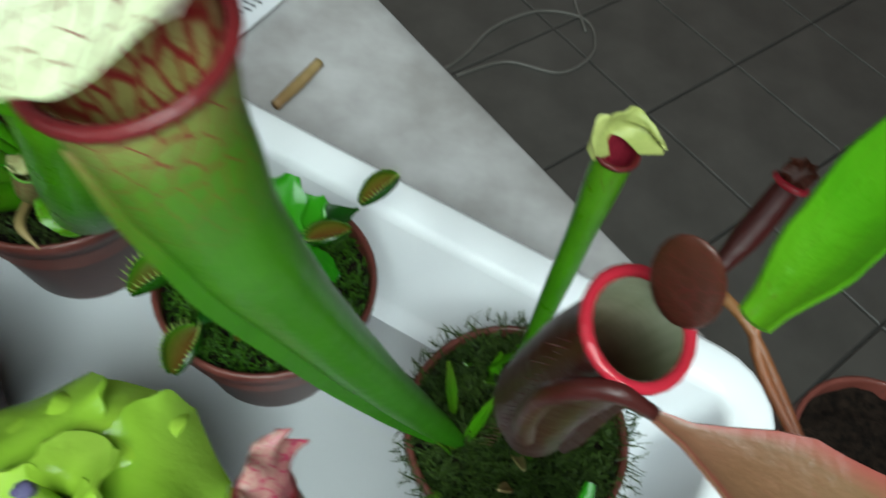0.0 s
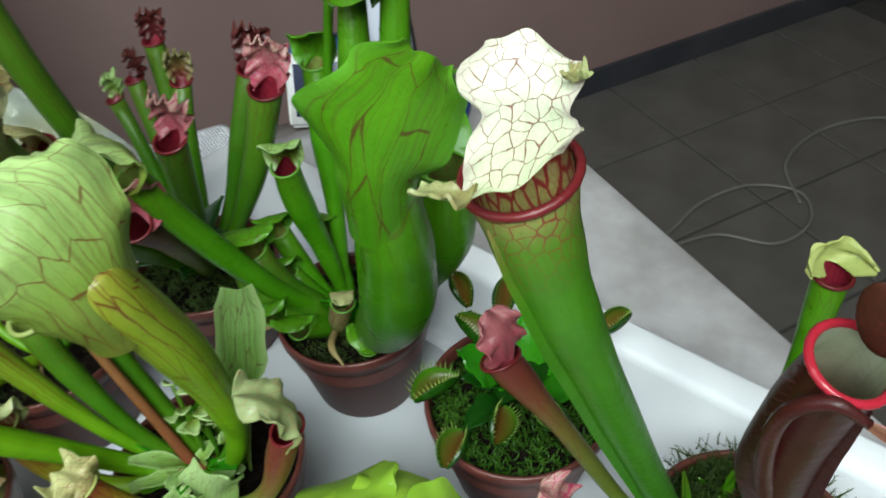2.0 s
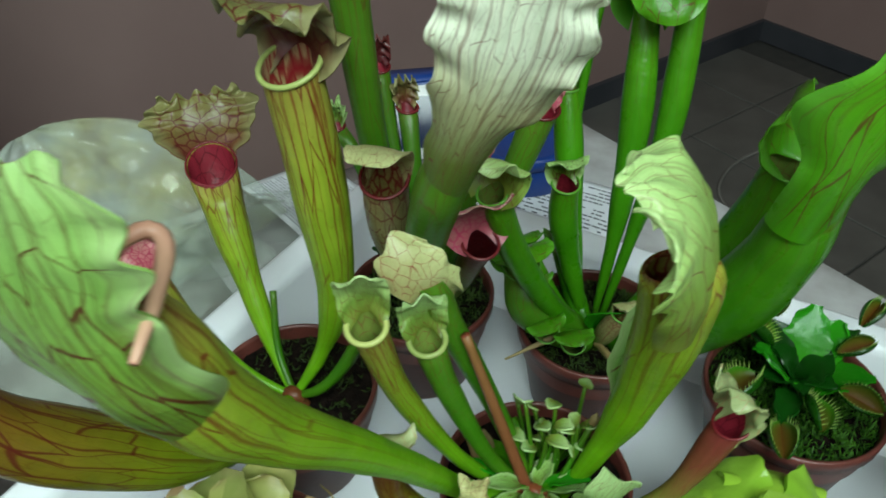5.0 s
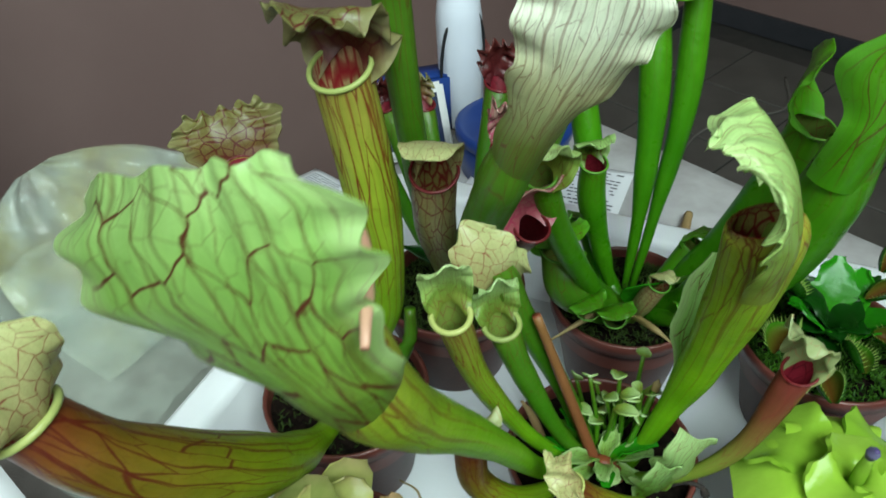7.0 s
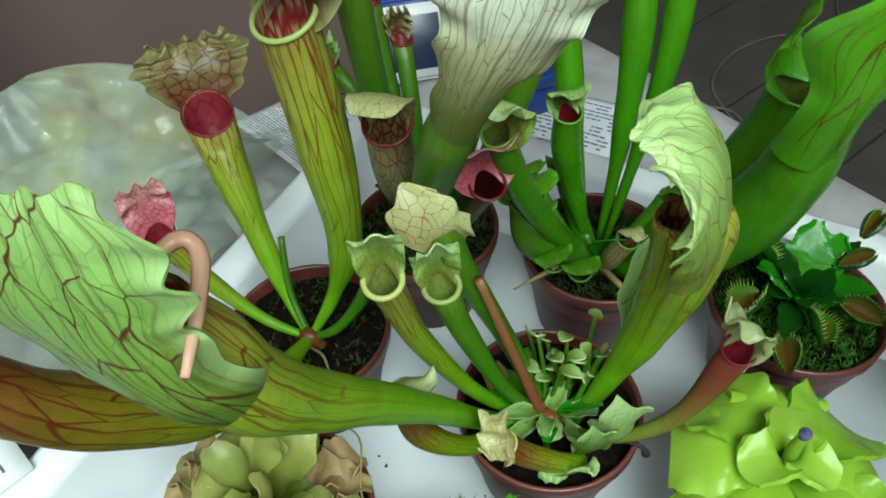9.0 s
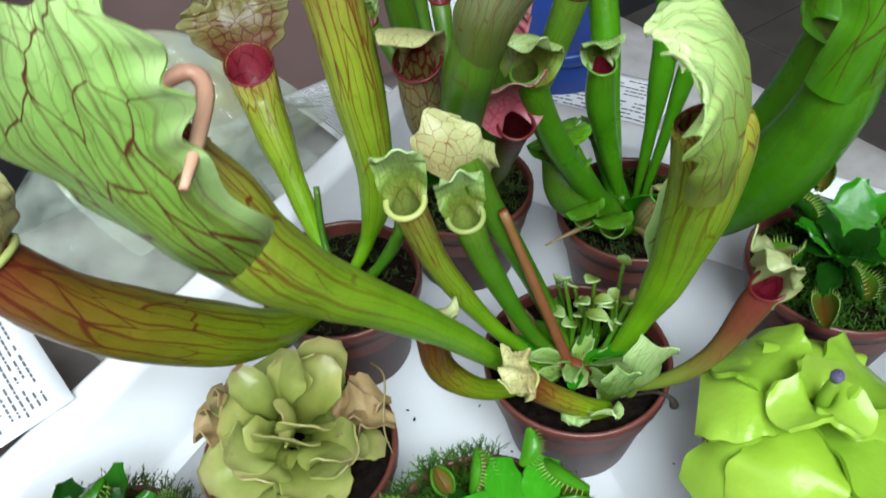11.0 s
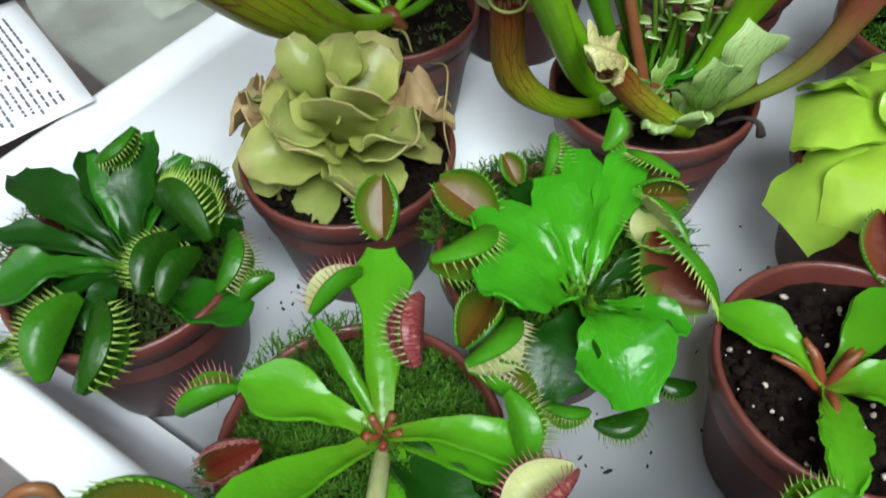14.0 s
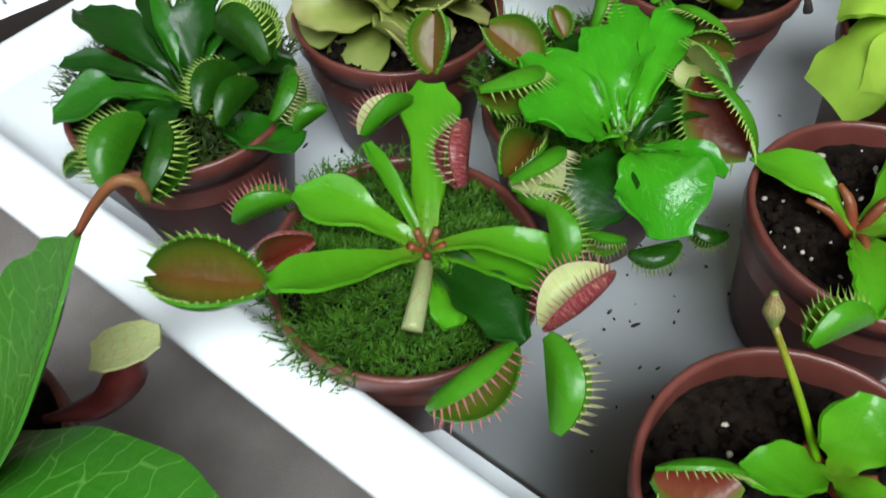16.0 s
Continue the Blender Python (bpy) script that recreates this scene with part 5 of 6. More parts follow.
pitcher(C, [(-0.208, 0.128, 0.066), (-0.225, 0.132, 0.11), (-0.245, 0.134, 0.155), (-0.257, 0.133, 0.184)], [0.003, 0.0045, 0.006, 0.0085], 128, "tube_green", "throat_red", None, 0.0008, 40)
fan_hood(C, [(-0.2620, 0.1220, 0.1835), (-0.2580, 0.1255, 0.1895), (-0.2535, 0.1300, 0.1950), (-0.2495, 0.1345, 0.1985)], [0.010, 0.021, 0.021, 0.010], [0.010, 0.021, 0.021, 0.010], (0.83, 0.55, 0.02), [40, 34, 28, 25], 0.0012, 2.2, "hood_dry", "dull cream dish-shaped hood netted with red", 2)
stalk("red_stalk", C, [(-0.207, 0.122, 0.064), (-0.222, 0.124, 0.11), (-0.240, 0.126, 0.165)], [0.003, 0.0026, 0.002], M["redstalk"])
pitcher(C, [(-0.196, 0.116, 0.066), (-0.172, 0.106, 0.082), (-0.150, 0.106, 0.106), (-0.1345, 0.112, 0.148)], [0.002, 0.0030, 0.0042, 0.0068], 215, "tube_salmon", "throat_crimson", "lip_red", 0.0006, 30,
        dict(length=0.034, width=0.021, lean=-14, bend=70, ruffle=0.0045, seed=36, mat="hood_cream", neck=0.007, lobes=5, label="folded cream hood veined with red"))
pitcher(C, [(-0.214, 0.116, 0.066), (-0.244, 0.100, 0.072), (-0.265, 0.096, 0.090), (-0.268, 0.093, 0.126)], [0.003, 0.005, 0.007, 0.007], -60, "tube_redtop", "throat_red", "lip_pale", 0.0006, 20,
        dict(length=0.024, width=0.026, lean=10, bend=60, ruffle=0.004, seed=37, mat="hood_cream", neck=0.006, lobes=4, label="yellowed curling hood"))
pitcher(C, [(-0.190, 0.098, 0.070), (-0.198, 0.092, 0.078), (-0.214, 0.087, 0.092), (-0.226, 0.084, 0.106)], [0.004, 0.005, 0.0055, 0.006], 190, "tube_redtop", "throat_red", "lip_pale", 0.0006, 30,
        dict(length=0.018, width=0.022, lean=0, bend=80, ruffle=0.005, seed=38, mat="hood_dry", neck=0.006, lobes=5, label="folded cream hood with red veins"))
blade("leaf", C, (-0.188, 0.104, 0.066), (-0.171, 0.099, 0.118), 0.024, M["hood_pale"], sag=0.003, fold=-0.45, seed=9, shape=(0.25, 0.4, 0.5, 0.9, 1.0, 0.75), up=(0.3, -0.9, 0.3), wavy=0.12, label="broad folded lime young hood")
blade("leaf", C, (-0.190, 0.103, 0.066), (-0.183, 0.092, 0.107), 0.022, M["hood_lime"], sag=0.002, fold=-0.5, seed=12, shape=(0.35, 0.5, 0.7, 1.0, 0.9, 0.5), up=(0.3, -0.9, 0.3), wavy=0.10, label="broad folded lime young hood")
blade("leaf", C, (-0.197, 0.098, 0.066), (-0.188, 0.082, 0.090), 0.018, M["hood_pale"], fold=-0.3, seed=10, shape=(0.3, 0.5, 1.0, 0.8, 0.1), up=(0.3, -0.9, 0.3), wavy=0.12)
blade("leaf", C, (-0.182, 0.128, 0.070), (-0.1640, 0.1424, 0.184), 0.022, M["hood_lime"], sag=0.003, fold=-0.4, seed=14, shape=(0.10, 0.12, 0.18, 0.45, 0.95, 1.0, 0.5), up=(0.3, -0.9, 0.3), wavy=0.08, label="pale lime young hood")
stalk("old_stalk", C, [(-0.199, 0.118, 0.066), (-0.190, 0.128, 0.085), (-0.182, 0.137, 0.104)], [0.0016, 0.0015, 0.0019], M["tube_green"], seg=7, n=8)
stalk("old_tip", C, [(-0.182, 0.137, 0.104), (-0.1812, 0.138, 0.107), (-0.1806, 0.1388, 0.110)], [0.0019, 0.0022, 0.0004], M["straw"], seg=7, n=6)
stalk("dead_leaf", C, [(-0.232, 0.132, 0.066), (-0.238, 0.137, 0.082), (-0.244, 0.138, 0.094)], [0.0024, 0.0022, 0.0008], M["butter_dry"], seg=7, n=8)
stalk("dead_leaf", C, [(-0.226, 0.134, 0.066), (-0.228, 0.140, 0.076), (-0.232, 0.141, 0.084)], [0.002, 0.0018, 0.0008], M["butter_dry"], seg=7, n=8)
pitcher(C, [(-0.206, 0.108, 0.066), (-0.206, 0.098, 0.075), (-0.204, 0.088, 0.078)], [0.0015, 0.002, 0.003], -90, "tube_green", None, "lip_pale", 0.0006, 40, dict(length=0.010, width=0.013, lean=0, bend=80, ruffle=0.003, seed=39, mat="hood_pale", neck=0.003), n=10, seg=10)
for k in range(20):
    a = rng.uniform(0.6, 2.6)
    d = rng.uniform(0.004, 0.026)
    x, y = R0[0] + d * math.cos(a) * 1.0 + 0.004, R0[1] + d * math.sin(a) * 0.9
    h = rng.uniform(0.022, 0.056)
    tip = (x + rng.uniform(-0.008, 0.010), y + rng.uniform(-0.006, 0.01), 0.064 + h)
    stalk("young_stalk", C, [(x, y, 0.062), ((x + tip[0]) / 2 + 0.002, (y + tip[1]) / 2, 0.062 + h * 0.5), tip], [0.0012, 0.0012, 0.001], M["tube_green"], seg=6, n=8)
    blade("young_hood", C, tip, (tip[0] + rng.uniform(-0.009, 0.009), tip[1] + rng.uniform(-0.009, 0.002), tip[2] + 0.004), 0.007, M["hood_pale"], fold=0.4, seed=k, shape=(0.4, 1.0, 0.9, 0.2), nv=6, nu=4)
for k in range(18):
    a, d = rng.uniform(0, 6.28), rng.uniform(0.012, 0.034)
    x, y = R0[0] + d * math.cos(a), R0[1] + d * math.sin(a)
    blade("young_leaf", C, R0, (x, y, 0.066 + rng.uniform(0.004, 0.026)), 0.009, M[rng.choice(["petiole", "hood_pale", "tube_bright", "hood_lime"])], sag=0.004, fold=0.4, seed=k + 40, shape=(0.3, 0.4, 0.7, 1, 0.5), wavy=0.15, nv=8, nu=6)
stalk("crown", C, [(-0.214, 0.122, 0.062), (-0.205, 0.120, 0.070), (-0.196, 0.116, 0.063)], [0.003, 0.0045, 0.003], M["crown_red"])
for k in range(7):
    a = k * 0.9
    stalk("red_base", C, [R0, (R0[0] + 0.010 * math.cos(a), R0[1] + 0.010 * math.sin(a), 0.074)], [0.0026, 0.0016], M["crown_red"], seg=6, n=5)
stalk("root_tip", C, [(-0.176, 0.112, 0.063), (-0.168, 0.110, 0.070), (-0.161, 0.108, 0.070), (-0.158, 0.1075, 0.064)], [0.0009, 0.001, 0.0012, 0.0022], M["crumb"])

# ---- the red-rooted pitcher plant ----
B = thing("pitcher_plant", (-0.338, 0.166, 0.061), "pitcher plant with a big red-flushed leaning pitcher", "pitcher plant", g)
RB = (-0.336, 0.160, 0.066)
pitcher(B, [RB, (-0.343, 0.120, 0.086), (-0.352, 0.090, 0.112), (-0.369, 0.064, 0.146), (-0.384, 0.044, 0.182), (-0.394, 0.036, 0.212)], [0.0035, 0.0060, 0.0110, 0.0145, 0.0145, 0.0125, 0.011], 165, "tube_redtop", "throat_red", "lip_pale", 0.0014, 25,
        dict(length=0.034, width=0.036, lean=-38, bend=60, ruffle=0.003, seed=41, mat="hood_dry", neck=0.011, lobes=4, label="dull hood netted with brown"))
pitcher(B, [RB, (-0.352, 0.178, 0.085), (-0.374, 0.205, 0.130), (-0.3895, 0.2265, 0.1665)], [0.0022, 0.0032, 0.0065, 0.0105, 0.0130], -66, "tube_vein", "throat_crimson", "lip_red", 0.0006, 48)
fan_hood(B, [(-0.3955, 0.2370, 0.1655), (-0.3970, 0.2410, 0.1765), (-0.3995, 0.2455, 0.1865), (-0.4025, 0.2500, 0.1945)], [0.019, 0.027, 0.031, 0.020], [0.019, 0.027, 0.031, 0.020], (0.87, 0.50, 0.0), [-80, -48, -20, -8], 0.0026, 0.7, "hood_olive", "frilled olive hood netted with dark red", 5)
pitcher(B, [RB, (-0.322, 0.172, 0.090), (-0.311, 0.176, 0.130), (-0.312, 0.176, 0.195), (-0.318, 0.178, 0.252)], [0.0022, 0.0040, 0.0090, 0.0125, 0.0125], -110, "tube_vein", "throat_red", "lip_pale", 0.0012, 28,
        dict(length=0.044, width=0.050, lean=-12, bend=95, ruffle=0.006, seed=43, mat="hood_olive", neck=0.011, lobes=6))
pitcher(B, [RB, (-0.360, 0.162, 0.078), (-0.388, 0.168, 0.102), (-0.406, 0.171, 0.132)], [0.002, 0.003, 0.005, 0.0075], -60, "tube_vein", "throat_crimson", "lip_red", 0.0008, 28,
        dict(length=0.024, width=0.026, lean=-40, bend=30, ruffle=0.004, seed=44, mat="hood_pinknet", neck=0.008, lobes=6, label="rosy frilled hood"))
stalk("leaf_stalk", B, [RB, (-0.348, 0.176, 0.085), (-0.352, 0.192, 0.112)], [0.0022, 0.0022, 0.0018], M["tube_green"])
stalk("leaf_stalk", B, [RB, (-0.318, 0.160, 0.078), (-0.302, 0.170, 0.100), (-0.300, 0.176, 0.12)], [0.002, 0.003, 0.004, 0.003], M["tube_green"])
stalk("crown", B, [(-0.344, 0.163, 0.062), (-0.336, 0.159, 0.069), (-0.329, 0.158, 0.062)], [0.003, 0.005, 0.003], M["crown_red"])
stalk("root", B, [(-0.335, 0.155, 0.064), (-0.326, 0.148, 0.067), (-0.320, 0.138, 0.064)], [0.0008, 0.0008, 0.0005], M["straw"], seg=6)

# ---- the tall pitchers behind ----
E = thing("pitcher_plant", (-0.283, 0.250, 0.062), "pitcher plant with tall pitchers, one under a white veined hood", "pitcher plant", g)
RE = (-0.278, 0.244, 0.066)
pitcher(E, [RE, (-0.274, 0.214, 0.110), (-0.266, 0.176, 0.165), (-0.2555, 0.150, 0.212), (-0.2470, 0.140, 0.243)], [0.003, 0.0055, 0.0078, 0.0096, 0.0101, 0.0086], 100, "tube_green", "throat_crimson", None, 0.0010, 40)
fan_hood(E, [(-0.2510, 0.1375, 0.220), (-0.2430, 0.1270, 0.248), (-0.2345, 0.1205, 0.270), (-0.2280, 0.1165, 0.290), (-0.2245, 0.1155, 0.307), (-0.2225, 0.1170, 0.319)], [0.015, 0.015, 0.020, 0.025, 0.023, 0.012], [0.015, 0.016, 0.023, 0.026, 0.023, 0.012], (0.98, 0.13, -0.11), [95, 70, 42, 30, 28, 32], 0.0026, 5.3, "hood_wbrown", "fan-shaped white hood with brown veins", 6)
pitcher(E, [RE, (-0.284, 0.220, 0.110), (-0.286, 0.196, 0.160), (-0.2835, 0.181, 0.200)], [0.003, 0.0070, 0.0105, 0.0105], -95, "tube_dry", "throat_red", "lip_red", 0.0008, 30,
        dict(length=0.040, width=0.027, lean=0, bend=75, ruffle=0.002, seed=52, mat="hood_dry", neck=0.010, lobes=3, tip=0.1, label="drooping cream hood netted with red"))
pitcher(E, [RE, (-0.292, 0.232, 0.12), (-0.296, 0.212, 0.20), (-0.299, 0.196, 0.300)], [0.003, 0.0055, 0.007, 0.0085], -90, "tube_green", "throat_green", "lip_pale", 0.0010, 15,
        dict(length=0.04, width=0.04, lean=-20, bend=70, ruffle=0.004, seed=53, mat="hood_lime", neck=0.008))
pitcher(E, [RE, (-0.258, 0.222, 0.10), (-0.246, 0.196, 0.145), (-0.240, 0.176, 0.172)], [0.003, 0.005, 0.007, 0.008], -60, "tube_salmon", "throat_crimson", "lip_red", 0.0008, 15,
        dict(length=0.030, width=0.036, lean=-20, bend=70, ruffle=0.003, seed=54, mat="hood_pinknet", neck=0.008, lobes=4, label="rosy hood netted with white"))
for m, az, hm, r, sd in (((-0.253, 0.310, 0.176), -70, "hood_dark", 0.0085, 55), ((-0.219, 0.271, 0.190), -80, "hood_pinknet", 0.009, 56), ((-0.316, 0.309, 0.188), -70, "hood_dark", 0.006, 57), ((-0.320, 0.288, 0.174), -110, "hood_dark", 0.0055, 58), ((-0.298, 0.300, 0.168), -60, "hood_olive", 0.006, 59), ((-0.250, 0.226, 0.183), -90, "hood_pinknet", 0.008, 60), ((-0.338, 0.285, 0.160), -90, "hood_lime", 0.005, 61)):
    pitcher(E, [RE, (RE[0] * 0.6 + m[0] * 0.4, RE[1] * 0.6 + m[1] * 0.4, 0.10), (RE[0] * 0.25 + m[0] * 0.75, RE[1] * 0.25 + m[1] * 0.75, 0.145), m], [0.0025, 0.0045, r * 0.85, r], az, "tube_green", "throat_crimson", "lip_red", 0.0008, 20,
            dict(length=r * 2.8, width=r * 2.6, lean=-25, bend=50, ruffle=0.005, seed=sd, mat=hm, neck=r * 0.8, lobes=8), n=20, seg=16)
# low leaves in the darkest leaf colour, painting shade under the pitchers
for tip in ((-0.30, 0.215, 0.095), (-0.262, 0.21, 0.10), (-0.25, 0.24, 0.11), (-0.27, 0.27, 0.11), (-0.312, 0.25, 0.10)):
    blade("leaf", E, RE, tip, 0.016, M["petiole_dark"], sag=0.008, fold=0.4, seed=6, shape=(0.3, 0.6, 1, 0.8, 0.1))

# ---- flytraps ----
gf = "flytraps"
V = thing("venus_flytrap", (-0.236, 0.024, 0.062), "glossy bright green venus flytrap with many open traps", "flytrap", gf)
rv = Vector((-0.224, 0.000, 0.068))
# _dark leaves lie low or behind: shade put into their colour
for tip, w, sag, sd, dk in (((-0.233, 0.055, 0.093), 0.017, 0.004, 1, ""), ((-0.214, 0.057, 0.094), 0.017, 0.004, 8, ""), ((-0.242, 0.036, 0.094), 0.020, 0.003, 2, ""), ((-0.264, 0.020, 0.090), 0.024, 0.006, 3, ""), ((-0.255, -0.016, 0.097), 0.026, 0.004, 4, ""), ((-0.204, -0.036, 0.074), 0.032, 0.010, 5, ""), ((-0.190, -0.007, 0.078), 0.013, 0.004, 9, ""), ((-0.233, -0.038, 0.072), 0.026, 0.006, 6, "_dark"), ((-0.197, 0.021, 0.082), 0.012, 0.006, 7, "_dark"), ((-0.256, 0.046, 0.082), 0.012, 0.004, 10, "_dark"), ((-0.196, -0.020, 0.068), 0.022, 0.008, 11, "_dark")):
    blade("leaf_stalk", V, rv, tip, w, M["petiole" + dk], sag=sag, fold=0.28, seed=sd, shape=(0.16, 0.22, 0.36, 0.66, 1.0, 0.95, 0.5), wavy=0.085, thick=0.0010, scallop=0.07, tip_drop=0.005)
trap_from(V, (-0.2583, 0.0192, 0.0820), (-0.2817, 0.0284, 0.0900), (0.07, -0.35, 0.88), 70)
trap_from(V, (-0.2535, 0.0416, 0.0800), (-0.2609, 0.0491, 0.0880), (0.16, -0.32, 0.88), 60)
trap_from(V, (-0.2444, 0.0411, 0.0840), (-0.2442, 0.0570, 0.0940), (0.81, -0.00, 0.45), 42)
trap_from(V, (-0.2599, 0.0131, 0.0880), (-0.2762, -0.0112, 0.0940), (0.35, -0.84, -0.01), 34)
trap_from(V, (-0.2542, -0.0062, 0.0720), (-0.2605, -0.0302, 0.0740), (-0.15, -0.66, 0.68), 48)
trap_from(V, (-0.2458, -0.0206, 0.0840), (-0.2577, -0.0436, 0.0880), (0.60, -0.68, 0.20), 24, inside="trap_cream", teeth="cilia_pale")
trap_from(V, (-0.2545, -0.0396, 0.0780), (-0.2342, -0.0464, 0.0740), (-0.01, 0.28, 0.91), 26, teeth="cilia_pale")
trap_from(V, (-0.2323, -0.0414, 0.0700), (-0.2174, -0.0394, 0.0680), (0.24, -0.81, -0.08), 40)
# two lowest traps in the dark colours, shade painted in
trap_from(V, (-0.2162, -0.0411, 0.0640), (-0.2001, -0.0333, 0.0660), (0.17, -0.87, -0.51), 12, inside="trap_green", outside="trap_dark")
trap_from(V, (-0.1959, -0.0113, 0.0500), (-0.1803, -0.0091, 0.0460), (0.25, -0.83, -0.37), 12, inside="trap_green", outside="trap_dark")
trap_from(V, (-0.2147, 0.0595, 0.0880), (-0.1957, 0.0472, 0.0900), (0.24, -0.87, 0.14), 36)
trap_from(V, (-0.2136, 0.0399, 0.0840), (-0.1924, 0.0440, 0.0840), (0.17, -0.70, 0.69), 50)
trap_from(V, (-0.2072, 0.0356, 0.0840), (-0.1924, 0.0131, 0.0900), (-0.45, -0.68, 0.61), 46, inside="trap_cream")
trap_from(V, (-0.2255, 0.0513, 0.0940), (-0.2236, 0.0640, 0.1040), (0.98, 0.17, 0.15), 8)

L = thing("venus_flytrap", (-0.392, -0.013, 0.062), "crowded dark green venus flytrap with nearly shut traps", "flytrap", gf)
rl = Vector((-0.384, -0.018, 0.068))
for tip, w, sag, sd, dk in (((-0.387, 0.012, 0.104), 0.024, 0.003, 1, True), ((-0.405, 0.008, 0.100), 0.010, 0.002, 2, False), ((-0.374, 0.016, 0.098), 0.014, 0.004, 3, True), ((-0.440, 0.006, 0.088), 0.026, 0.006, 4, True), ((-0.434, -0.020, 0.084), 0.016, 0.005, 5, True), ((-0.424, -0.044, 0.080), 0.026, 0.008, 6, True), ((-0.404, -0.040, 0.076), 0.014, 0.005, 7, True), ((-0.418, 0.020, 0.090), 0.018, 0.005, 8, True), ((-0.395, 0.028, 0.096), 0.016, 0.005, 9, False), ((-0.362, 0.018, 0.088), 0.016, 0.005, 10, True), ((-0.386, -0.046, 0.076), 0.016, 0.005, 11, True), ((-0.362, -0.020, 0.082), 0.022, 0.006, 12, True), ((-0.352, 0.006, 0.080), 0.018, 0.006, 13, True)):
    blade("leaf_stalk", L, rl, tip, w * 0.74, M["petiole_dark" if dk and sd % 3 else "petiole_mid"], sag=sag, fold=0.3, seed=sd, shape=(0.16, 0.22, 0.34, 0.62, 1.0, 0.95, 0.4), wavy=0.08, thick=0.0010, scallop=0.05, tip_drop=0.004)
blade("leaf_stalk", L, rl, (-0.335, -0.030, 0.072), 0.019, M["petiole_mid"], sag=-0.004, fold=0.4, seed=14, shape=(0.14, 0.24, 0.5, 0.9, 1.0, 0.8, 0.4), wavy=0.06, thick=0.0010, scallop=0.08)
trap_from(L, (-0.3740, -0.0060, 0.0960), (-0.3446, -0.0224, 0.0980), (0.32, 0.59, 0.68), 12, inside="trap_green", outside="trap_dark", n_teeth=19)
trap_from(L, (-0.3628, -0.0119, 0.0860), (-0.3656, -0.0374, 0.0840), (-0.68, -0.56, 0.24), 14, inside="trap_green", outside="trap_dark", n_teeth=17)
trap_from(L, (-0.3565, -0.0125, 0.0800), (-0.3609, -0.0362, 0.0780), (-0.43, -0.34, 0.23), 10, inside="trap_green", outside="trap_dark")
trap_from(L, (-0.3489, -0.0250, 0.0740), (-0.3507, -0.0024, 0.0820), (0.98, 0.17, 0.15), 18, inside="trap_green", outside="trap_mid", teeth="cilia_pale", n_teeth=17)
trap_from(L, (-0.4010, 0.0050, 0.1000), (-0.3880, 0.0169, 0.1080), (0.74, -0.43, -0.03), 12, inside="trap_green", outside="trap_mid")
trap_from(L, (-0.3746, 0.0123, 0.0880), (-0.3617, 0.0190, 0.0860), (-0.20, 0.58, 0.81), 20, inside="trap_green", outside="trap_dark")
trap_from(L, (-0.3879, -0.0383, 0.0800), (-0.3879, -0.0688, 0.0720), (-0.71, -0.43, 0.23), 12, inside="trap_green", outside="trap_mid", n_teeth=19)
trap_from(L, (-0.3839, -0.0391, 0.0800), (-0.3792, -0.0693, 0.0700), (0.69, 0.08, 0.15), 10, inside="trap_green", outside="trap_dark")
trap_from(L, (-0.3386, -0.0255, 0.0720), (-0.3283, -0.0164, 0.0780), (-0.40, 0.22, 0.69), 14, inside="trap_green", outside="trap_mid")
trap_from(L, (-0.3999, -0.0555, 0.0740), (-0.4088, -0.0648, 0.0700), (-0.01, -0.09, 0.86), 20, inside="trap_green", outside="trap_dark")

Q = thing("venus_flytrap", (-0.284, -0.066, 0.064), "venus flytrap with long strap leaves spread over bright moss", "flytrap", gf)
rq = Vector((-0.278, -0.062, 0.070))
strap(Q, rq, (-0.307, -0.105, 0.100), 0.0145, 1, 0.0, wavy=0.04)
trap_from(Q, (-0.307, -0.105, 0.100), (-0.338, -0.111, 0.102), (0.05, -0.35, 0.9), 48, inside="trap_rust")
strap(Q, rq, (-0.324, -0.058, 0.080), 0.019, 2, 0.004, shape=(0.25, 0.35, 0.5, 0.9, 1.0, 0.3), wavy=0.05)
trap_from(Q, (-0.323, -0.060, 0.079), (-0.341, -0.070, 0.072), (-0.3, 0.5, 0.8), 40, teeth="cilia_pink")
strap(Q, rq, (-0.293, -0.005, 0.088), 0.021, 3, 0.003, shape=(0.25, 0.35, 0.5, 0.55, 1.0, 0.4), wavy=0.03)
trap_from(Q, (-0.293, -0.003, 0.090), (-0.297, 0.014, 0.104), (-0.1, -0.7, 0.7), 62, inside="trap_rust")
strap(Q, rq, (-0.306, -0.036, 0.086), 0.0055, 4, 0.004)
trap_from(Q, (-0.308, -0.035, 0.086), (-0.296, -0.016, 0.089), (-0.55, 0.25, 0.75), 50, inside="trap_cream", outside="trap_out", teeth="cilia_pink")
trap_from(Q, (-0.271, -0.043, 0.080), (-0.275, -0.020, 0.088), (-0.75, -0.1, 0.65), 14, inside="trap_purple", outside="trap_purple", teeth="cilia_pale")
strap(Q, rq, (-0.230, -0.062, 0.076), 0.012, 5, 0.010, wavy=0.04)
strap(Q, rq, (-0.235, -0.067, 0.075), 0.014, 6, 0.003, wavy=0.03)
trap_from(Q, (-0.236, -0.066, 0.077), (-0.244, -0.050, 0.090), (0.8, 0.3, 0.4), 10)
# under-leaf in the dark copy, shade put into its colour
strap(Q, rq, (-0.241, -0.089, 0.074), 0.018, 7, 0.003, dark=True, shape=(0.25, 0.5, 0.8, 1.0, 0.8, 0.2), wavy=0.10)
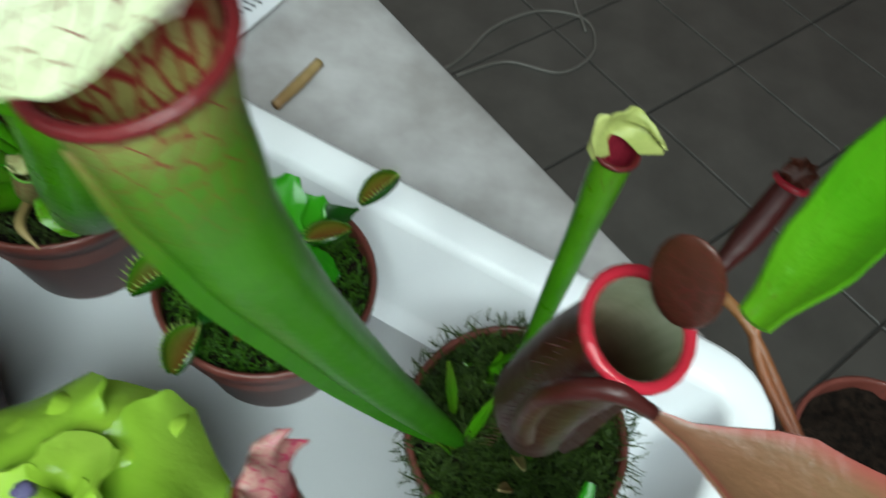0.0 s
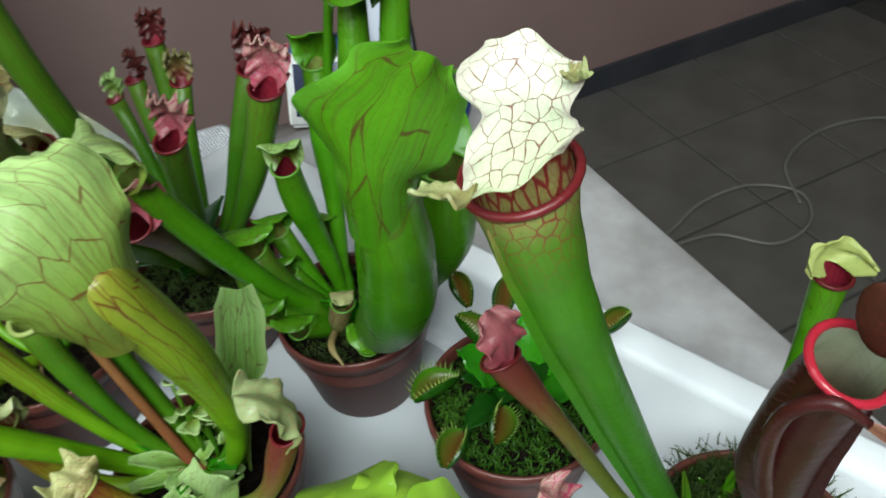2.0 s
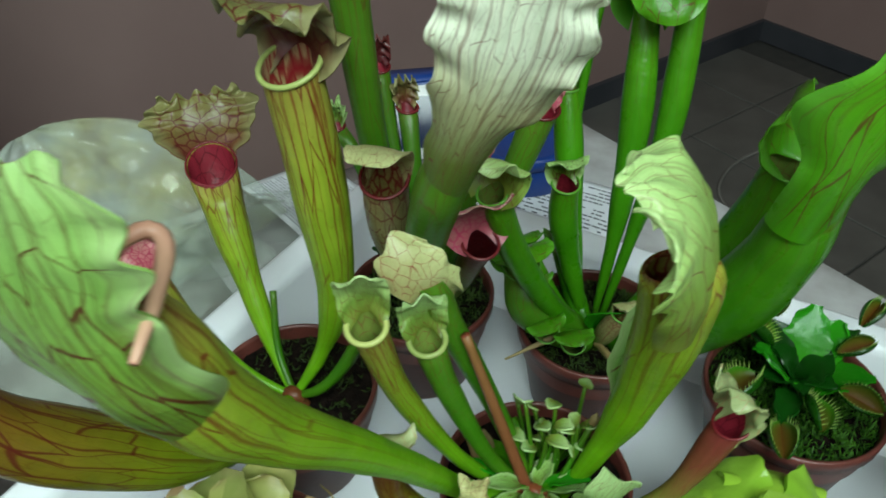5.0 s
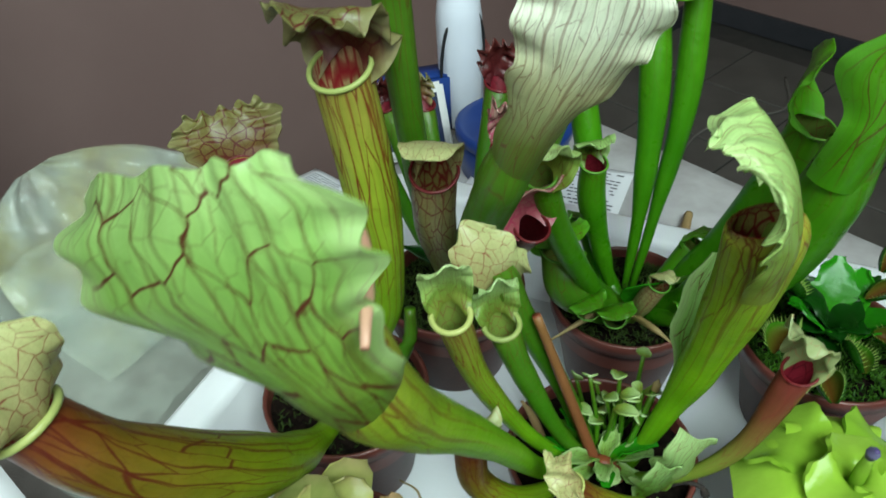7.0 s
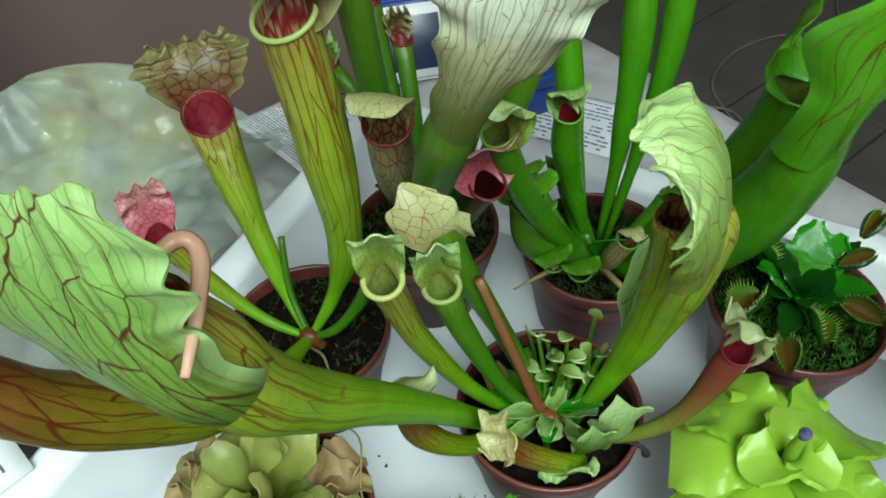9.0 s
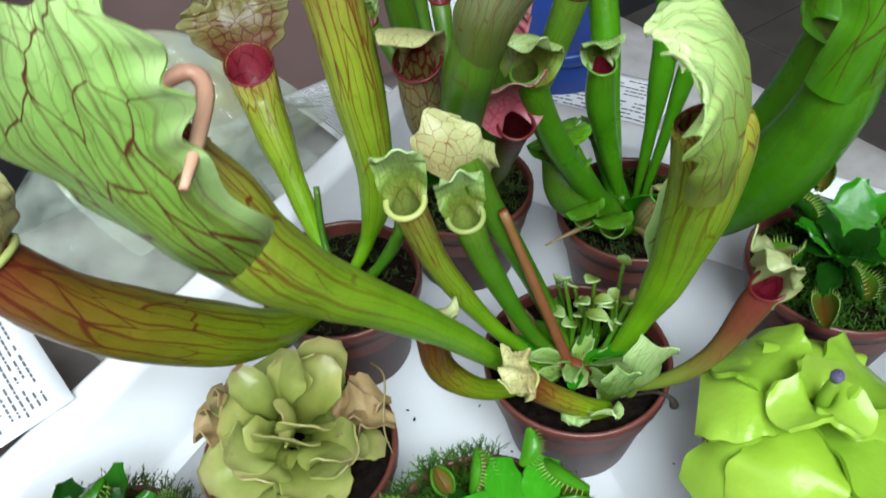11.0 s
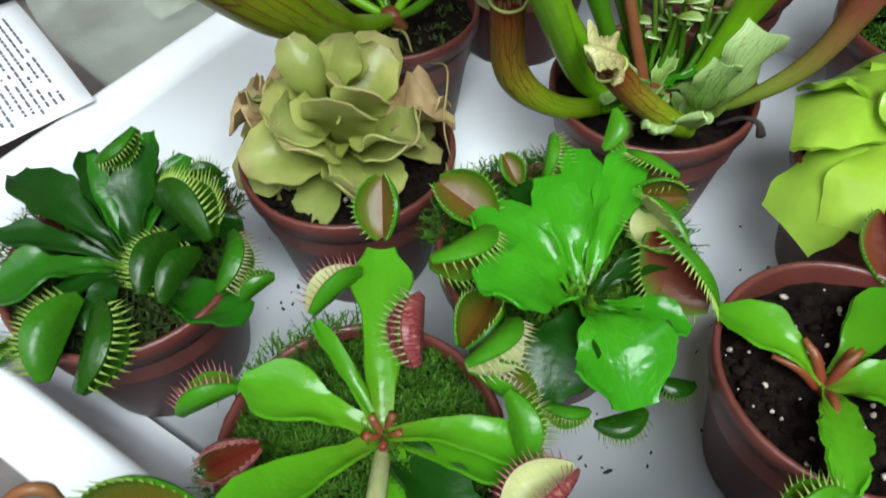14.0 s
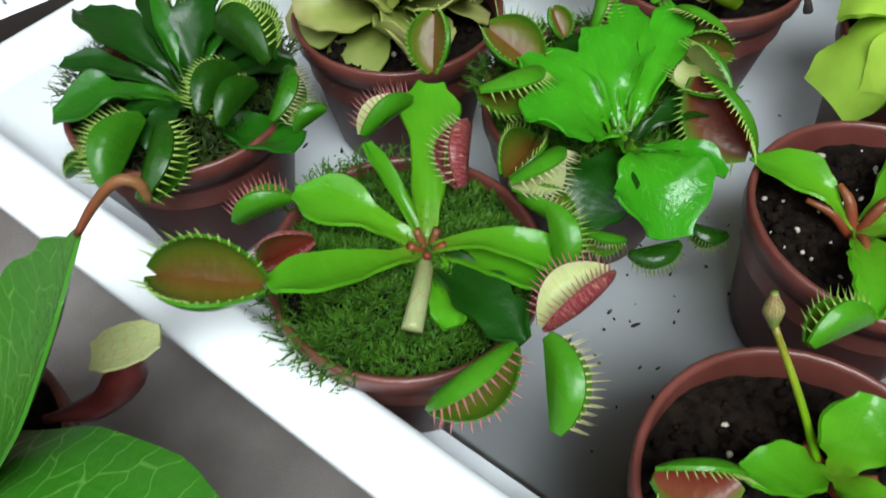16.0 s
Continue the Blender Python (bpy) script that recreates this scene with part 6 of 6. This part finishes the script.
strap(Q, rq, (-0.262, -0.088, 0.072), 0.012, 8, 0.002, wavy=0.10)
trap_from(Q, (-0.236, -0.087, 0.078), (-0.220, -0.068, 0.087), (-0.55, 0.05, 0.75), 46, inside="trap_cream", outside="trap_purple", teeth="cilia_pink", n_teeth=17)
trap_from(Q, (-0.262, -0.117, 0.078), (-0.243, -0.097, 0.088), (0.65, -0.55, 0.5), 16, teeth="cilia_pink")
trap_from(Q, (-0.236, -0.088, 0.080), (-0.228, -0.112, 0.068), (0.85, 0.2, 0.3), 26, inside="trap_red", teeth="cilia_pale")
trap_from(Q, (-0.323, -0.086, 0.078), (-0.306, -0.079, 0.088), (-0.1, -0.6, 0.75), 30, inside="trap_red", outside="trap_purple", teeth="cilia_pink")
stalk("old_leaf_stalk", Q, [(-0.277, -0.066, 0.070), (-0.274, -0.082, 0.076), (-0.273, -0.094, 0.074)], [0.0028, 0.003, 0.0034], M["hood_cream"])
for k in range(5):
    a = k * 1.25
    stalk("red_base", Q, [rq + Vector((0, 0, -0.003)), rq + Vector((0.006 * math.cos(a), 0.006 * math.sin(a), 0.005))], [0.0022, 0.0014], M["crown_red"], seg=6, n=5)

G = thing("venus_flytrap", (-0.136, -0.008, 0.060), "young venus flytrap with red-lined traps in bare peat", "flytrap", gf)
rg = Vector((-0.144, -0.013, 0.064))
blade("leaf_stalk", G, rg, (-0.1795, 0.0070, 0.070), 0.017, M["strap_leaf"], sag=0.006, fold=0.4, seed=1, shape=(0.2, 0.3, 0.6, 1.0, 0.9, 0.3), wavy=0.05, thick=0.0012)
trap_from(G, (-0.1800, 0.0072, 0.070), (-0.2050, 0.0201, 0.0920), (-0.51, -0.79, 0.40), 52, inside="trap_red", outside="trap_out", n_teeth=19)
blade("leaf_stalk", G, rg, (-0.117, 0.030, 0.066), 0.017, M["strap_leaf"], sag=0.005, fold=0.3, seed=2, shape=(0.2, 0.35, 0.7, 1.0, 0.9, 0.3), wavy=0.05, thick=0.0012)
trap_from(G, (-0.1172, 0.031, 0.066), (-0.122, 0.057, 0.078), (-0.31, -0.80, 0.48), 44, inside="trap_red", n_teeth=17)
blade("leaf_stalk", G, rg, (-0.1455, -0.0545, 0.074), 0.014, M["strap_leaf"], sag=0.004, fold=0.5, seed=3, shape=(0.2, 0.4, 0.8, 1.0, 0.8, 0.3), wavy=0.06, thick=0.0012, scallop=0.2)
trap_from(G, (-0.1455, -0.0560, 0.075), (-0.1640, -0.0710, 0.075), (-0.5, 0.5, 0.6), 10, n_teeth=11)
blade("leaf_stalk", G, rg, (-0.112, -0.020, 0.076), 0.022, M["strap_leaf"], sag=0.006, fold=0.3, seed=4, shape=(0.2, 0.35, 0.7, 1.0, 0.9, 0.3), wavy=0.05, thick=0.0012)
trap_from(G, (-0.111, -0.020, 0.076), (-0.094, -0.024, 0.080), (0.2, -0.6, 0.8), 30, inside="trap_red")
for dx, dy, dz in ((-0.018, 0.004, 0.006), (0.010, 0.016, 0.004), (0.000, -0.014, 0.006), (0.016, -0.003, 0.008), (-0.009, 0.010, 0.010), (0.008, 0.008, 0.012)):
    stalk("red_base", G, [rg + Vector((0, 0, -0.004)), rg + Vector((dx * 0.5, dy * 0.5, dz * 0.7)), rg + Vector((dx, dy, dz))], [0.0020, 0.0018, 0.0010], M["crown_red"], seg=7, n=6)

Hh = thing("venus_flytrap", (-0.162, -0.112, 0.058), "small venus flytrap with a tall bud stalk in bare peat", "flytrap", gf)
rh = Vector((-0.153, -0.100, 0.062))
stalk("flower_stalk", Hh, [(-0.156, -0.098, 0.060), (-0.168, -0.090, 0.080), (-0.1805, -0.0815, 0.098)], [0.0013, 0.0011, 0.0010], M["tube_vein"])
stalk("bud", Hh, [(-0.1805, -0.0815, 0.0975), (-0.1822, -0.0802, 0.1025), (-0.1838, -0.0790, 0.1080)], [0.0012, 0.0027, 0.0010], M["tube_dry"])
blade("leaf_stalk", Hh, rh, (-0.1797, -0.1114, 0.0740), 0.014, M["strap_leaf"], sag=0.003, fold=0.3, seed=1, shape=(0.2, 0.4, 0.8, 1.0, 0.9, 0.4), wavy=0.05, thick=0.0012)
trap_from(Hh, (-0.1797, -0.1129, 0.0740), (-0.2034, -0.1193, 0.0800), (0.20, -0.78, 0.49), 62, inside="trap_red", outside="trap_out", n_teeth=15)
blade("leaf_stalk", Hh, rh, (-0.1510, -0.0862, 0.0840), 0.020, M["strap_leaf"], sag=0.003, fold=0.3, seed=2, shape=(0.2, 0.4, 0.8, 1.0, 0.9, 0.4), wavy=0.05, thick=0.0012)
blade("leaf_stalk", Hh, rh, (-0.140, -0.126, 0.078), 0.014, M["strap_leaf"], sag=0.003, fold=0.3, seed=3, wavy=0.05)
for k in range(5):
    a = k * 1.25
    stalk("red_base", Hh, [rh + Vector((0, 0, -0.004)), rh + Vector((0.010 * math.cos(a), 0.010 * math.sin(a), 0.003))], [0.0028, 0.0016], M["crown_red"], seg=6, n=5)

F = thing("venus_flytrap", (-0.070, 0.204, 0.062), "dark green venus flytrap with rusty traps over moss", "flytrap", gf)
rf = Vector((-0.072, 0.206, 0.068))
for tip, al, spin, gape, size, w in (((-0.104, 0.184, 0.088), (-0.6, -0.7, 0.0), 20, 60, 0.026, 0.016), ((-0.072, 0.176, 0.084), (0.1, -0.9, 0.0), -30, 50, 0.022, 0.014), ((-0.096, 0.214, 0.098), (-0.7, 0.3, 0.4), 10, 30, 0.022, 0.020), ((-0.108, 0.236, 0.102), (-0.6, 0.7, 0.3), 0, 25, 0.022, 0.018),
                                     ((-0.085, 0.236, 0.104), (0.0, 0.7, 0.6), 10, 30, 0.022, 0.022), ((-0.046, 0.214, 0.094), (0.8, 0.2, 0.3), 20, 25, 0.020, 0.026), ((-0.030, 0.242, 0.092), (0.6, 0.7, 0.2), 5, 20, 0.022, 0.016), ((-0.048, 0.186, 0.086), (0.7, -0.5, 0.0), 30, 45, 0.022, 0.016), ((-0.088, 0.160, 0.080), (-0.1, -0.9, 0.0), 10, 50, 0.022, 0.014)):
    fly_leaf(F, rf, tip, w, size, gape, int(abs(tip[1]) * 2000), True, "trap_rust", along=al, spin=spin, sag=0.006, outside="trap_dark")
for tip in ((-0.05, 0.228, 0.1), (-0.064, 0.232, 0.106), (-0.098, 0.2, 0.1), (-0.038, 0.198, 0.09)):
    blade("leaf_stalk", F, rf, tip, 0.024, M["petiole"], sag=0.004, fold=0.08, seed=int(tip[1] * 900), shape=(0.2, 0.4, 0.8, 1.0, 0.8, 0.2), wavy=0.06, thick=0.0011, scallop=0.12)

# ---- butterworts ----
gb = "butterworts"
A = thing("butterwort", (-0.328, 0.060, 0.062), "domed butterwort rosette with yellowed translucent leaves", "butterwort", gb)
for ring_n, rad, z, wid in ((7, 0.045, 0.074, 0.030), (7, 0.041, 0.084, 0.032), (6, 0.034, 0.096, 0.031), (4, 0.024, 0.106, 0.029), (3, 0.014, 0.112, 0.022)):
    for k in range(ring_n):
        a = 2 * math.pi * (k + rng.uniform(-0.35, 0.35)) / ring_n + rad * 60
        rr_ = rad * rng.uniform(0.82, 1.10)
        c = Vector((-0.331, 0.062, 0.070))
        base = c + Vector((0.005 * math.cos(a), 0.005 * math.sin(a), max(0, z - 0.092)))
        tip = c + Vector((rr_ * math.cos(a), rr_ * math.sin(a), z - 0.070 + rng.uniform(-0.008, 0.008)))
        blade("leaf", A, base, tip, wid * rng.uniform(0.75, 1.15), M["butter_old"], sag=rng.uniform(-0.004, 0.006), fold=rng.uniform(-0.1, 0.55), seed=k + int(rad * 1000), shape=(0.22, 0.34, 0.52, 0.74, 0.92, 1.0, 0.98, 0.80, 0.36), wavy=rng.uniform(0.02, 0.09), thick=0.0009, nv=20, nu=12, tip_drop=rng.uniform(-0.010, 0.014), up=(rng.uniform(-0.7, 0.7), rng.uniform(-0.7, 0.7), 1))
for a in (3.3, 3.0, 0.25, 0.5, 2.7):
    blade("withered_leaf", A, (-0.330 + 0.02 * math.cos(a), 0.062 + 0.02 * math.sin(a), 0.074), (-0.330 + 0.047 * math.cos(a), 0.062 + 0.047 * math.sin(a), 0.078), 0.022, M["butter_dry"], sag=0.008, fold=0.6, seed=int(a * 10), shape=(0.5, 0.9, 1.0, 0.8, 0.3), wavy=0.22, nv=10, nu=8)
stalk("dry_thread", A, [(-0.300, 0.096, 0.090), (-0.290, 0.085, 0.096), (-0.288, 0.068, 0.082), (-0.284, 0.062, 0.070)], [0.0004, 0.0005, 0.0005, 0.0003], M["straw"], seg=5)

I = thing("butterwort", (-0.103, 0.097, 0.062), "lime-green butterwort with broad fleshy leaves and a violet bud", "butterwort", gb)
ci = Vector((-0.104, 0.095, 0.084))
for a, rad, z, w, fold in ((172, 0.047, 0.084, 0.044, -0.22), (214, 0.056, 0.058, 0.038, -0.25), (246, 0.049, 0.072, 0.046, -0.30), (284, 0.056, 0.056, 0.044, -0.25), (128, 0.048, 0.082, 0.046, 0.18), (84, 0.048, 0.084, 0.046, -0.2), (40, 0.048, 0.080, 0.044, 0.25), (2, 0.050, 0.074, 0.046, -0.22), (322, 0.052, 0.068, 0.044, 0.1), (205, 0.022, 0.100, 0.022, 0.6), (80, 0.020, 0.102, 0.022, 0.6), (320, 0.018, 0.102, 0.020, 0.6)):
    ra = radians(a)
    tip = Vector((ci.x + rad * math.cos(ra), ci.y + rad * math.sin(ra), z))
    base = ci + Vector((0.003 * math.cos(ra), 0.003 * math.sin(ra), 0.004))
    blade("leaf", I, base, tip, w, M["butter"], sag=0.009, fold=fold, seed=a, shape=(0.30, 0.52, 0.74, 0.92, 1.0, 0.96, 0.78), wavy=0.045, thick=0.0022, nv=22, nu=16, tip_drop=0.004)
stalk("flower_stalk", I, [(-0.104, 0.094, 0.088), (-0.105, 0.0935, 0.104), (-0.105, 0.093, 0.117)], [0.003, 0.003, 0.0022], M["butter"])
stalk("flower_bud", I, [(-0.105, 0.093, 0.117), (-0.1055, 0.092, 0.121), (-0.106, 0.090, 0.125)], [0.0022, 0.0028, 0.0012], M["purple"], label="violet bud")

# ---- plant beside the tray ----
K = thing("tropical_pitcher_plant", (-0.392, -0.170, 0.058), "young plant with broad glossy green leaves and a pale bud", "pitcher plant", g)
rk = (-0.390, -0.165, 0.062)
blade("leaf", K, rk, (-0.329, -0.128, 0.143), 0.050, M["bigleaf"], sag=-0.006, fold=0.25, seed=1, shape=(0.2, 0.75, 1.0, 0.9, 0.55, 0.06), up=(-0.3, -0.3, 0.9), label="broad glossy leaf")
blade("leaf", K, rk, (-0.270, -0.178, 0.088), 0.050, M["bigleaf"], sag=0.012, fold=-0.2, seed=2, shape=(0.2, 0.75, 1.0, 1.0, 0.7, 0.06))
stalk("tendril", K, [(-0.329, -0.128, 0.143), (-0.324, -0.125, 0.150), (-0.318, -0.1225, 0.156), (-0.3145, -0.121, 0.155), (-0.314, -0.121, 0.150)], [0.0008, 0.0010, 0.0012, 0.0013, 0.0009], M["redstalk"])
stalk("small_pitcher", K, [(-0.362, -0.146, 0.072), (-0.350, -0.138, 0.072), (-0.341, -0.132, 0.082), (-0.3385, -0.129, 0.090)], [0.0012, 0.004, 0.0055, 0.004], M["tube_dark"])
blade("lid", K, (-0.346, -0.133, 0.0925), (-0.330, -0.124, 0.0955), 0.013, M["hood_cream"], fold=0.2, shape=(0.6, 0.95, 1.0, 0.9, 0.5), label="pale cream lid")

# ---- papers, packing film and things on the table ----
def sheet(name, corners, lift, rows_text, label, seed, skip=0.1):
    """A printed sheet of paper with rows of unreadable print as bars."""
    c = [Vector(p) for p in corners]
    bm = bmesh.new()

    def on(u, v, h=0.0):
        p = (c[0] * (1 - u) + c[1] * u) * (1 - v) + (c[3] * (1 - u) + c[2] * u) * v
        return p + Vector((0, 0, h + lift * math.sin(math.pi * u) * (1 - v) + 0.0008 * noise.noise(Vector((u * 3, v * 3, seed)))))

    grid(bm, [[on(j / 12, i / 12) for j in range(13)] for i in range(13)])
    thicken(bm, 0.0002)
    ob = tagged(part(name, bm, M["paper"]), label, "paper sheet", "printed sheets")
    r = random.Random(seed)
    bm = bmesh.new()
    for k in range(rows_text):
        v = 0.06 + 0.88 * k / rows_text
        u = 0.06
        while u < 0.92:
            w = r.uniform(0.012, 0.05)
            if r.random() > skip:
                e = min(u + w, 0.95)
                q = [on(u, v, 0.0006), on(e, v, 0.0006), on(e, v + 0.32 / rows_text, 0.0006), on(u, v + 0.32 / rows_text, 0.0006)]
                bm.faces.new([bm.verts.new(x) for x in q])
            u += w + 0.008
    part("print", bm, M["ink"], ob)
    return ob


sheet("paper_sheet", [(-0.536, 0.136, 0.0695), (-0.454, 0.072, 0.0655), (-0.560, -0.066, 0.060), (-0.642, -0.002, 0.066)], 0.004, 44, "printed white paper lying across the tray rim", 3)
sheet("paper_sheet", [(-0.470, 0.405, 0.020), (-0.380, 0.335, 0.016), (-0.330, 0.400, 0.010), (-0.420, 0.470, 0.012)], 0.003, 26, "printed white paper behind the tray", 5)
sheet("paper_sheet", [(-0.290, 0.425, 0.008), (-0.160, 0.385, 0.006), (-0.130, 0.465, 0.006), (-0.260, 0.505, 0.008)], 0.003, 14, "printed white sheet behind the tray", 8, 0.3)


def film_mesh(root, across, rise, side, nu=26, nv=26, amp=0.012, seed=0.0):
    """One crumpled side of a film bag."""
    root, across, rise = Vector(root), Vector(across), Vector(rise)
    n = across.cross(rise).normalized()
    bm = bmesh.new()
    rows = []
    for i in range(nv + 1):
        v = i / nv
        row = []
        for j in range(nu + 1):
            u = 2 * j / nu - 1
            w = max(1 - v**2.6, 0.02) ** 0.5
            q = Vector((u * 2.0, v * 2.0, seed + side * 0.6))
            off = amp * (noise.noise(q) + 0.8 * abs(noise.noise(q * 2.3)) + 0.3 * noise.noise(q * 6)) + side * 0.006 * (1 - u * u) * (1 - v)
            p = root + across * u * w * 0.5 + rise * v + n * off
            p.z = max(p.z, 0.002 + 0.002 * side)
            row.append(p)
        rows.append(row if side > 0 else row[::-1])
    grid(bm, rows)
    return bm


for root, across, rise, mat, sd, lab in (((-0.470, 0.300, 0.012), (0.10, 0.15, 0.02), (-0.085, -0.005, 0.118), "bag_yellow", 1.3, "standing yellowish clear plastic pouch"),
                                         ((-0.440, 0.215, 0.026), (0.07, 0.20, 0.0), (-0.150, 0.060, 0.030), "bag", 5.1, "crumpled clear plastic bag lying by the tray"),
                                         ((-0.440, 0.330, 0.006), (0.16, 0.10, 0.0), (0.020, -0.035, 0.085), "bag", 8.4, "crumpled clear plastic bag behind the pots")):
    bag = thing("plastic_bag", root, lab, "plastic bag", "packing bags")
    part("front_film", film_mesh(root, across, rise, 1, seed=sd), M[mat], bag)
    part("back_film", film_mesh(root, across, rise, -1, seed=sd), M[mat], bag)
tin = thing("storage_tin", (-0.238, 0.490, 0.0), "round dark blue plastic tin behind the plants", "tin")
c = Vector((-0.238, 0.490, 0.0))
bm = bmesh.new()
vs = grid(bm, lathe([(0.047, 0.0), (0.049, 0.002), (0.051, 0.036), (0.049, 0.038)], c), True)
bm.faces.new(vs[0][::-1]), bm.faces.new(vs[-1])
part("tin_body", bm, M["blue"], tin)
bm = bmesh.new()
vs = grid(bm, lathe([(0.0515, 0.036), (0.053, 0.037), (0.053, 0.046), (0.050, 0.048), (0.045, 0.0465)], c), True)
bm.faces.new(vs[-1])
part("lid", bm, M["blue"], tin)

phone = thing("phone", (-0.328, 0.505, 0.006), "phone with a white frame leaning on a blue box", "phone")
m = Matrix.Translation((-0.328, 0.500, 0.002)) @ Euler((radians(58), 0, radians(18))).to_matrix().to_4x4()
bm = bmesh.new()
box(bm, (-0.036, 0, -0.004), (0.036, 0.068, 0.004), m)
bmesh.ops.bevel(bm, geom=bm.edges[:], offset=0.003, segments=2, affect="EDGES")
part("case", bm, M["frame"], phone)
bm = bmesh.new()
box(bm, (-0.028, 0.010, 0.004), (0.028, 0.058, 0.0048), m)
part("screen", bm, M["screen"], phone, flat=True)
bx = Matrix.Translation((-0.330, 0.545, 0.0)) @ Euler((0, 0, radians(18))).to_matrix().to_4x4()
bm = bmesh.new()
box(bm, (-0.045, 0, 0), (0.045, 0.03, 0.060), bx)
bmesh.ops.bevel(bm, geom=bm.edges[:], offset=0.002, segments=2, affect="EDGES")
tagged(part("small_box", bm, M["blue"]), "small dark blue box behind the phone", "box")

bottle = thing("plastic_bottle", (-0.288, 0.575, 0.0), "milky white plastic bottle behind the plants", "bottle")
bm = bmesh.new()
vs = grid(bm, lathe([(0.020, 0.0), (0.022, 0.003), (0.022, 0.11), (0.020, 0.125), (0.010, 0.14), (0.009, 0.155)], Vector((-0.288, 0.575, 0.0)), 24), True)
bm.faces.new(vs[0][::-1]), bm.faces.new(vs[-1])
part("bottle_body", bm, M["bottle"], bottle)
bm = bmesh.new()
vs = grid(bm, lathe([(0.0115, 0.148), (0.012, 0.150), (0.012, 0.172), (0.0105, 0.174)], Vector((-0.288, 0.575, 0.0)), 24), True)
bm.faces.new(vs[0][::-1]), bm.faces.new(vs[-1])
part("cap", bm, M["frame"], bottle)

tagged(stalk("wooden_stick", None, [(-0.112, 0.360, 0.0055), (-0.103, 0.382, 0.0055), (-0.095, 0.404, 0.0055)], [0.0035, 0.004, 0.0035], M["butter_dry"]), "short dark wooden stick on the plastic sheet", "stick")

cab = thing("loudspeaker", at(-1.00, -0.25, FLOOR), "tall black loudspeaker cabinet beside the table", "loudspeaker")
part("cabinet", boxes(((-1.15, -0.55, FLOOR), (-0.917, -0.243, 0.62))), M["black"], cab, flat=True)
part("base", boxes(((-1.17, -0.57, FLOOR), (-0.90, -0.22, FLOOR + 0.02))), M["black"], cab, flat=True)

cord = stalk("cable", None, [(-0.300, 0.560, 0.003), (-0.306, 0.556, 0.05), (-0.300, 0.556, 0.10), (-0.282, 0.562, 0.128), (-0.266, 0.570, 0.10), (-0.262, 0.580, 0.003)], [0.0016, 0.0016, 0.0016], M["black"], n=40)
tagged(cord, "thin black cable looped behind the phone", "cable")
cord = stalk("cable", None, [(0.0, 1.20, FLOOR + 0.004), (0.10, 1.27, FLOOR + 0.004), (0.22, 1.27, FLOOR + 0.004), (0.29, 1.36, FLOOR + 0.004), (0.27, 1.46, FLOOR + 0.004), (0.16, 1.46, FLOOR + 0.004), (0.06, 1.37, FLOOR + 0.004), (0.0, 1.25, FLOOR + 0.004), (-0.10, 1.12, FLOOR + 0.004)], [0.004, 0.004, 0.004], M["cable"], n=60)
tagged(cord, "loose grey cable looped on the floor", "cable")
cord = stalk("cable", None, [(0.27, 1.42, FLOOR + 0.004), (0.24, 1.56, FLOOR + 0.004), (0.30, 1.70, FLOOR + 0.004), (0.42, 1.80, FLOOR + 0.004), (0.60, 1.86, FLOOR + 0.004), (0.66, 2.05, FLOOR + 0.004)], [0.004, 0.004, 0.004], M["cable"], n=50)
tagged(cord, "loose grey cable on the floor", "cable")

# ---- floor tiles ----
S = 0.30
bm = bmesh.new()
box(bm, (-S / 2 + 0.003, -S / 2 + 0.003, -0.006), (S / 2 - 0.003, S / 2 - 0.003, 0.0))
bmesh.ops.bevel(bm, geom=[e for e in bm.edges if all(v.co.z > -0.001 for v in e.verts)], offset=0.002, segments=1, affect="EDGES")
tile_mesh = bpy.data.meshes.new("tile")
bm.to_mesh(tile_mesh)
bm.free()
tile_mesh.materials.append(M["tile"])
a = A0 + 0.15
while a < A1:
    b = B0 + 0.14
    while b < B1:
        t = new("tile", tile_mesh)
        t.matrix_world = Matrix.Translation(at(a, b, FLOOR)) @ Matrix.Rotation(radians(-45), 4, "Z")
        t.parent = floor
        b += S
    a += S
